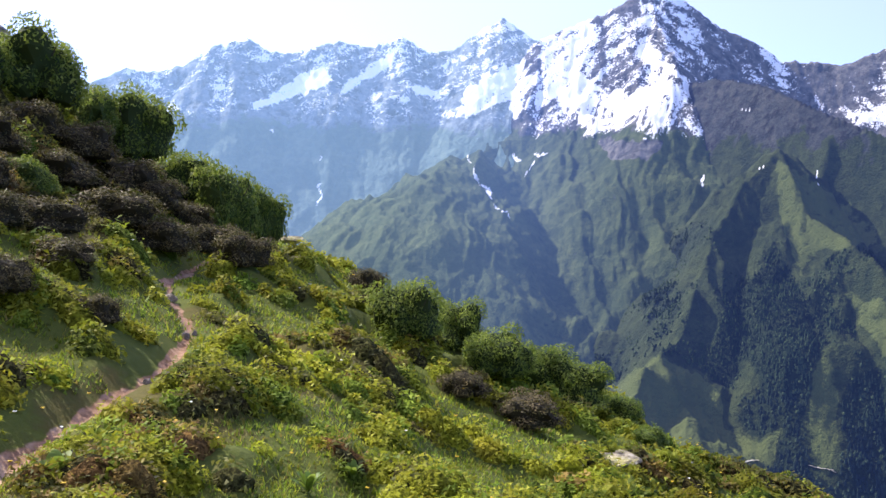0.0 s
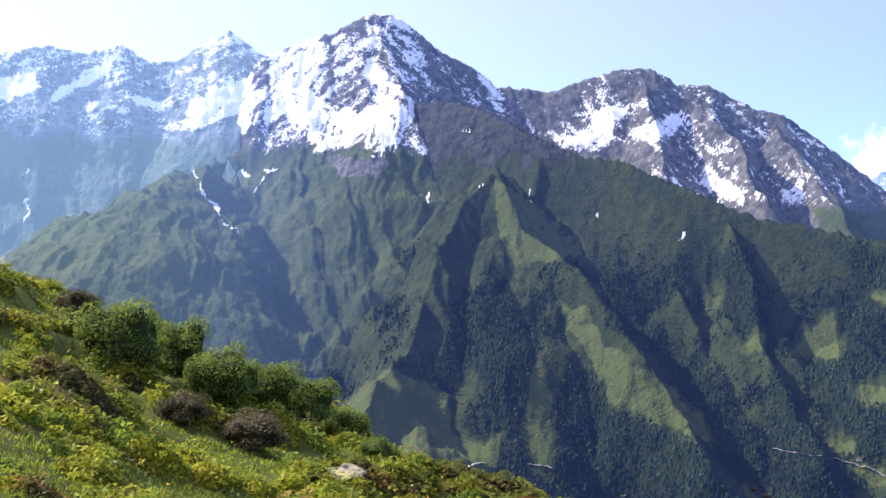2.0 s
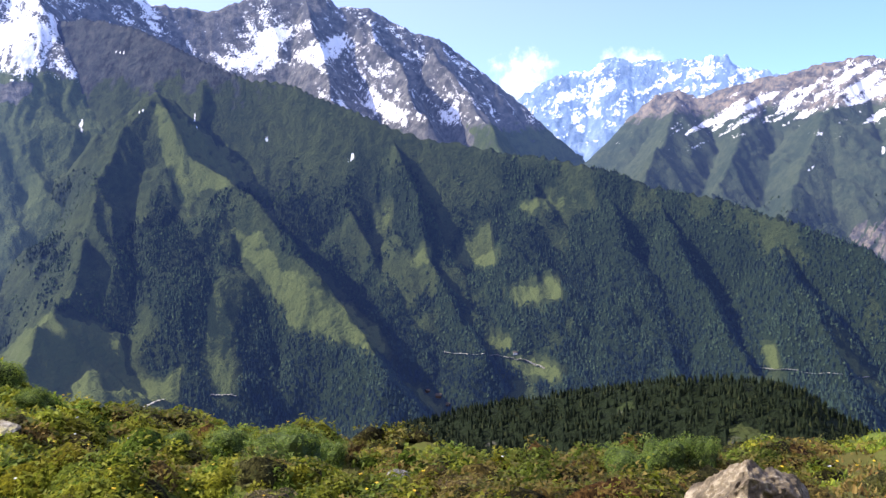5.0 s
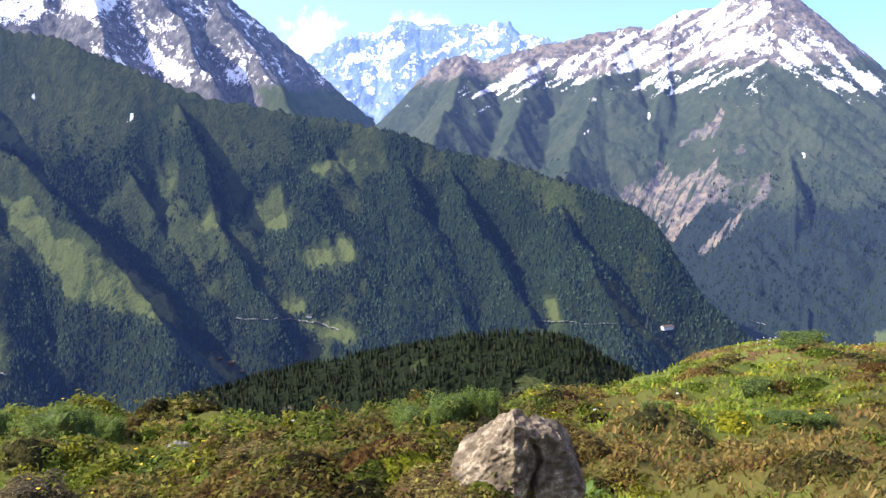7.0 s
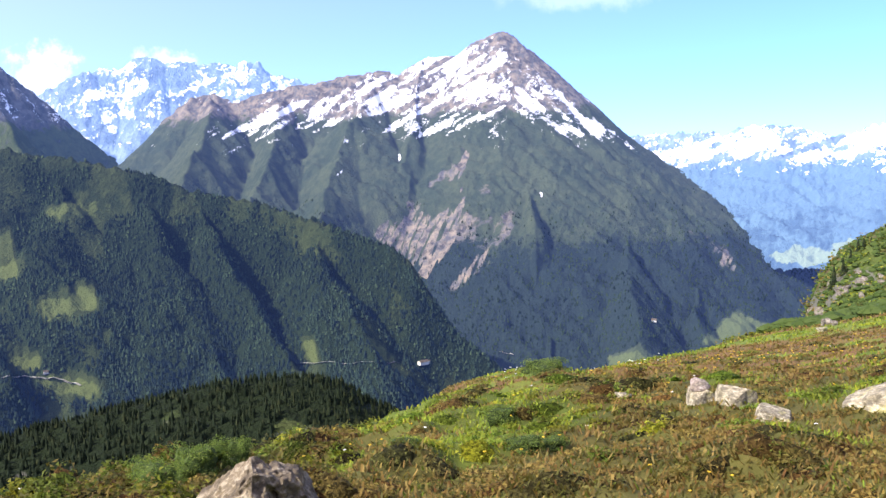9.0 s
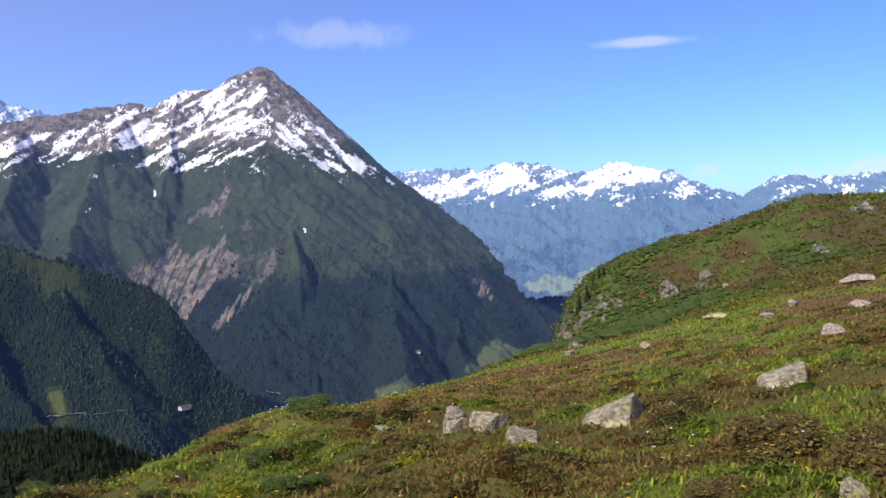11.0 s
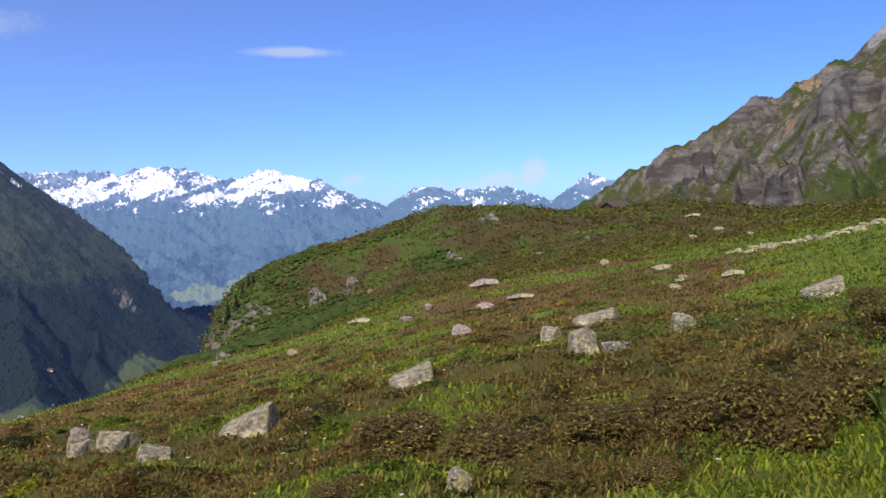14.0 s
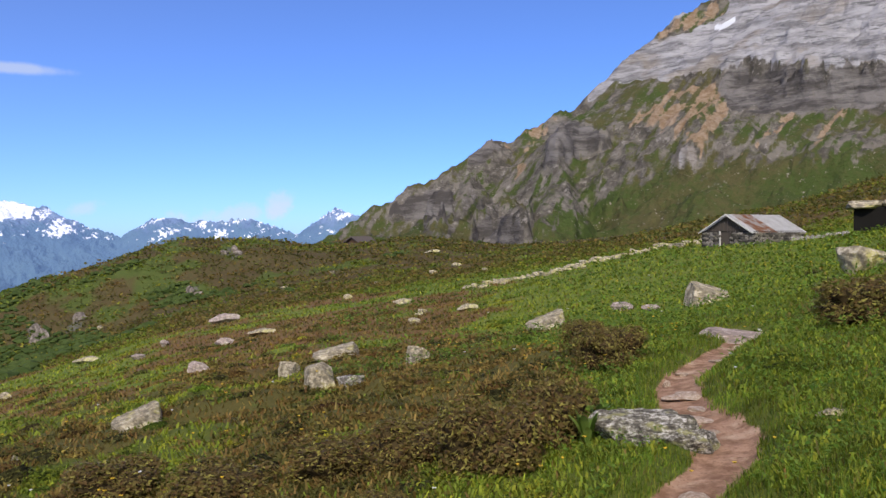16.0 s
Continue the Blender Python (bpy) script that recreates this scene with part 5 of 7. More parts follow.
# ---- near things: where a bearing and height angle meet the meadow ----
def spot_on(az, el, far=500.0):
    """The first place along a bearing at which the meadow reaches a height angle."""
    r = np.exp(np.arange(math.log(2.5), math.log(far), 0.004))
    x, y = polar(az, r)
    z = ground_z(x, y)
    e = np.degrees(np.arctan2(z - EYE, r))
    hit = np.flatnonzero(e >= el)
    k = int(hit[0]) if len(hit) else int(np.argmax(e))
    return Vector((float(x[k]), float(y[k]), float(z[k]))), float(r[k])


# ---- rocks ----
def rock_material(name, base, dark, lichen, pale, amount, k=1.0):
    m = Nodes(name, 0.92, 0.2)
    big, mid, fine = m.noise(1.6 * k, 5, 0.65), m.noise(6 * k, 6, 0.7), m.noise(30 * k, 4, 0.7)
    col = m.mix(m.step(mid, 0.36, 0.62), dark, base)
    col = m.mix(m.step(big, 0.5, 0.62, 0, amount), col, lichen)
    col = m.mix(m.step(m.math("ADD", mid, m.math("MULTIPLY", fine, 0.4)), 0.72, 0.84, 0, 0.85), col, pale)
    col = m.mix(m.step(fine, 0.6, 0.72, 0, 0.6), col, tuple(0.45 * c for c in dark))
    m.bump(m.math("ADD", mid, m.math("MULTIPLY", fine, 0.5)), 0.7, 0.06)
    return m.done(col)


mat_rock = rock_material("grey_rock_with_lichen", (0.42, 0.36, 0.24), (0.17, 0.15, 0.11), (0.46, 0.42, 0.15), (0.6, 0.55, 0.44), 0.9)
mat_pink_rock = rock_material("pinkish_gneiss", (0.42, 0.33, 0.28), (0.22, 0.18, 0.16), (0.38, 0.34, 0.24), (0.6, 0.54, 0.48), 0.4)
mat_boulder = rock_material("grey_brown_boulder_rock", (0.27, 0.215, 0.145), (0.1, 0.08, 0.058), (0.21, 0.16, 0.09), (0.44, 0.38, 0.28), 0.5)
mat_trodden = rock_material("trodden_pale_stone", (0.56, 0.44, 0.34), (0.36, 0.26, 0.19), (0.5, 0.4, 0.29), (0.68, 0.6, 0.5), 0.4)
mat_mottled = rock_material("white_and_grey_lichen_rock", (0.34, 0.31, 0.27), (0.1, 0.09, 0.08), (0.38, 0.37, 0.19), (0.78, 0.76, 0.72), 0.7, 1.3)


def rock_mesh(name, seed, size, detail=3, cuts=9, flat=0.0, deep=(0.55, 0.82)):
    """A broken block: a ball cut by planes, with worn edges and rough faces."""
    r = random.Random(seed)
    bm = bmesh.new()
    bmesh.ops.create_icosphere(bm, subdivisions=detail, radius=1.0)
    planes = []
    for _ in range(cuts):
        n = Vector((r.uniform(-1, 1), r.uniform(-1, 1), r.uniform(-0.4, 1))).normalized()
        planes.append((n, r.uniform(*deep)))
    if flat:
        planes.append((Vector((r.uniform(-0.2, 0.2), r.uniform(-0.2, 0.2), 1)).normalized(), flat))
    off = Vector((seed * 3.1, seed * 1.7, 0))
    for v in bm.verts:
        p = v.co.copy()
        for n, d in planes:
            k = p.dot(n) - d
            if k > 0:
                p -= n * k * 0.93
        p += v.co * 0.1 * noise.noise(p * 1.8 + off) + v.co * 0.05 * noise.noise(p * 5 + off)
        v.co = Vector((p.x * size[0], p.y * size[1], p.z * size[2]))
    me = bpy.data.meshes.new(name)
    bm.to_mesh(me)
    bm.free()
    return me


def block_mesh(name, facets, seed, detail=4):
    """A block with flat broken faces, each by its outward direction and distance; unit box, foot at z = 0."""
    bm = bmesh.new()
    bmesh.ops.create_icosphere(bm, subdivisions=detail, radius=1.0)
    planes = [(Vector(n).normalized(), d) for n, d in facets]
    off = Vector((seed * 2.3, seed * 1.1, 0))
    for v in bm.verts:
        p = v.co.copy()
        for _ in range(2):
            for n, d in planes:
                p -= n * max(0.0, p.dot(n) - d) * 0.98
        v.co = p + v.co * (0.05 * noise.noise(p * 2.2 + off) + 0.03 * noise.noise(p * 6 + off) + 0.014 * noise.noise(p * 15))
    low, high = [min(v.co[k] for v in bm.verts) for k in range(3)], [max(v.co[k] for v in bm.verts) for k in range(3)]
    for v in bm.verts:
        x, y, z = [(v.co[k] - low[k]) / (high[k] - low[k]) for k in range(3)]
        v.co = Vector((x - 0.5, y - 0.5, z))
    me = bpy.data.meshes.new(name)
    bm.to_mesh(me)
    bm.free()
    return me


mat_crag = rock_material("brown_grey_crag", (0.25, 0.21, 0.175), (0.1, 0.085, 0.072), (0.22, 0.2, 0.12), (0.38, 0.34, 0.3), 0.4, 0.5)
mat_trailside = rock_material("bold_lichen_rock", (0.3, 0.28, 0.22), (0.07, 0.062, 0.052), (0.4, 0.39, 0.16), (0.8, 0.77, 0.72), 0.75, 2.2)
ROCKS = {k: rock_mesh("rock", k, (0.7, 0.6, 0.72), 3, 14, 0.5 if k % 2 else 0.0, (0.38, 0.74)) for k in range(1, 8)}
FLATS = {k: rock_mesh("slab", 20 + k, (0.68, 0.55, 0.4), 4, 14, 0.45, (0.4, 0.76)) for k in range(1, 5)}


def rock(az, el, w, h, material, label, category="rock", group="", seed=1, turn=None, depth=1.0, name="rock", sink=0.18):
    """A rock on the meadow: its foot at a bearing and height angle, its width and height in degrees."""
    p, r = spot_on(az, el)
    w, h = max(0.04, 0.84 * r * radians(w)), max(0.03, 0.9 * r * radians(h))
    meshes = ROCKS if h > 0.5 * w else FLATS
    key = 1 + seed % len(meshes)
    full = 1.05 if meshes is ROCKS else 0.58
    me = meshes[key].copy()
    me.materials.clear()
    me.materials.append(material)
    ob = new(name, me)
    spin = -az + (turn if turn is not None else 0)
    ob.matrix_world = Matrix.Translation(p) @ pose(0, 0, 0, 0, 0, spin) @ Matrix.Diagonal((w / 1.05, w * depth / 1.0, h / full * 1.15, 1)) @ Matrix.Translation((0, 0.25, 0.5 * full - sink * full))
    return tagged(ob, label, category, group)


LIT = "grey rock with yellow-green lichen lying in the meadow"
for k, (a, e, w, h) in enumerate([(98.1, -7.5, 1.63, 0.51), (94, -9.2, 0.72, 0.43), (77.4, -13.6, 1.63, 0.45), (95, -12.4, 0.51, 0.36), (121.5, -4.9, 1.45, 0.58), (117.4, -4.5, 1.45, 0.51), (117.9, -5.7, 1.08, 0.51)]):
    rock(a, e, w, h, mat_rock, LIT, group="meadow rocks", seed=k, turn=(k * 37) % 50 - 25)
BLOCKS = [block_mesh("block", facets, k) for k, facets in enumerate([
    [((-0.95, -0.2, 0.1), 0.5), ((0, -1, 0.25), 0.5), ((0.5, -0.2, 0.85), 0.5), ((-0.25, 0, 0.95), 0.55), ((0.9, 0, 0.3), 0.7), ((0, 1, 0), 0.6), ((0, 0, -1), 0.4)],
    [((-0.4, -0.15, 0.9), 0.3), ((0.95, -0.2, 0.2), 0.75), ((-0.2, -0.95, 0.3), 0.45), ((0.3, -0.8, 0.4), 0.5), ((0, 1, 0), 0.5), ((0, 0, -1), 0.35)],
    [((0.3, -0.2, 0.93), 0.35), ((-0.9, -0.3, 0.3), 0.7), ((0.1, -0.95, 0.3), 0.42), ((0.95, 0, 0.2), 0.8), ((0, 1, 0), 0.55), ((0, 0, -1), 0.3)],
    [((-0.1, -0.35, 0.93), 0.4), ((-0.8, -0.5, 0.2), 0.6), ((0.7, -0.65, 0.25), 0.6), ((0.2, 0.3, 0.9), 0.45), ((0, 1, 0), 0.6), ((0, 0, -1), 0.35)]])]


def block(az, el, w, h, form, material, label, category="rock", group="", turn=0.0, depth=0.8):
    """A broken block on the meadow: its foot at a bearing and height angle, its width and height in degrees."""
    p, r = spot_on(az, el)
    me = BLOCKS[form].copy()
    me.materials.append(material)
    ob = new("rock" if category == "rock" else category, me)
    w, h = r * radians(w), r * radians(h)
    ob.matrix_world = Matrix.Translation(p) @ pose(0, 0, 0, 0, 0, turn - az) @ Matrix.Diagonal((w, w * depth, 1.25 * h, 1)) @ Matrix.Translation((0, 0.35, -0.2))
    return tagged(ob, label, category, group)


block(112.2, -9.5, 2.15, 1.55, 0, mat_rock, "large pale boulder with lichen beside a smaller one", "boulder")
for k, (a, e, w, h, form) in enumerate([(91.1, -13.6, 3.6, 1.7, 1), (101.7, -11.2, 3.1, 1.2, 1), (83.9, -13.8, 2.5, 0.95, 3), (85.8, -14.5, 2.2, 0.75, 2), (81.7, -13.9, 1.9, 1.0, 3), (126.5, -6.0, 2.7, 1.1, 1), (136.1, -4.3, 2.9, 1.2, 2), (113.0, -7.7, 3.0, 0.8, 1), (118.1, -8.1, 1.6, 1.0, 3), (110.4, -8.7, 1.4, 0.8, 3)]):
    block(a, e, w, h, form, mat_rock, LIT, group="meadow rocks", turn=(k * 23) % 30 - 15)
rock(113.9, -9.4, 2.1, 0.95, mat_mottled, "low dark-fissured rock leaning against a pale boulder", "rock", seed=3)
top, r = spot_on(81.7, -13.8)
cap = new("rock", ROCKS[4].copy())
cap.data.materials.append(mat_pink_rock)
cap.matrix_world = Matrix.Translation(top + Vector((0.1, 0, r * radians(0.95)))) @ pose(0, 0, 0, 0, 0, -70) @ Matrix.Diagonal((r * radians(1.15),) * 2 + (r * radians(0.75), 1)) @ Matrix.Translation((0, 0.15, 0.3))
tagged(cap, "small pinkish block stacked on a grey rock", "rock")
for k, (a, e, w, h) in enumerate([(104.6, -8.3, 1.63, 0.8), (106.3, -5.4, 1.99, 0.7), (106.4, -6.7, 1.63, 0.5), (102.8, -6.7, 0.9, 0.5), (101.3, -7.4, 1.27, 0.36), (131.5, -4.7, 1.99, 0.55), (133, -4.7, 1.45, 0.4)]):
    rock(a, e, w, h, mat_pink_rock, "pinkish grey flat rock showing through the heath", group="meadow rocks", seed=k + 3, turn=k * 20)
for k, (a, e, w, h) in enumerate([(108.5, -6.2, 1.81, 0.45), (113.9, -4.1, 0.65, 0.36), (118.6, -5.1, 0.9, 0.4), (89.3, -9.6, 0.9, 0.36), (119.2, -1.3, 1.01, 0.36), (120.8, -2.1, 0.9, 0.33), (119.3, -2.6, 0.8, 0.36),
                                  (112.9, -2.5, 0.58, 0.25), (117.3, -4.4, 1.27, 0.36), (118.4, -5.2, 0.8, 0.33), (122.6, -2.4, 0.6, 0.25), (115.6, -3.2, 0.5, 0.2), (109.8, -3.4, 0.5, 0.2), (99.0, -5.6, 0.6, 0.3)]):
    rock(a, e, w, h, mat_rock, "small grey rock among heath and grass", group="small meadow rocks", seed=k, turn=k * 31 % 60)
# stones beside and on the trail
tp, tr = spot_on(132.4, -12.25)
for az_off, w, h, back, seed, label in [(-0.5, 0.84, 0.2, 0.08, 71, "lichen-mottled grey and white rock beside the dirt trail"), (2.3, 0.52, 0.13, 0.02, 78, "low rock with whitish lichen at the trail's bend")]:
    me = rock_mesh("slab", seed, (1, 1, 1), 5, 9, 0.55, (0.6, 0.88))
    low, high = [min(v.co[k] for v in me.vertices) for k in range(3)], [max(v.co[k] for v in me.vertices) for k in range(3)]
    for v in me.vertices:
        x, y, z = [(v.co[k] - low[k]) / (high[k] - low[k]) for k in range(3)]
        rough = 0.06 * noise.noise(Vector((x * 5, y * 5, seed))) + 0.03 * noise.noise(Vector((x * 14, y * 14, seed)))
        v.co = Vector((x - 0.5, y - 0.5, z - 0.45 + rough * (z > 0.5)))
    me.materials.append(mat_trailside)
    ob = new("rock", me)
    px_, py_ = polar(132.2 + az_off, tr + back)
    ob.matrix_world = Matrix.Translation((float(px_), float(py_), float(ground_z(px_, py_)))) @ pose(0, 0, 0, 3, 4, -125 + 9 * az_off) @ Matrix.Diagonal((w, 0.66 * w, h * 2.0, 1)) @ Matrix.Translation((0, 0.3, 0))
    tagged(ob, label, "rock")
block(137.6, -6.6, 4.6, 0.75, 2, mat_pink_rock, "flat reddish rock slab across the trail", turn=8, depth=0.6)
rock(141.9, -10.3, 1.63, 0.72, mat_rock, "small grey stone in tall grass", "stone", seed=4)
rock(144.8, -2.3, 4.2, 1.9, mat_rock, "big pale lichen-covered boulder with a dark hollow", "boulder", seed=6)
rock(104.2, -16.9, 2.17, 1.8, mat_rock, "grey rock half hidden in low shrubs", "rock", seed=3)
for k, (a, e, w, h) in enumerate([(134.2, -9.9, 2.6, 0.5), (134.7, -15.2, 2.6, 0.6), (137.9, -6.5, 2.2, 0.4), (133.4, -9.1, 0.72, 0.5), (135, -10.9, 2.4, 0.4), (137.5, -6.9, 1.08, 0.36), (133.9, -9.6, 2.4, 0.3), (134.8, -10.4, 2.0, 0.25), (136.2, -7.7, 1.4, 0.25), (135.6, -11.6, 1.2, 0.25), (134.4, -8.5, 1.2, 0.25)]):
    rock(a, e, w, h, mat_trodden, "pale trodden stone set in the dirt trail", "stone", "trail stones", seed=k, turn=k * 40)
for k, (a, e, w, h) in enumerate([(-16.3, -3.6, 1.08, 0.51), (-15.1, -5.9, 0.72, 0.51), (-16.9, -8.3, 0.72, 0.36), (-14.6, -5.6, 0.5, 0.4)]):
    rock(a, e, w, h, mat_pink_rock, "small stone at the edge of the dirt trail", "stone", "trail stones", seed=k, turn=k * 40)
rock(10.4, -12.6, 5.4, 0.6, mat_rock, "flat grey rock slab level with the turf", "rock", seed=1)
rock(-9.7, 0.2, 2.2, 0.7, mat_rock, "dark grey rock on the crest of the slope", "rock", seed=4)
rock(-27.2, 9.6, 4.2, 4.5, mat_mottled, "dark rock outcrop on the skyline of the slope", "rock outcrop", seed=6, sink=0.3)

# the large boulder in the meadow, with a cleft
bp, br = spot_on(54.6, -20.6)
bw, bh = br * radians(9.2), br * radians(5.6)
me = block_mesh("boulder", [((-0.65, -0.12, 0.75), 0.42), ((-0.35, -0.92, 0.2), 0.55), ((0.5, -0.85, 0.15), 0.5), ((0.88, -0.1, 0.46), 0.64), ((0.42, -0.1, 0.9), 0.5), ((-0.05, 0.6, 0.8), 0.4), ((-0.86, 0.1, 0.5), 0.68), ((0, 1, 0), 0.6), ((0, 0, -1), 0.45)], 3, 6)
for v in me.vertices:
    x, y, z = v.co
    crack = math.exp(-((x - 0.14 + 0.03 * math.sin(9 * z)) / 0.022) ** 2) * float(fade(0.25, 0.0, y)) * float(fade(0.8, 0.62, z))
    y += 0.16 * crack
    seam = math.exp(-((x + 0.02 - 0.5 * (y + 0.2)) / 0.02) ** 2)
    z -= 0.05 * seam * float(fade(0.5, 0.8, z))
    q = Vector((x * 2, y * 2, z * 1.4))
    chip = 0.05 * abs(noise.noise(q * 3.1)) + 0.035 * abs(noise.noise(q * 7.3)) + 0.02 * noise.noise(q * 16)
    v.co = Vector((x * (1 - chip), y + chip * 0.9 * float(fade(0.2, -0.2, y)), z * (1 - 0.8 * chip)))
me.materials.append(mat_boulder)
boulder = new("boulder", me)
boulder.matrix_world = Matrix.Translation(bp) @ pose(0, 0, 0, 0, 0, -54.9) @ Matrix.Diagonal((bw, bw * 0.8, bh * 1.05, 1)) @ Matrix.Translation((0, 0.32, -0.1))
tagged(boulder, "large angular grey-brown boulder with a dark cleft in the meadow", "boulder")
rock(34.2, -17.6, 2.2, 1.5, mat_mottled, "pale mottled rock at the brink of the slope", "rock", seed=6)

# crags of the green knoll
r2 = random.Random(5)
for a, e, w, h, n in [(89.2, -8.9, 1.6, 0.9, 7), (90.6, -7.3, 1.8, 0.9, 8), (92, -6.6, 1.4, 0.5, 6), (95.5, -6.0, 1.2, 0.9, 7), (97.8, -5.0, 1.0, 0.3, 3), (106.6, -1.2, 0.9, 0.3, 3), (104.2, -3.6, 0.9, 0.3, 3)]:
    for k in range(n):
        rock(a + r2.uniform(-w, w) / 2, e + r2.uniform(-h, h) / 2, r2.uniform(0.4, 0.9), r2.uniform(0.3, 0.6), mat_crag, "weathered brown-grey crag on the steep green knoll", "crag", "crags of the knoll", seed=r2.randrange(20), turn=r2.uniform(-60, 60), name="crag")

# ---- dry stone walls and huts ----
WALL_AZ, WALL_EL = [121.5, 123.7, 126.0, 128.0, 130.6, 133.0, 135.1, 136.6], [-3.6, -3.2, -2.75, -2.3, -1.65, -1.1, -0.85, -0.75]
r3 = random.Random(12)
for k in range(50):
    a = 121.5 + 15.1 * k / 49 + r3.uniform(-0.15, 0.15)
    rock(a, float(np.interp(a, WALL_AZ, WALL_EL)) + r3.uniform(-0.12, 0.12), r3.uniform(0.45, 1.05), r3.uniform(0.26, 0.46), mat_rock, "pale stone of a tumbled dry stone wall", "stone", "stones of the tumbled wall", seed=r3.randrange(20), turn=r3.uniform(-40, 40), name="wall_stone")

mortar = Nodes("dark_wall_core", 0.95)
mat_stone_wall = mortar.done(mortar.mix(mortar.noise(2.5), (0.02, 0.018, 0.016), (0.06, 0.055, 0.05)))
stone = Nodes("dry_wall_stone", 0.95)
stone_tone = stone.mix(stone.step(stone.each(), 0.1, 1.0), (0.07, 0.064, 0.057), (0.34, 0.31, 0.27))
stone.bump(stone.noise(6, 5, 0.7), 0.6, 0.05)
mat_wall_stone = stone.done(stone.mix(stone.step(stone.noise(3.5, 5, 0.7), 0.42, 0.62), stone_tone, (0.1, 0.092, 0.082)))
WALL_STONES = [rock_mesh("stone", 40 + k, (0.8, 0.62, 0.8), 2, 12, 0.5, (0.42, 0.7)) for k in range(4)]
for me in WALL_STONES:
    me.materials.append(mat_wall_stone)


def stone_courses(root, start, along, length, high, out, gaps=()):
    """Courses of rough stones laid on the face of a wall."""
    r = random.Random(int(length * 10))
    z = 0.12
    while z < high:
        x = r.uniform(0, 0.2)
        while x < length:
            w = r.uniform(0.34, 0.85)
            if not any(a < x + w / 2 < b for a, b in gaps):
                ob = new("stone", r.choice(WALL_STONES))
                ob.parent = root
                p = start + along * (x + w / 2) + out * 0.04
                ob.matrix_basis = Matrix.Translation((p.x, p.y, z)) @ pose(0, 0, 0, r.uniform(-5, 5), r.uniform(-5, 5), math.degrees(math.atan2(along.y, along.x))) @ Matrix.Diagonal((w, 0.34, 0.3 * r.uniform(0.8, 1.15), 1))
            x += w
        z += 0.25


mat_boards = Nodes("weathered_boards", 0.9)
grainy = mat_boards.noise(3, 5, 0.6, (6, 6, 0.6))
mat_boards = mat_boards.done(mat_boards.mix(grainy, (0.035, 0.03, 0.027), (0.12, 0.1, 0.085)))
sheet = Nodes("galvanised_sheet_with_rust", 0.55, 0.4)
mat_sheet = sheet.done(sheet.mix(sheet.step(sheet.noise(1.2, 4), 0.3, 0.7), (0.58, 0.57, 0.56), (0.75, 0.75, 0.75)))
rusty = Nodes("rusted_sheet", 0.8, 0.3)
mat_rust = rusty.done(rusty.mix(rusty.step(rusty.noise(0.9, 5, 0.65), 0.42, 0.6), (0.3, 0.12, 0.05), (0.5, 0.46, 0.43)))
# Near-black that paints deep shade onto the shed's walls
mat_wall_shade = plaster("shed_wall_shade", (0.012, 0.011, 0.01))


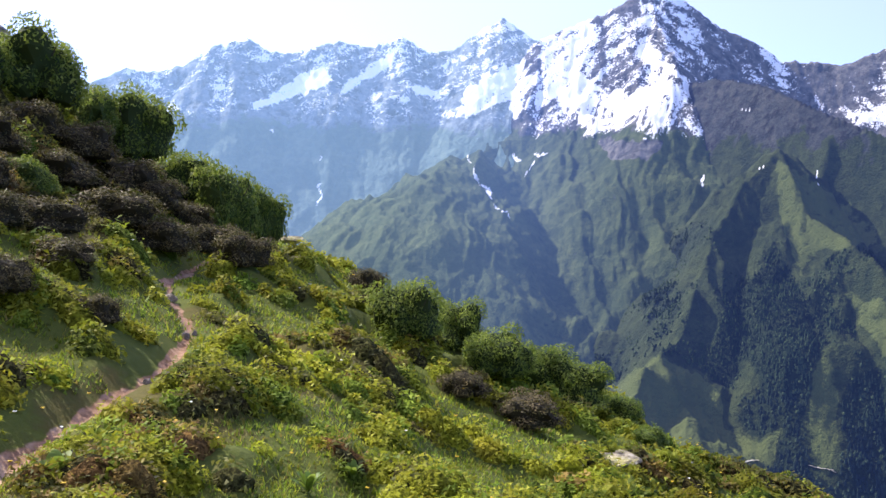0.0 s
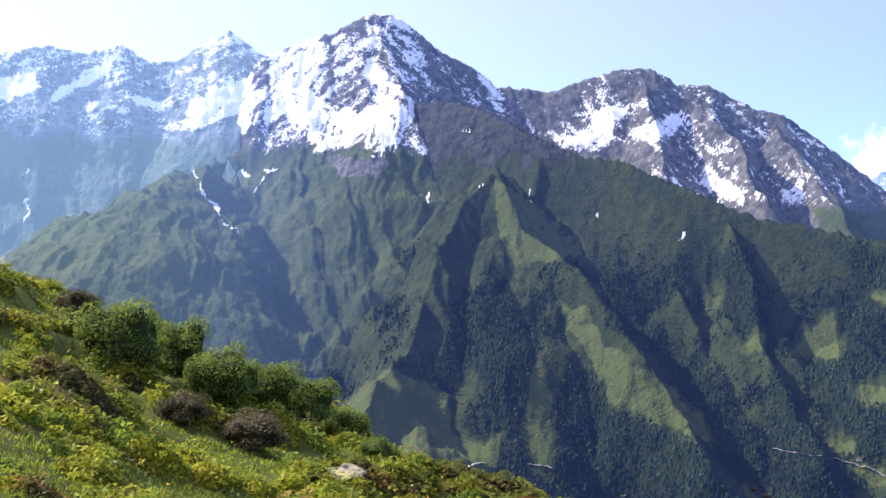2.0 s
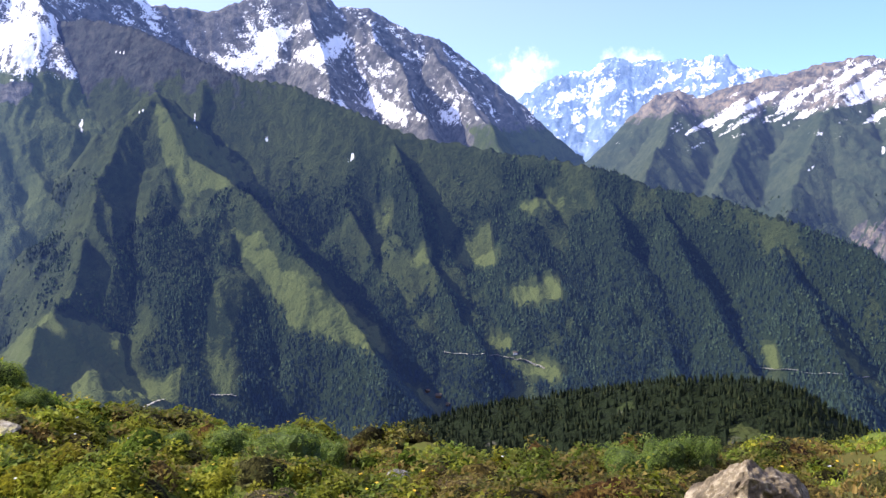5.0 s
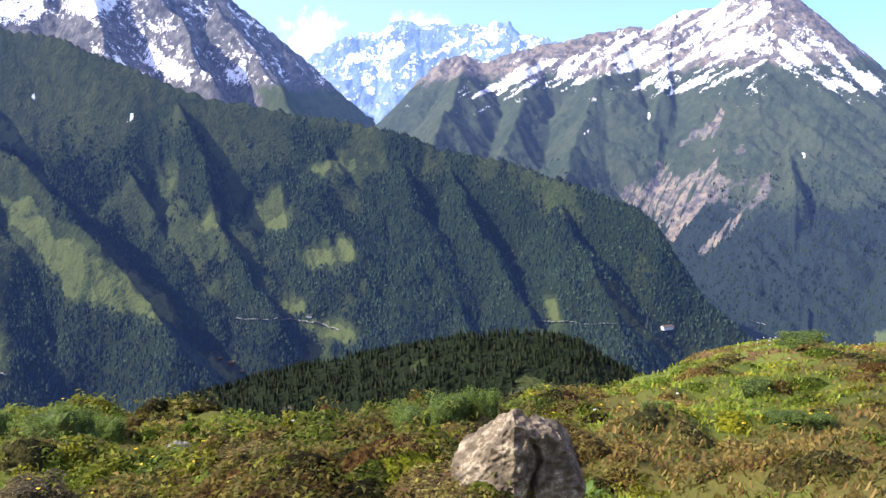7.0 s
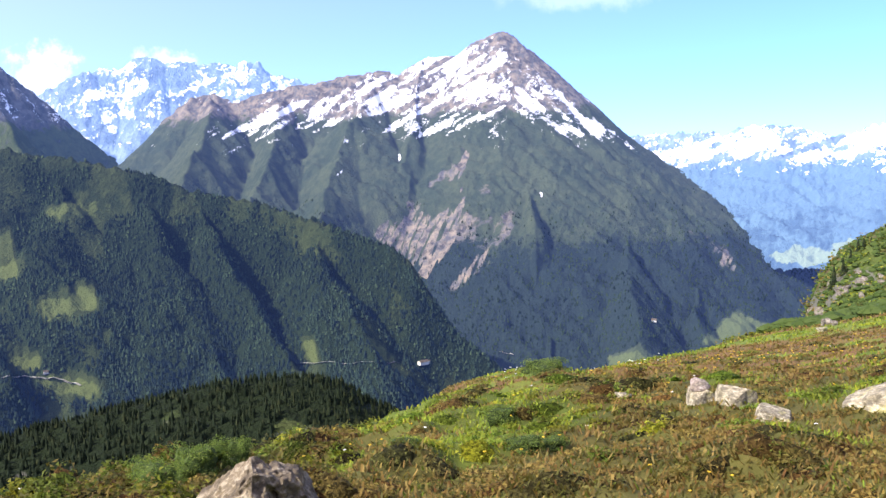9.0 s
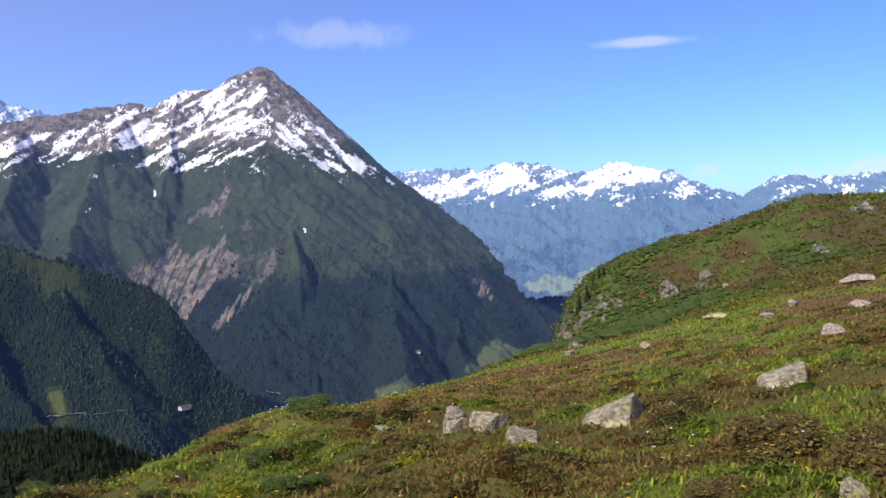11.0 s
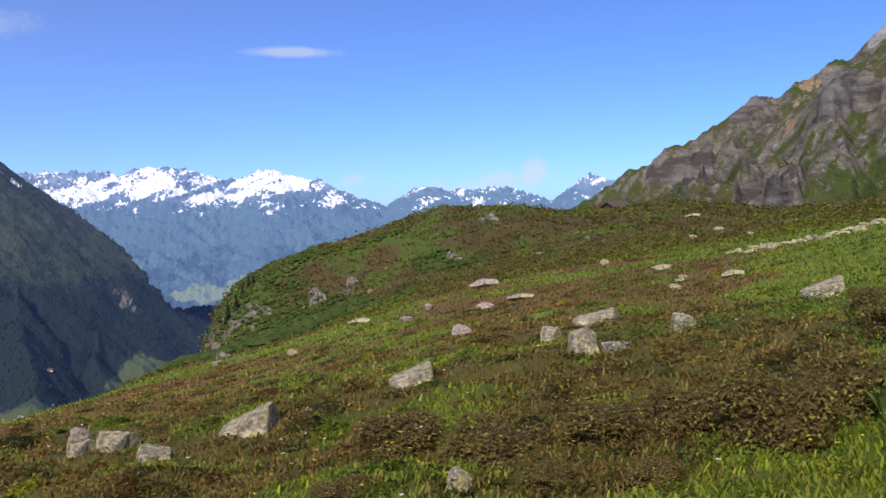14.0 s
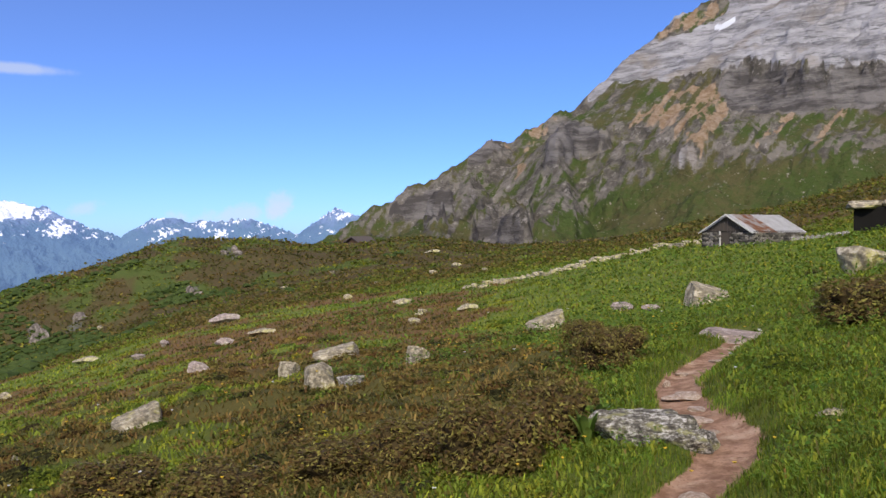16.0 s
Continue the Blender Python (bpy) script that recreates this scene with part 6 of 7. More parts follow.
def stone_hut(place, turn):
    w, d, h, peak = 5.8, 9.4, 1.6, 3.3
    root = new("stone_hut")
    root.matrix_world = Matrix.Translation(place) @ pose(0, 0, -0.25, 0, 0, turn) @ Matrix.Scale(0.92, 4)
    for side in (-1, 1):
        bm = bmesh.new()
        box(bm, side * w / 2 - 0.3, side * w / 2 + 0.3, -d / 2, d / 2, 0, h)
        part("side_wall", bm, mat_stone_wall, root, "dry stone side wall")
    for y in (-d / 2, d / 2):
        for x0, x1 in (((-w / 2 + 0.3, -0.9), (0.3, w / 2 - 0.3)) if y < 0 else ((-w / 2 + 0.3, w / 2 - 0.3),)):
            bm = bmesh.new()
            box(bm, x0, x1, y - 0.3 if y > 0 else y, y if y > 0 else y + 0.3, 0, h)
            part("gable_wall", bm, mat_stone_wall, root, "dark dry stone gable wall")
        n = 12
        for k in range(n):
            x0, x1 = -w / 2 + w * k / n + 0.02, -w / 2 + w * (k + 1) / n - 0.02
            top0, top1 = peak - (peak - h) * abs(x0) / (w / 2), peak - (peak - h) * abs(x1) / (w / 2)
            bm = bmesh.new()
            yy = y + (0.06 if y < 0 else -0.06)
            v = [bm.verts.new(q) for q in ((x0, yy, h), (x1, yy, h), (x1, yy, top1), (x0, yy, top0))]
            u = [bm.verts.new(q.co + Vector((0, 0.05, 0))) for q in v]
            bm.faces.new(v)
            bm.faces.new(u[::-1])
            for s in range(4):
                bm.faces.new((v[s], u[s], u[(s + 1) % 4], v[(s + 1) % 4]))
            part("gable_board", bm, mat_boards, root)
    bm = bmesh.new()
    box(bm, -0.9, 0.3, -d / 2 + 0.15, -d / 2 + 0.24, 0, h)
    part("door", bm, mat_boards, root, "dark weathered door")
    for x in (-0.98, 0.3):
        bm = bmesh.new()
        box(bm, x, x + 0.12, -d / 2 - 0.08, -d / 2 + 0.1, 0, h)
        part("door_post", bm, mat_white_wall if x < 0 else mat_boards, root)
    n = 9
    for side in (-1, 1):
        for k in range(n):
            bm = bmesh.new()
            y0, y1 = -d / 2 - 0.45 + (d + 0.9) * k / n, -d / 2 - 0.45 + (d + 0.9) * (k + 1) / n + 0.1
            run, low = side * (w / 2 + 0.45), h - (peak - h) * 0.45 / (w / 2)
            ridge = [bm.verts.new((0, y, peak + 0.1 + (0.02 if j % 2 else 0.0) + 0.012 * (k % 2))) for j, y in enumerate(np.linspace(y0, y1, 9))]
            eave = [bm.verts.new((run, y, low + 0.1 + (0.02 if j % 2 else 0.0) + 0.012 * (k % 2))) for j, y in enumerate(np.linspace(y0, y1, 9))]
            for j in range(8):
                bm.faces.new((ridge[j], ridge[j + 1], eave[j + 1], eave[j]))
            bmesh.ops.solidify(bm, geom=bm.faces[:], thickness=0.03)
            part("roof_sheet", bm, mat_rust if k in (1, 2, 3) else mat_sheet, root, "rust-stained metal sheet" if k in (1, 2, 3) else "")
        bm = bmesh.new()
        run, low = side * (w / 2 + 0.45), h - (peak - h) * 0.45 / (w / 2)
        a, b = Vector((0, -d / 2 - 0.47, peak + 0.12)), Vector((run, -d / 2 - 0.47, low + 0.12))
        v = [bm.verts.new(q) for q in (a, b, b - Vector((0, 0, 0.14)), a - Vector((0, 0, 0.14)))]
        u = [bm.verts.new(q.co + Vector((0, 0.05, 0))) for q in v]
        bm.faces.new(v)
        bm.faces.new(u[::-1])
        for s in range(4):
            bm.faces.new((v[s], u[s], u[(s + 1) % 4], v[(s + 1) % 4]))
        part("barge_board", bm, mat_white_wall, root, "pale barge board")
    stone_courses(root, Vector((-w / 2 - 0.2, -d / 2, 0)), Vector((1, 0, 0)), w + 0.4, h, Vector((0, -1, 0)), ((2.1, 3.5),))
    for side in (-1, 1):
        stone_courses(root, Vector((side * (w / 2 + 0.3), -d / 2, 0)), Vector((0, 1, 0)), d, h, Vector((side, 0, 0)))
    return tagged(root, "low dry stone alp hut with rust-stained metal roof", "hut")


x, y = polar(138.85, 96)
stone_hut(Vector((float(x), float(y), float(ground_z(x, y)))), -172)


def low_shed(place, turn):
    root = new("stone_shed")
    root.matrix_world = Matrix.Translation(place) @ pose(0, 0, -0.3, 0, 0, turn)
    for x0, x1, y0, y1 in ((-2.6, 2.6, -2, -1.5), (-2.6, 2.6, 1.5, 2), (-2.6, -2.1, -1.5, 1.5), (2.1, 2.6, -1.5, 1.5)):
        bm = bmesh.new()
        box(bm, x0, x1, y0, y1, 0, 1.6)
        # Shade under the roof slabs is painted: the whole wall is black.
        part("wall", bm, mat_wall_shade, root, "stone wall coloured black to stand in for deep shade")
    for k, (x0, x1, lift) in enumerate(((-3.1, -0.9, 0.0), (-0.8, 1.1, 0.06), (1.2, 3.0, -0.03))):
        slab = block_mesh("roof_slab", [((-0.05, -0.05, 1), 0.5), ((0, -1, 0.3), 0.8), ((-1, 0, 0.2), 0.8), ((1, 0, 0.2), 0.8), ((0, 1, 0.2), 0.8), ((0, 0, -1), 0.4)], 5 + k, 3)
        slab.materials.append(mat_rock)
        ob = new("roof_slab", slab)
        ob.parent = root
        ob.matrix_basis = Matrix.Translation((0.5 * (x0 + x1), 0, 1.5 + lift)) @ Matrix.Diagonal((x1 - x0 + 0.3, 5.4, 0.62, 1))
        tagged(ob, "thick grey stone roof slab")
    return tagged(root, "low dark stone shed roofed with stone slabs", "shed")


x, y = polar(146.6, 70)
low_shed(Vector((float(x), float(y), float(ground_z(x, y)))), -150)
for k in range(14):
    rock(141.0 + 0.24 * k, -0.62 + 0.03 * k, 0.42, 0.3, mat_mottled, "dark stone of a low dry stone wall beside the hut", "stone", "stones of the low wall", seed=k, turn=k * 33, name="wall_stone")
far_place, _ = spot_on(114.6, -0.62, 420)
far_hut = chalet(far_place, -160, (5, 7, 1.7, 3.0), mat_wood_wall, "distant alp hut with dark roof and reddish-brown boards")


# ---- shrubs and trees ----
def leaf_cloud(n, seed, lumps, leaf, up=0.35):
    """Small leaves on the outside of overlapping lumps; unit half width, foot at z = 0."""
    r = np.random.default_rng(seed)
    lump = np.array(lumps)
    which = r.choice(len(lump), n, p=lump[:, 3] ** 2 / (lump[:, 3] ** 2).sum())
    d = r.normal(size=(n, 3))
    d[:, 2] = np.abs(d[:, 2]) * 1.1 - 0.35
    d /= np.linalg.norm(d, axis=1)[:, None]
    rad = lump[which, 3] * (0.62 + 0.42 * r.random(n) ** 0.6)
    c = lump[which, :3] + d * rad[:, None]
    c[:, 2] = np.maximum(c[:, 2], 0.02)
    nrm = d * 0.8 + r.normal(size=(n, 3)) * 0.55 + [0, 0, up]
    nrm /= np.linalg.norm(nrm, axis=1)[:, None]
    t = np.cross(nrm, r.normal(size=(n, 3)))
    t /= np.linalg.norm(t, axis=1)[:, None]
    b = np.cross(nrm, t)
    s = leaf * r.uniform(0.6, 1.3, n)[:, None]
    co = np.stack([c - t * s, c + t * s + b * s * 0.35, c + b * s * 1.1], 1).reshape(-1, 3)
    return co, np.arange(3 * n).reshape(n, 3)


def shrub_lumps(seed, n, spread=0.6):
    r = random.Random(seed)
    out = [(0, 0, 0.5, 0.55)] + [(0.55 * math.cos(k * 1.26), 0.55 * math.sin(k * 1.26), 0.16, 0.36) for k in range(5)]
    for k in range(n):
        a = 2 * math.pi * k / n + r.uniform(-0.4, 0.4)
        d = spread * r.uniform(0.5, 1.0)
        out.append((d * math.cos(a), d * math.sin(a), r.uniform(0.25, 0.85), r.uniform(0.25, 0.42)))
    return out


def stem_form():
    """One thin bent stem of unit height, leaning along x."""
    bm = bmesh.new()
    rings = []
    for x, z, w in ((0.05, -0.1, 0.03), (0.22, 0.45, 0.02), (0.5, 0.85, 0.006)):
        rings.append([bm.verts.new((x + w * math.cos(q), w * math.sin(q), z)) for q in (0, 1.57, 3.14, 4.71)])
    for u, v in zip(rings, rings[1:]):
        for q in range(4):
            bm.faces.new((u[q], u[(q + 1) % 4], v[(q + 1) % 4], v[q]))
    me = bpy.data.meshes.new("stem")
    bm.to_mesh(me)
    bm.free()
    return me


mat_bark = plaster("shrub_bark", (0.11, 0.085, 0.065))
mat_alder = foliage_material("alder_leaves", (0.08, 0.13, 0.027), (0.17, 0.23, 0.046), (0.28, 0.33, 0.085), 0.55, clear=0.48)
mat_alder_light = foliage_material("sunlit_shrub_leaves", (0.07, 0.12, 0.024), (0.15, 0.21, 0.04), (0.24, 0.28, 0.065), 0.5, clear=0.38)
mat_rhodo = foliage_material("rhododendron_leaves", (0.12, 0.065, 0.028), (0.17, 0.15, 0.042), (0.34, 0.31, 0.07), 0.5, clear=0.28)
# Dark heather for the left slope, darkened further in colour because it is backlit
mat_heather = foliage_material("backlit_dark_heather_leaves", (0.06, 0.048, 0.026), (0.14, 0.105, 0.046), (0.24, 0.19, 0.085), 0.6, clear=0.1)
# Core colours: the shade inside each kind of bush, painted dark
mat_core = {"alder": plaster("alder_core_shade", (0.045, 0.066, 0.018)), "light": plaster("shrub_core_shade", (0.07, 0.1, 0.024)), "rhodo": plaster("rhododendron_core_shade", (0.07, 0.05, 0.02)), "heather": plaster("heather_core_shade", (0.045, 0.038, 0.02))}
SHRUBS = {}
STEM = stem_form()
STEM.materials.append(mat_bark)


def shrub(az, el, w, h, kind, label, seed, leaves=7500, name="shrub", category="bush", group="", push=0.0):
    p, r = spot_on(az, el)
    mat = {"alder": mat_alder, "light": mat_alder_light, "rhodo": mat_rhodo, "heather": mat_heather}[kind]
    half, tall = 1.2 * r * radians(w) / 2, r * radians(h)
    key = (kind, seed % 3, leaves)
    if key not in SHRUBS:
        co, fa = leaf_cloud(leaves, seed, shrub_lumps(seed, 9 if kind != "rhodo" else 12, 0.68), 0.036 if kind != "rhodo" else 0.046)
        foliage = mesh_from("foliage", co, fa, False)
        foliage.materials.append(mat)
        SHRUBS[key] = foliage
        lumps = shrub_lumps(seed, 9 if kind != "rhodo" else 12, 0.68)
        # One dark body per bush stands in for shade among its leaves.
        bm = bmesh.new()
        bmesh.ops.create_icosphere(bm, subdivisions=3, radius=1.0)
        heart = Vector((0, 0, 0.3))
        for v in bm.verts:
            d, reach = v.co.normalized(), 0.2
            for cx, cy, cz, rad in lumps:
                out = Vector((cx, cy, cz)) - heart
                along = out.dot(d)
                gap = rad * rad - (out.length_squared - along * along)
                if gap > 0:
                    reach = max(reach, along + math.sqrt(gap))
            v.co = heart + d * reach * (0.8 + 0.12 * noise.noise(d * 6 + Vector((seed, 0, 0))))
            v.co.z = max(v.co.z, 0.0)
        dark_core = bpy.data.meshes.new("core")
        bm.to_mesh(dark_core)
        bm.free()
        dark_core.materials.append(mat_core[kind])
        SHRUBS[key + ("dark_core",)] = dark_core
    foliage = SHRUBS[key]
    root = new(name)
    ux, uy = polar(az, 1.0)
    p = p + Vector((float(ux), float(uy), 0)) * half * push
    p.z = float(ground_z(p.x, p.y)) - 0.04
    root.matrix_world = Matrix.Translation(p) @ pose(0, 0, 0, 0, 0, (seed * 67) % 360) @ Matrix.Diagonal((half, half, tall / 1.05, 1))
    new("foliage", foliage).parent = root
    new("core", SHRUBS[key + ("dark_core",)]).parent = root
    for k in range(5):
        ob = new("stem", STEM)
        ob.parent = root
        ob.matrix_basis = pose(0, 0, 0, 0, 0, 72 * k + 20 * math.sin(seed + k)) @ Matrix.Diagonal((1 + 0.4 * math.sin(k * 2.1), 1, 0.9, 1))
    return tagged(root, label, category, group)


for k, (a, e, w, h, kind) in enumerate([(-13.4, 0.3, 4.2, 4.4, "light"), (-11.3, 0.2, 3.2, 3.4, "light"), (-18.8, 4.4, 4.7, 4.2, "alder"), (-24.3, 7.4, 6.1, 4.2, "alder"), (-21.2, 6.0, 3.2, 3.2, "light"), (-15.9, 2.4, 3.4, 2.8, "alder"),
                                        (-24.2, 2.4, 3.2, 2.0, "light"), (-27.5, 8.2, 4, 3.5, "alder"),
                                        (-1.9, -5.4, 4.6, 3.4, "alder"), (1.2, -6.2, 3.6, 3.0, "alder"), (3.6, -7.6, 4.6, 3.0, "alder"), (6.2, -8.5, 4.2, 2.9, "alder"), (8.6, -9.2, 4.0, 2.6, "alder"), (11.1, -9.9, 3.25, 1.6, "alder"), (13.0, -11.2, 2.2, 1.0, "light")]):
    shrub(a, e, w, h, kind, "leafy green alder shrub on the steep grassy slope", k + 1, group="alder shrubs")
for k, (a, e, w, h) in enumerate([(24, -15.0, 3.0, 1.2), (27.7, -16.0, 4.5, 1.7), (30.2, -16.2, 2.6, 1.2), (48.3, -17.2, 3.2, 1.4), (50.6, -17.0, 3.2, 1.5), (52.9, -16.6, 2.4, 1.4), (21.0, -14.3, 1.8, 0.8)]):
    shrub(a, e, w, 1.5 * h, "light", "bright green leafy shrub at the brink of the slope", k + 2, 4500, group="brink shrubs")
for k, (a, e, w, h) in enumerate([(69.8, -15.0, 2.2, 1.3), (71.0, -16.2, 2.6, 1.0), (72.6, -16.2, 2.2, 0.9), (72.5, -12.2, 3.2, 0.8), (63.6, -15.6, 2.0, 0.5)]):
    shrub(a, e, w, h, "alder", "low green juniper-like bush on the meadow slope", k + 3, 4500, group="meadow bushes")
shrub(51.9, -22.8, 6.2, 3.6, "rhodo", "brown-green rhododendron bush at the foot of the boulder", 2, 6500, group="rhododendron bushes", name="rhododendron")
for k, (a, e, w, h) in enumerate([(-25.1, -3.1, 3.98, 2.17), (-12.2, -1.4, 3.61, 2.17), (-4.7, -2.8, 2.53, 1.45), (5.3, -10.4, 5.06, 1.9), (1.6, -8.9, 3.25, 1.6), (-19.9, 0.7, 5.42, 2.17), (-22.5, 2.9, 4.34, 2.0), (-17, -0.6, 4.34, 2.0), (-20.1, -4.7, 2.89, 1.6), (-26, 0.5, 4, 2), (-15.5, 0.8, 3, 1.6), (-23.5, 0.2, 5, 2), (-26.5, 4.6, 4.5, 2.2), (-24.5, 5.6, 4, 2), (-21.5, 4.6, 4, 2), (-19.2, 2.6, 4.5, 2.2), (-22, -1.4, 3.5, 1.5), (-17.5, 1.8, 3.6, 1.8), (-14.2, -0.6, 3.6, 1.7), (-26.8, 2.6, 4, 2),
                                  (37.7, -18.1, 3.98, 1.3), (26.3, -18.4, 4.5, 1.6), (50.5, -20.5, 7.0, 2.4), (122.6, -13.6, 6.4, 3.8), (126.0, -12.3, 5.6, 4.0), (118.4, -13.4, 5.6, 2.6), (130.1, -8.0, 4.3, 2.3), (144.6, -5, 6.0, 2.6), (147.0, -4.2, 4.5, 2.4), (113.5, -14.2, 6, 2.4), (106.5, -15.5, 6.5, 2.6), (100.8, -14.6, 6.0, 2.2), (109.8, -16.6, 3.5, 1.5), (116.0, -16.2, 3.6, 1.6), (97.0, -17.0, 4.0, 1.2), (128.6, -6.9, 3.0, 1.6)]):
    shrub(a, e, w, h, "heather" if a < 30 else "rhodo", "low dark brown-green rhododendron bush in the heath", k + 1, 6500 if a < 90 else 7500, group="rhododendron bushes", name="rhododendron")


def spruce(place, height, seed, label):
    root = new("spruce")
    root.matrix_world = Matrix.Translation(place) @ pose(0, 0, 0, 0, 0, seed * 50) @ Matrix.Diagonal((height, height, height, 1))
    bm = bmesh.new()
    bmesh.ops.create_cone(bm, cap_ends=True, segments=6, radius1=0.022, radius2=0.006, depth=0.5, matrix=Matrix.Translation((0, 0, 0.2)))
    part("trunk", bm, mat_bark, root)
    v, f = spruce_form(9, 9)
    me = mesh_from("crown", v, f, False)
    me.materials.append(mat_spruce)
    ob = new("crown", me)
    ob.parent = root
    return tagged(root, label, "tree", "spruces on the knoll")


for k, (a, e, h) in enumerate([(90.0, -6.9, 1.25), (90.5, -6.3, 1.1), (90.9, -5.6, 0.95), (91.3, -5.0, 0.9), (91.6, -4.7, 0.7), (89.8, -7.4, 0.8), (92.0, -4.6, 0.6)]):
    p, r = spot_on(a, e)
    spruce(p - Vector((0, 0, 0.2)), r * radians(h), k, "small dark spruce on the edge of the green knoll")

# alder scrub on the knoll and the far meadow
n = 30000
az, r = rng.uniform(86, 150, n), np.exp(rng.uniform(math.log(90), math.log(400), n))
x, y = polar(az, r)
m = layers(x / 30, y / 30, 3, 111) - 0.25 * fade(170, 110, r) + 0.35 * fade(100, 92, az) - 0.16 * fade(112, 120, az)
keep = m > 0.2 + 0.1 * fade(100, 106, az)
x, y, r = x[keep], y[keep], r[keep]
p = np.stack([x, y, ground_z(x, y) - 0.15], -1)
co, fa = scatter(vb, fb, p, rng.uniform(1.0, 2.4, len(p)), rng.uniform(0, 6.28, len(p)), rng.uniform(0.35, 0.6, len(p)))
mat_scrub = foliage_material("alder_scrub", (0.04, 0.064, 0.014), (0.06, 0.086, 0.02))
stuff("alder_scrub", co, fa, mat_scrub, "dark green alder scrub on the knoll", "scrub")


# ---- the meadow's plants ----
def plant_material(name, rough=0.6, clear=0.35):
    m = Nodes(name, rough, 0.1)
    n = m.tree.nodes.new("ShaderNodeAttribute")
    n.attribute_name = "tone"
    pick = m.island()
    col = m.mix(pick, m.mix(0.42, n.outputs["Color"], (0.0, 0.0, 0.0)), m.mix(0.2, n.outputs["Color"], (0.42, 0.42, 0.1)))
    leaf = m.tree.nodes.new("ShaderNodeBsdfTranslucent")
    blend = m.tree.nodes.new("ShaderNodeMixShader")
    blend.inputs[0].default_value = clear
    m.tree.links.new(m.mix(0.25, col, (0.45, 0.5, 0.05)), leaf.inputs["Color"])
    m.tree.links.new(m.shader.outputs[0], blend.inputs[1])
    m.tree.links.new(leaf.outputs[0], blend.inputs[2])
    m.tree.links.new(blend.outputs[0], m.tree.nodes["Material Output"].inputs["Surface"])
    return m.done(col)


mat_plants = plant_material("meadow_leaves", clear=0.34)
mat_blades = plant_material("grass_blades", 0.5, 0.4)


def strewn(n, a0, a1, r0, r1):
    az, r = rng.uniform(a0, a1, n), np.exp(rng.uniform(math.log(r0), math.log(r1), n))
    x, y = polar(az, r)
    return az, r, x, y


def tone_layer(me, tones):
    layer = me.color_attributes.new("tone", "FLOAT_COLOR", "POINT")
    rgba = np.ones((len(tones), 4), np.float32)
    rgba[:, :3] = tones
    layer.data.foreach_set("color", rgba.ravel())


def pick_tones(choices, weights, n):
    """One of several plant colours for each plant, slightly varied."""
    w = np.asarray(weights, float)
    w = np.cumsum(w / w.sum(1, keepdims=True), axis=1)
    k = (rng.random(n)[:, None] > w).sum(1).clip(0, len(choices) - 1)
    return np.array(choices)[k] * rng.uniform(0.75, 1.25, (n, 1)) * rng.uniform(0.92, 1.08, (n, 3))


# low leafy clumps: bilberry, alpenrose, heath
CLUMP = [(0.29, 0.3, 0.022), (0.15, 0.22, 0.024), (0.085, 0.08, 0.026), (0.2, 0.115, 0.036), (0.26, 0.18, 0.05)]


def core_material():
    """The leafy inside of a shrub, with shade put into its colour: its own tone, broken up with near-black at the size
    of leaves.
    """
    m = Nodes("clump_core_shade", 0.9, 0.05)
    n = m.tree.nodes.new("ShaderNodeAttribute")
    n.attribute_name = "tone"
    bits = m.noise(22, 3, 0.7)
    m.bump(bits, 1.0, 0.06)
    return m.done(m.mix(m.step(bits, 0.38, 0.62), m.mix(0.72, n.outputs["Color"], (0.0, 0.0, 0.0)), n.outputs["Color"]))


mat_clump_core = core_material()


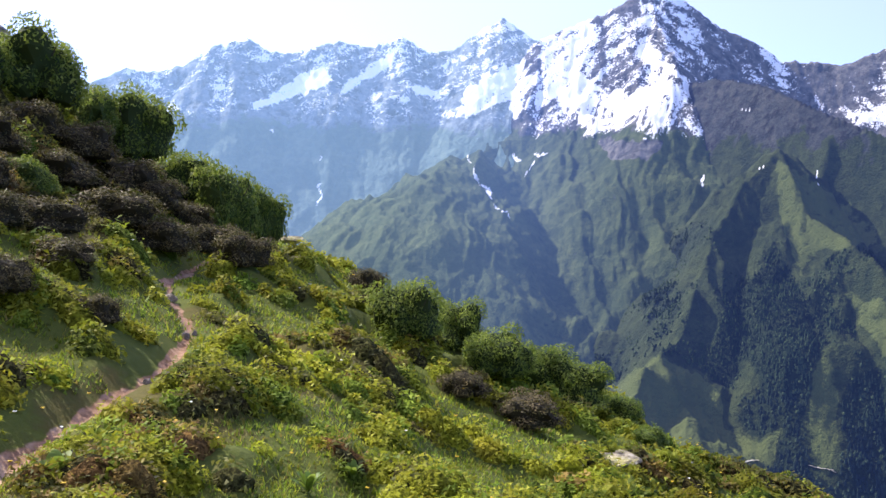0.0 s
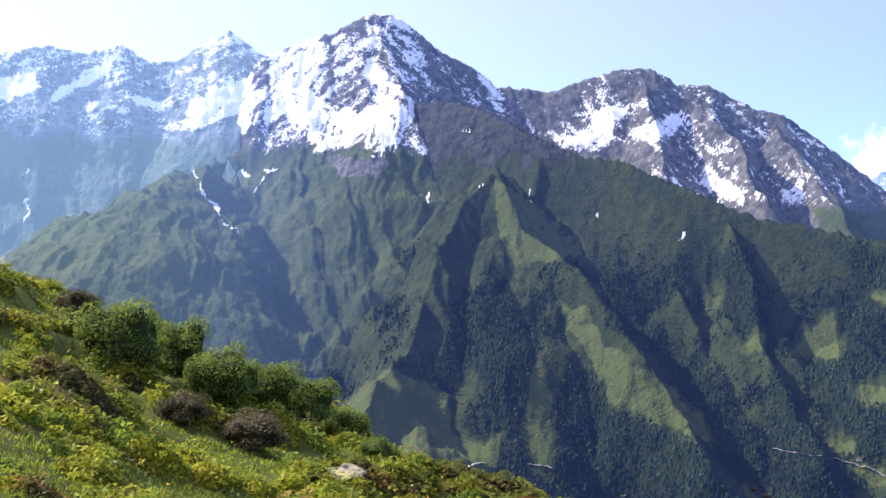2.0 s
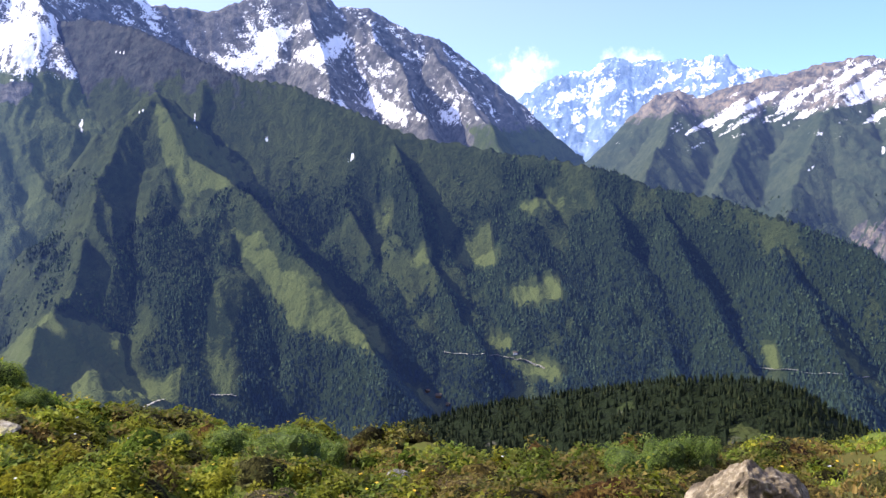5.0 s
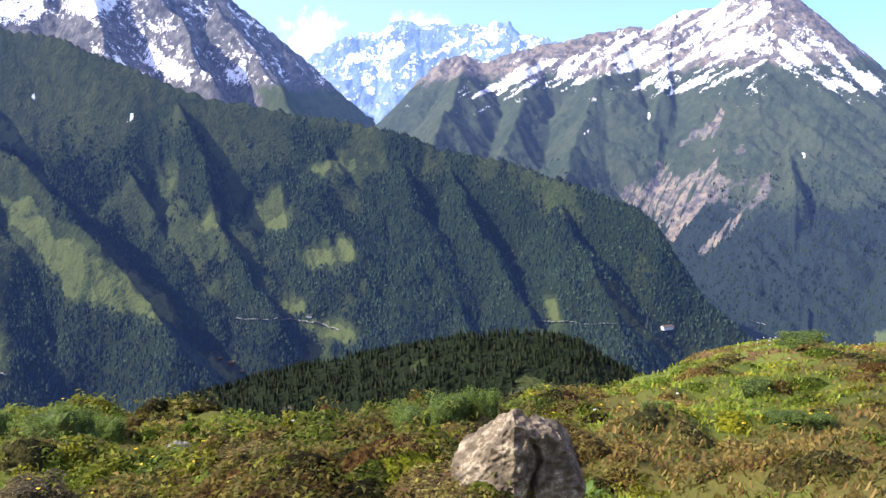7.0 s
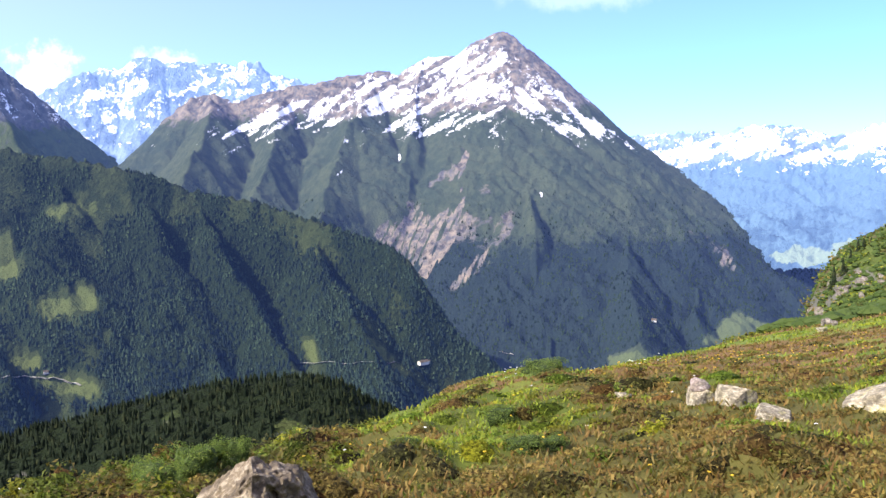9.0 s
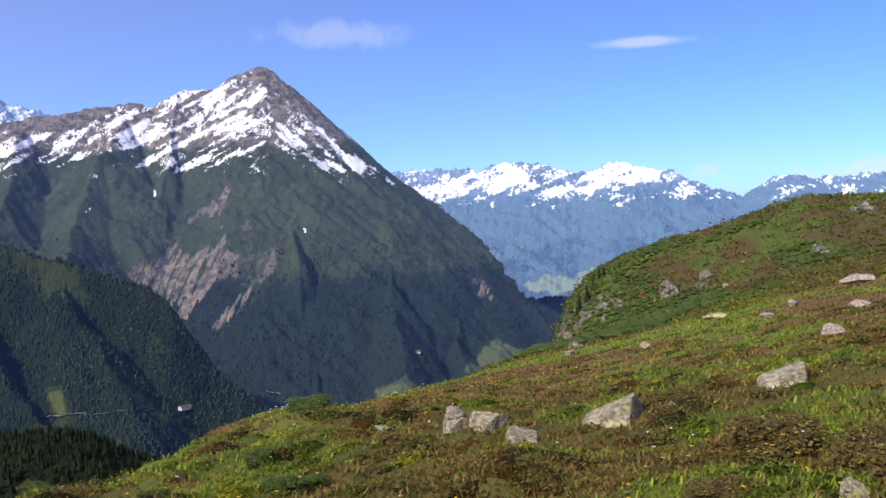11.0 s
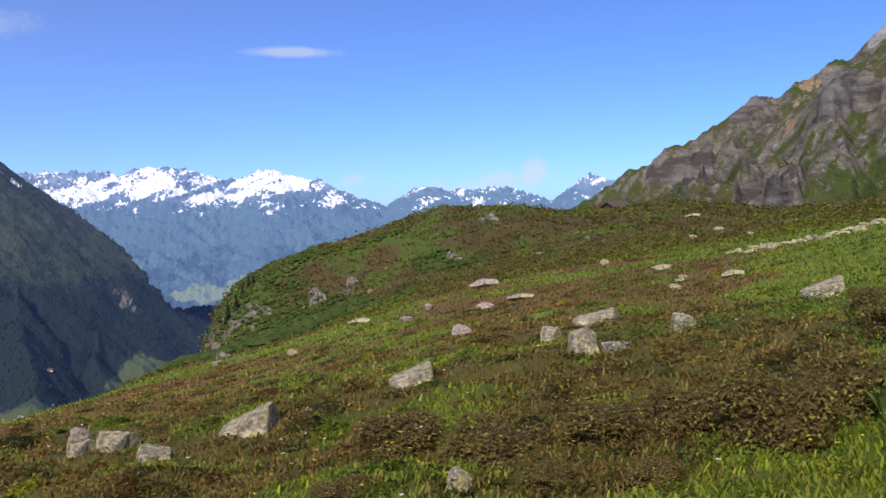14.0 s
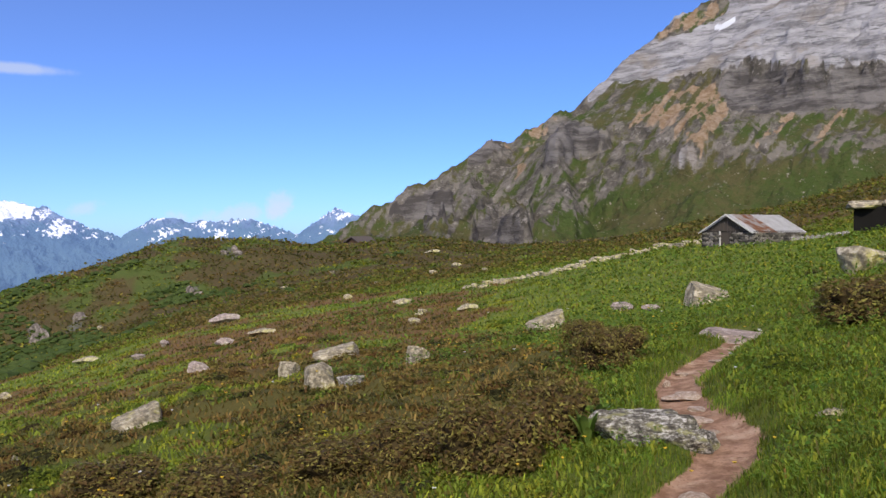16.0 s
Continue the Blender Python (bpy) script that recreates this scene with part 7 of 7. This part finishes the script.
def clumps(n, a0, a1, far, label, per=84):
    az, r, x, y = strewn(n, a0, a1, 4.2, far)
    he = heath(x, y)
    patch = layers(x / 1.7, y / 1.7, 3, 121)
    size = rng.uniform(0.5, 1.25, n) * (0.13 + 0.011 * r) * (0.75 + 0.9 * np.clip(patch + 0.1, 0, 0.7))
    left = fade(62, 42, az)
    keep = (trail_gap(x, y) > 0.3 + 0.9 * size) & (patch > -0.02 + 0.08 * left - 0.2 * fade(48, 62, az) - 0.3 * he - 0.3 * fade(25, 60, r) + 0.7 * fade(124, 131, az) * (r < 30) + 0.9 * fade(121, 128, az) * (r >= 30))
    keep &= rng.random(len(x)) > 0.55 * fade(18, 34, r)
    az, r, x, y, he, patch, size = (v[keep] for v in (az, r, x, y, he, patch, size))
    n = len(x)
    left, brown = fade(42, 25, az), fade(0.3, 0.6, he)
    tones = pick_tones(CLUMP, np.stack([(0.25 + 0.75 * left) * (1 - 0.85 * brown), 0.5 - 0.42 * brown, 0.1 + 0.6 * brown, 0.02 + 0.6 * brown * (1 - 0.8 * left), 0.03 + 0.35 * brown], 1), n)
    tones = tones * (1 + 0.9 * np.clip(layers(x / 2.6, y / 2.6, 3, 123), -0.45, 0.6))[:, None]
    # Tones scaled by bearing to match brightness; upper left slope darkened as backlit
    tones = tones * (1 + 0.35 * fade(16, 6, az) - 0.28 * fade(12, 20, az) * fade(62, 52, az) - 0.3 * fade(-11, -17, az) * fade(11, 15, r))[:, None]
    tall = np.minimum(size * rng.uniform(0.55, 1.0, n), 0.45 - 0.2 * fade(18, 34, r)) * (1 - 0.55 * fade(50, 64, az))
    d = rng.normal(size=(n, per, 3))
    d[..., 2] = np.abs(d[..., 2])
    d /= np.linalg.norm(d, axis=-1)[..., None]
    q = d * (0.78 + 0.3 * rng.random((n, per, 1)))
    cx = x[:, None] + q[..., 0] * size[:, None]
    cy = y[:, None] + q[..., 1] * size[:, None]
    cz = ground_z(cx, cy) + q[..., 2] * tall[:, None]
    c = np.stack([cx, cy, cz], -1).reshape(-1, 3)
    nrm = (d * 0.6 + rng.normal(size=d.shape) * 0.5 + [0, 0, 0.5]).reshape(-1, 3)
    nrm /= np.linalg.norm(nrm, axis=1)[:, None]
    t = np.cross(nrm, rng.normal(size=nrm.shape))
    t /= np.linalg.norm(t, axis=1)[:, None]
    b = np.cross(nrm, t)
    s = (np.repeat(0.006 + (0.0019 + 0.0008 * fade(60, 40, az)) * np.minimum(r, 45), per) * rng.uniform(0.5, 1.4, n * per))[:, None]
    co = np.stack([c - t * s, c + t * s + b * s * 0.35, c + b * s * 1.1], 1).reshape(-1, 3)
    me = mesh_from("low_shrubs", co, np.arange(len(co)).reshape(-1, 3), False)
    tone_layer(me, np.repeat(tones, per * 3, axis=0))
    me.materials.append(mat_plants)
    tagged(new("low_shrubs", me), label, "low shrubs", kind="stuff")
    # Bodies below the leaves, their tone darkened to stand in for shade
    ang = np.arange(7) * math.pi / 3.5
    turn = rng.uniform(0, 6.28, n)[:, None]
    co = np.empty((n, 15, 3))
    for k, (wide, up) in enumerate([(0.9, 0.0), (0.72, 0.5)]):
        push = wide * size[:, None] * rng.uniform(0.7, 1.1, (n, 7))
        co[:, 7 * k:7 * k + 7, 0], co[:, 7 * k:7 * k + 7, 1] = x[:, None] + np.cos(ang + turn) * push, y[:, None] + np.sin(ang + turn) * push
        co[:, 7 * k:7 * k + 7, 2] = up * tall[:, None] * rng.uniform(0.8, 1.2, (n, 7))
    co[:, 14] = np.stack([x, y, 0.8 * tall], -1)
    co[..., 2] += ground_z(co[..., 0], co[..., 1]) - 0.03
    tris = [(k, (k + 1) % 7, 7 + (k + 1) % 7) for k in range(7)] + [(k, 7 + (k + 1) % 7, 7 + k) for k in range(7)] + [(7 + k, 7 + (k + 1) % 7, 14) for k in range(7)]
    fa = np.asarray(tris)[None] + (np.arange(n) * 15)[:, None, None]
    me = mesh_from("shrub_core", co.reshape(-1, 3), fa.reshape(-1, 3))
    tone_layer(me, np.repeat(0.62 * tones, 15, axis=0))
    me.materials.append(mat_clump_core)
    tagged(new("shrub_core", me), "darkened leafy cores standing in for shade inside the low shrubs", "low shrubs", kind="stuff")


clumps(8000, -30, 152, 120, "brown-green bilberry and alpenrose leaves covering the slope", 70)
clumps(4600, -30, 60, 34, "yellow-green bilberry leaves covering the steep slope", 90)


# heath on the knoll
n = 14000
az, r = rng.uniform(84, 150, n), np.exp(rng.uniform(math.log(100), math.log(330), n))
x, y = polar(az, r)
he = heath(x, y)
tones = pick_tones(CLUMP, np.stack([0.3 * (1 - fade(0.3, 0.6, he)), 0.7 - 0.55 * fade(0.3, 0.6, he), 0.25 + 0.5 * fade(0.3, 0.6, he), 0.02 + 0.35 * fade(0.3, 0.6, he), 0.03 + 0.3 * fade(0.3, 0.6, he)], 1), n) * 0.85
per = 9
c = np.stack([x, y, ground_z(x, y)], -1)[:, None] + rng.normal(size=(n, per, 3)) * np.array([1, 1, 0.22]) * (0.005 * r)[:, None, None]
c[..., 2] += 0.1
c = c.reshape(-1, 3)
nrm = rng.normal(size=c.shape) * 0.5 + [0, 0, 0.9]
nrm /= np.linalg.norm(nrm, axis=1)[:, None]
t = np.cross(nrm, rng.normal(size=nrm.shape))
t /= np.linalg.norm(t, axis=1)[:, None]
b = np.cross(nrm, t)
s = (np.repeat(0.0017 * r, per) * rng.uniform(0.6, 1.4, n * per))[:, None]
co = np.stack([c - t * s, c + b * s * 0.7, c + t * s, c - b * s * 0.7], 1).reshape(-1, 3)
me = mesh_from("far_heath", co, np.arange(len(co)).reshape(-1, 4), False)
tone_layer(me, np.repeat(tones, per * 4, axis=0))
me.materials.append(mat_plants)
tagged(new("far_heath", me), "brown and green heath tufts on the knoll", "heath", kind="stuff")

# single sprigs and leaves over the open slope
n = 150000
az, r, x, y = strewn(n, 40, 152, 4.5, 130)
keep = trail_gap(x, y) > 0.4
x, y, r = x[keep], y[keep], r[keep]
n = len(x)
brown = fade(0.3, 0.6, heath(x, y))
tones = pick_tones([(0.32, 0.36, 0.028), (0.19, 0.27, 0.025), (0.11, 0.075, 0.026), (0.22, 0.105, 0.036), (0.28, 0.18, 0.065)], np.stack([0.5 * (1 - brown), 0.6 * (1 - brown) + 0.06, 0.05 + 0.35 * brown, 0.02 + 0.45 * brown, 0.03 + 0.35 * brown], 1), n)
tall, wide, a = (0.05 + 0.0014 * r) * rng.uniform(0.5, 1.3, n), (0.005 + 0.0008 * r) * rng.uniform(0.6, 1.3, n), rng.uniform(0, 6.28, n)
base = np.stack([x, y, ground_z(x, y) - 0.01], -1)
across = np.stack([np.cos(a) * wide, np.sin(a) * wide, 0 * wide], -1)
tip = base + np.stack([np.sin(a) * tall * 0.8, -np.cos(a) * tall * 0.8, tall], -1)
co = np.stack([base - across, base + across, tip + 0.6 * across, tip - 0.6 * across], 1).reshape(-1, 3)
me = mesh_from("sprigs", co, np.arange(len(co)).reshape(-1, 4), False)
tone_layer(me, np.repeat(tones, 4, axis=0))
me.materials.append(mat_plants)
tagged(new("sprigs", me), "small sprigs of heather and bilberry on the open slope", "heath", kind="stuff")

# grass
def grass(name, count, a0, a1, r0, r1, label, fine):
    az, r, x, y = strewn(count, a0, a1, r0, r1)
    he = heath(x, y)
    lush = fade(124, 131, az) * fade(60, 30, r)
    open_turf = layers(x / 1.7, y / 1.7, 3, 121) < 0.1 + 0.5 * fade(58, 70, az)
    keep = open_turf & (trail_gap(x, y) > 0.2) & (rng.random(count) > (1.3 - 0.9 * fade(62, 48, az)) * he - 0.7 * lush + 0.1)
    az, r, x, y, he, lush = (v[keep] for v in (az, r, x, y, he, lush))
    n = len(x)
    tones = pick_tones([(0.23, 0.35, 0.03), (0.34, 0.37, 0.042), (0.13, 0.26, 0.026), (0.3, 0.22, 0.09)], np.stack([0.6 + 0 * he, 0.3 + 0.3 * (1 - lush), 0.3 + 0.5 * lush, 0.05 + 0.5 * he], 1), n)
    tuft = 0.7 + 0.6 * np.clip(layers(x / 0.5, y / 0.5, 2, 151), -0.6, 0.8)
    high = rng.uniform(0.4, 1.0, n) * (0.07 + 0.045 * lush + (0.0015 + 0.002 * fade(62, 48, az)) * r) * tuft
    tones = tones * (1 - 0.25 * lush)[:, None]
    tones = tones * (1 + 1.1 * np.clip(layers(x / 0.42, y / 0.42, 2, 153), -0.5, 0.6))[:, None]
    wide = (0.001 + (0.0003 if fine else 0.00065 + 0.0006 * fade(62, 48, az)) * r) * rng.uniform(0.7, 1.3, n)
    a = rng.uniform(0, 2 * math.pi, n)
    lean = rng.uniform(0.2, 0.95, n) * high
    ca, sa = np.cos(a), np.sin(a)
    base = np.stack([x, y, ground_z(x, y) - 0.01], -1)
    across = np.stack([-sa * wide, ca * wide, 0 * wide], -1)
    mid = base + np.stack([ca * lean * 0.35, sa * lean * 0.35, high * 0.65], -1)
    tip = base + np.stack([ca * lean, sa * lean, high * 0.9], -1)
    if fine:
        co = np.stack([base - across, base + across, mid + across * 0.8, tip, mid - across * 0.8], 1).reshape(-1, 3)
        i = np.arange(n)[:, None] * 5
        faces = np.concatenate([i + [0, 1, 2], i + [0, 2, 4], i + [4, 2, 3]])
        k = 5
    else:
        co = np.stack([base - across, base + across, tip], 1).reshape(-1, 3)
        faces, k = np.arange(3 * n).reshape(-1, 3), 3
    me = mesh_from(name, co, faces, False)
    tone_layer(me, np.repeat(tones, k, axis=0))
    me.materials.append(mat_blades)
    tagged(new(name, me), label, "grass", kind="stuff")


grass("grass", 150000, -30, 120, 4.0, 26, "short yellow-green alpine grass between low shrubs", False)
grass("grass", 140000, 118, 152, 4.0, 24, "fresh green grass and herbs beside the trail", True)
grass("grass", 130000, -30, 62, 4.5, 30, "bright yellow-green grass on the steep slope", False)
grass("grass", 60000, -30, 152, 20, 75, "alpine grass on the open slope", False)

# broad-leaved herbs in the lush ground below the hut
n = 44000
az, r, x, y = strewn(n, 112, 152, 4.5, 110)
keep = (layers(x / 9, y / 9, 3, 131) + 0.25 * fade(124, 132, az) - 0.5 * fade(127, 122, az) * fade(16, 10, r) > 0.02) & (trail_gap(x, y) > 0.4)
az, r, x, y = az[keep], r[keep], x[keep], y[keep]
n = len(x)
c = np.stack([x, y, ground_z(x, y) + rng.uniform(0.04, 1.0, n) * np.interp(r, [5, 15], [0.12, 0.3])], -1)
nrm = rng.normal(size=(n, 3)) * 0.45 + [0, 0, 1]
nrm /= np.linalg.norm(nrm, axis=1)[:, None]
t = np.cross(nrm, rng.normal(size=(n, 3)))
t /= np.linalg.norm(t, axis=1)[:, None]
b = np.cross(nrm, t)
s = ((0.006 + 0.002 * r) * rng.uniform(0.6, 1.3, n))[:, None]
co = np.stack([c - t * s, c + t * s + b * s * 0.35, c + b * s * 1.1], 1).reshape(-1, 3)
me = mesh_from("herbs", co, np.arange(len(co)).reshape(-1, 3), False)
tone_layer(me, np.repeat(pick_tones([(0.07, 0.17, 0.022), (0.12, 0.24, 0.03)], np.ones((n, 2)), n), 3, axis=0))
me.materials.append(mat_plants)
tagged(new("herbs", me), "broad bright green dock leaves in the lush meadow", "herbs", kind="stuff")

# flowers
mat_yellow = plaster("yellow_petals", (0.75, 0.5, 0.03), 0.6)
mat_pale = plaster("white_petals", (0.8, 0.8, 0.76), 0.6)
for name, mat, count, label in (("yellow_flowers", mat_yellow, 900, "scattered small yellow alpine flowers"), ("white_flowers", mat_pale, 240, "scattered small white alpine flowers")):
    az, r, x, y = strewn(count, -28, 150, 5, 60)
    keep = layers(x / 4, y / 4, 2, 141 + count) > 0.1
    extra_a, extra_r = (rng.uniform(80, 92, 60), rng.uniform(40, 62, 60)) if mat is mat_yellow else (rng.uniform(70, 80, 40), rng.uniform(50, 85, 40))
    ex, ey = polar(extra_a, extra_r)
    x, y = np.concatenate([x[keep], ex]), np.concatenate([y[keep], ey])
    if mat is mat_yellow:
        bunch, br_ = spot_on(126.3, -8.1)
        x, y = np.concatenate([x, bunch.x + rng.normal(0, 0.12, 9)]), np.concatenate([y, bunch.y + rng.normal(0, 0.12, 9)])
    n = len(x)
    r = np.hypot(x, y)
    c = np.stack([x, y, ground_z(x, y) + rng.uniform(0.16, 0.34, n)], -1)
    s = 0.008 + 0.0011 * r
    ang = np.linspace(0, 2 * math.pi, 7)[:-1]
    ring = np.stack([np.cos(ang), np.sin(ang), 0.35 * (np.arange(6) % 2)], -1)
    form = np.concatenate([ring, [[0, 0, -0.5], [0, 0, 0.25]]])
    tris = [(k, (k + 1) % 6, 7) for k in range(6)] + [((k + 1) % 6, k, 6) for k in range(6)]
    co, fa = scatter(form, tris, c, s, rng.uniform(0, 6, n))
    stuff(name, co, fa, mat, label, "flowers")


# single leafy plants that stand out
def rosette(az, el, w, h, label, seed, count=14):
    p, r = spot_on(az, el)
    half, tall = r * radians(w) / 2, r * radians(h)
    root = new("leafy_plant")
    root.matrix_world = Matrix.Translation(p)
    g2 = random.Random(seed)
    for k in range(count):
        a = 2.4 * k + g2.uniform(-0.3, 0.3)
        reach, rise = half * g2.uniform(0.5, 1.0), tall * g2.uniform(0.5, 1.0)
        bm = bmesh.new()
        rows = []
        for s, w2 in ((0, 0.03), (0.3, 0.16), (0.6, 0.2), (0.85, 0.1), (1.0, 0.01)):
            c = Vector((math.cos(a) * reach * s, math.sin(a) * reach * s, rise * (1.6 * s - 0.7 * s * s)))
            side = Vector((-math.sin(a), math.cos(a), 0)) * w2 * half
            rows.append((bm.verts.new(c - side + Vector((0, 0, 0.1 * w2 * half))), bm.verts.new(c), bm.verts.new(c + side + Vector((0, 0, 0.1 * w2 * half)))))
        for u, v in zip(rows, rows[1:]):
            bm.faces.new((u[0], u[1], v[1], v[0]))
            bm.faces.new((u[1], u[2], v[2], v[1]))
        part("leaf", bm, mat_herb, root)
    return tagged(root, label, "plant", "leafy plants")


mat_herb = foliage_material("herb_leaves", (0.09, 0.17, 0.03), (0.2, 0.28, 0.06), None, 0.45, per_island=False, clear=0.35)
for k, (a, e, w, h) in enumerate([(57.7, -21.4, 3.4, 2.0), (59.0, -20.9, 2.2, 1.6), (-21.4, -13.1, 3.6, 1.6), (-18.9, -12.4, 2.2, 1.3), (-7.5, -14.4, 2.5, 1.6), (-5.0, -13.8, 2.2, 1.2), (128.4, -12.6, 2.6, 2.6), (129.0, -11.6, 2.2, 2.0), (-2.6, -13.2, 2, 1.1)]):
    rosette(a, e, w, h, "broad-leaved green plant growing out of the turf", k + 4)
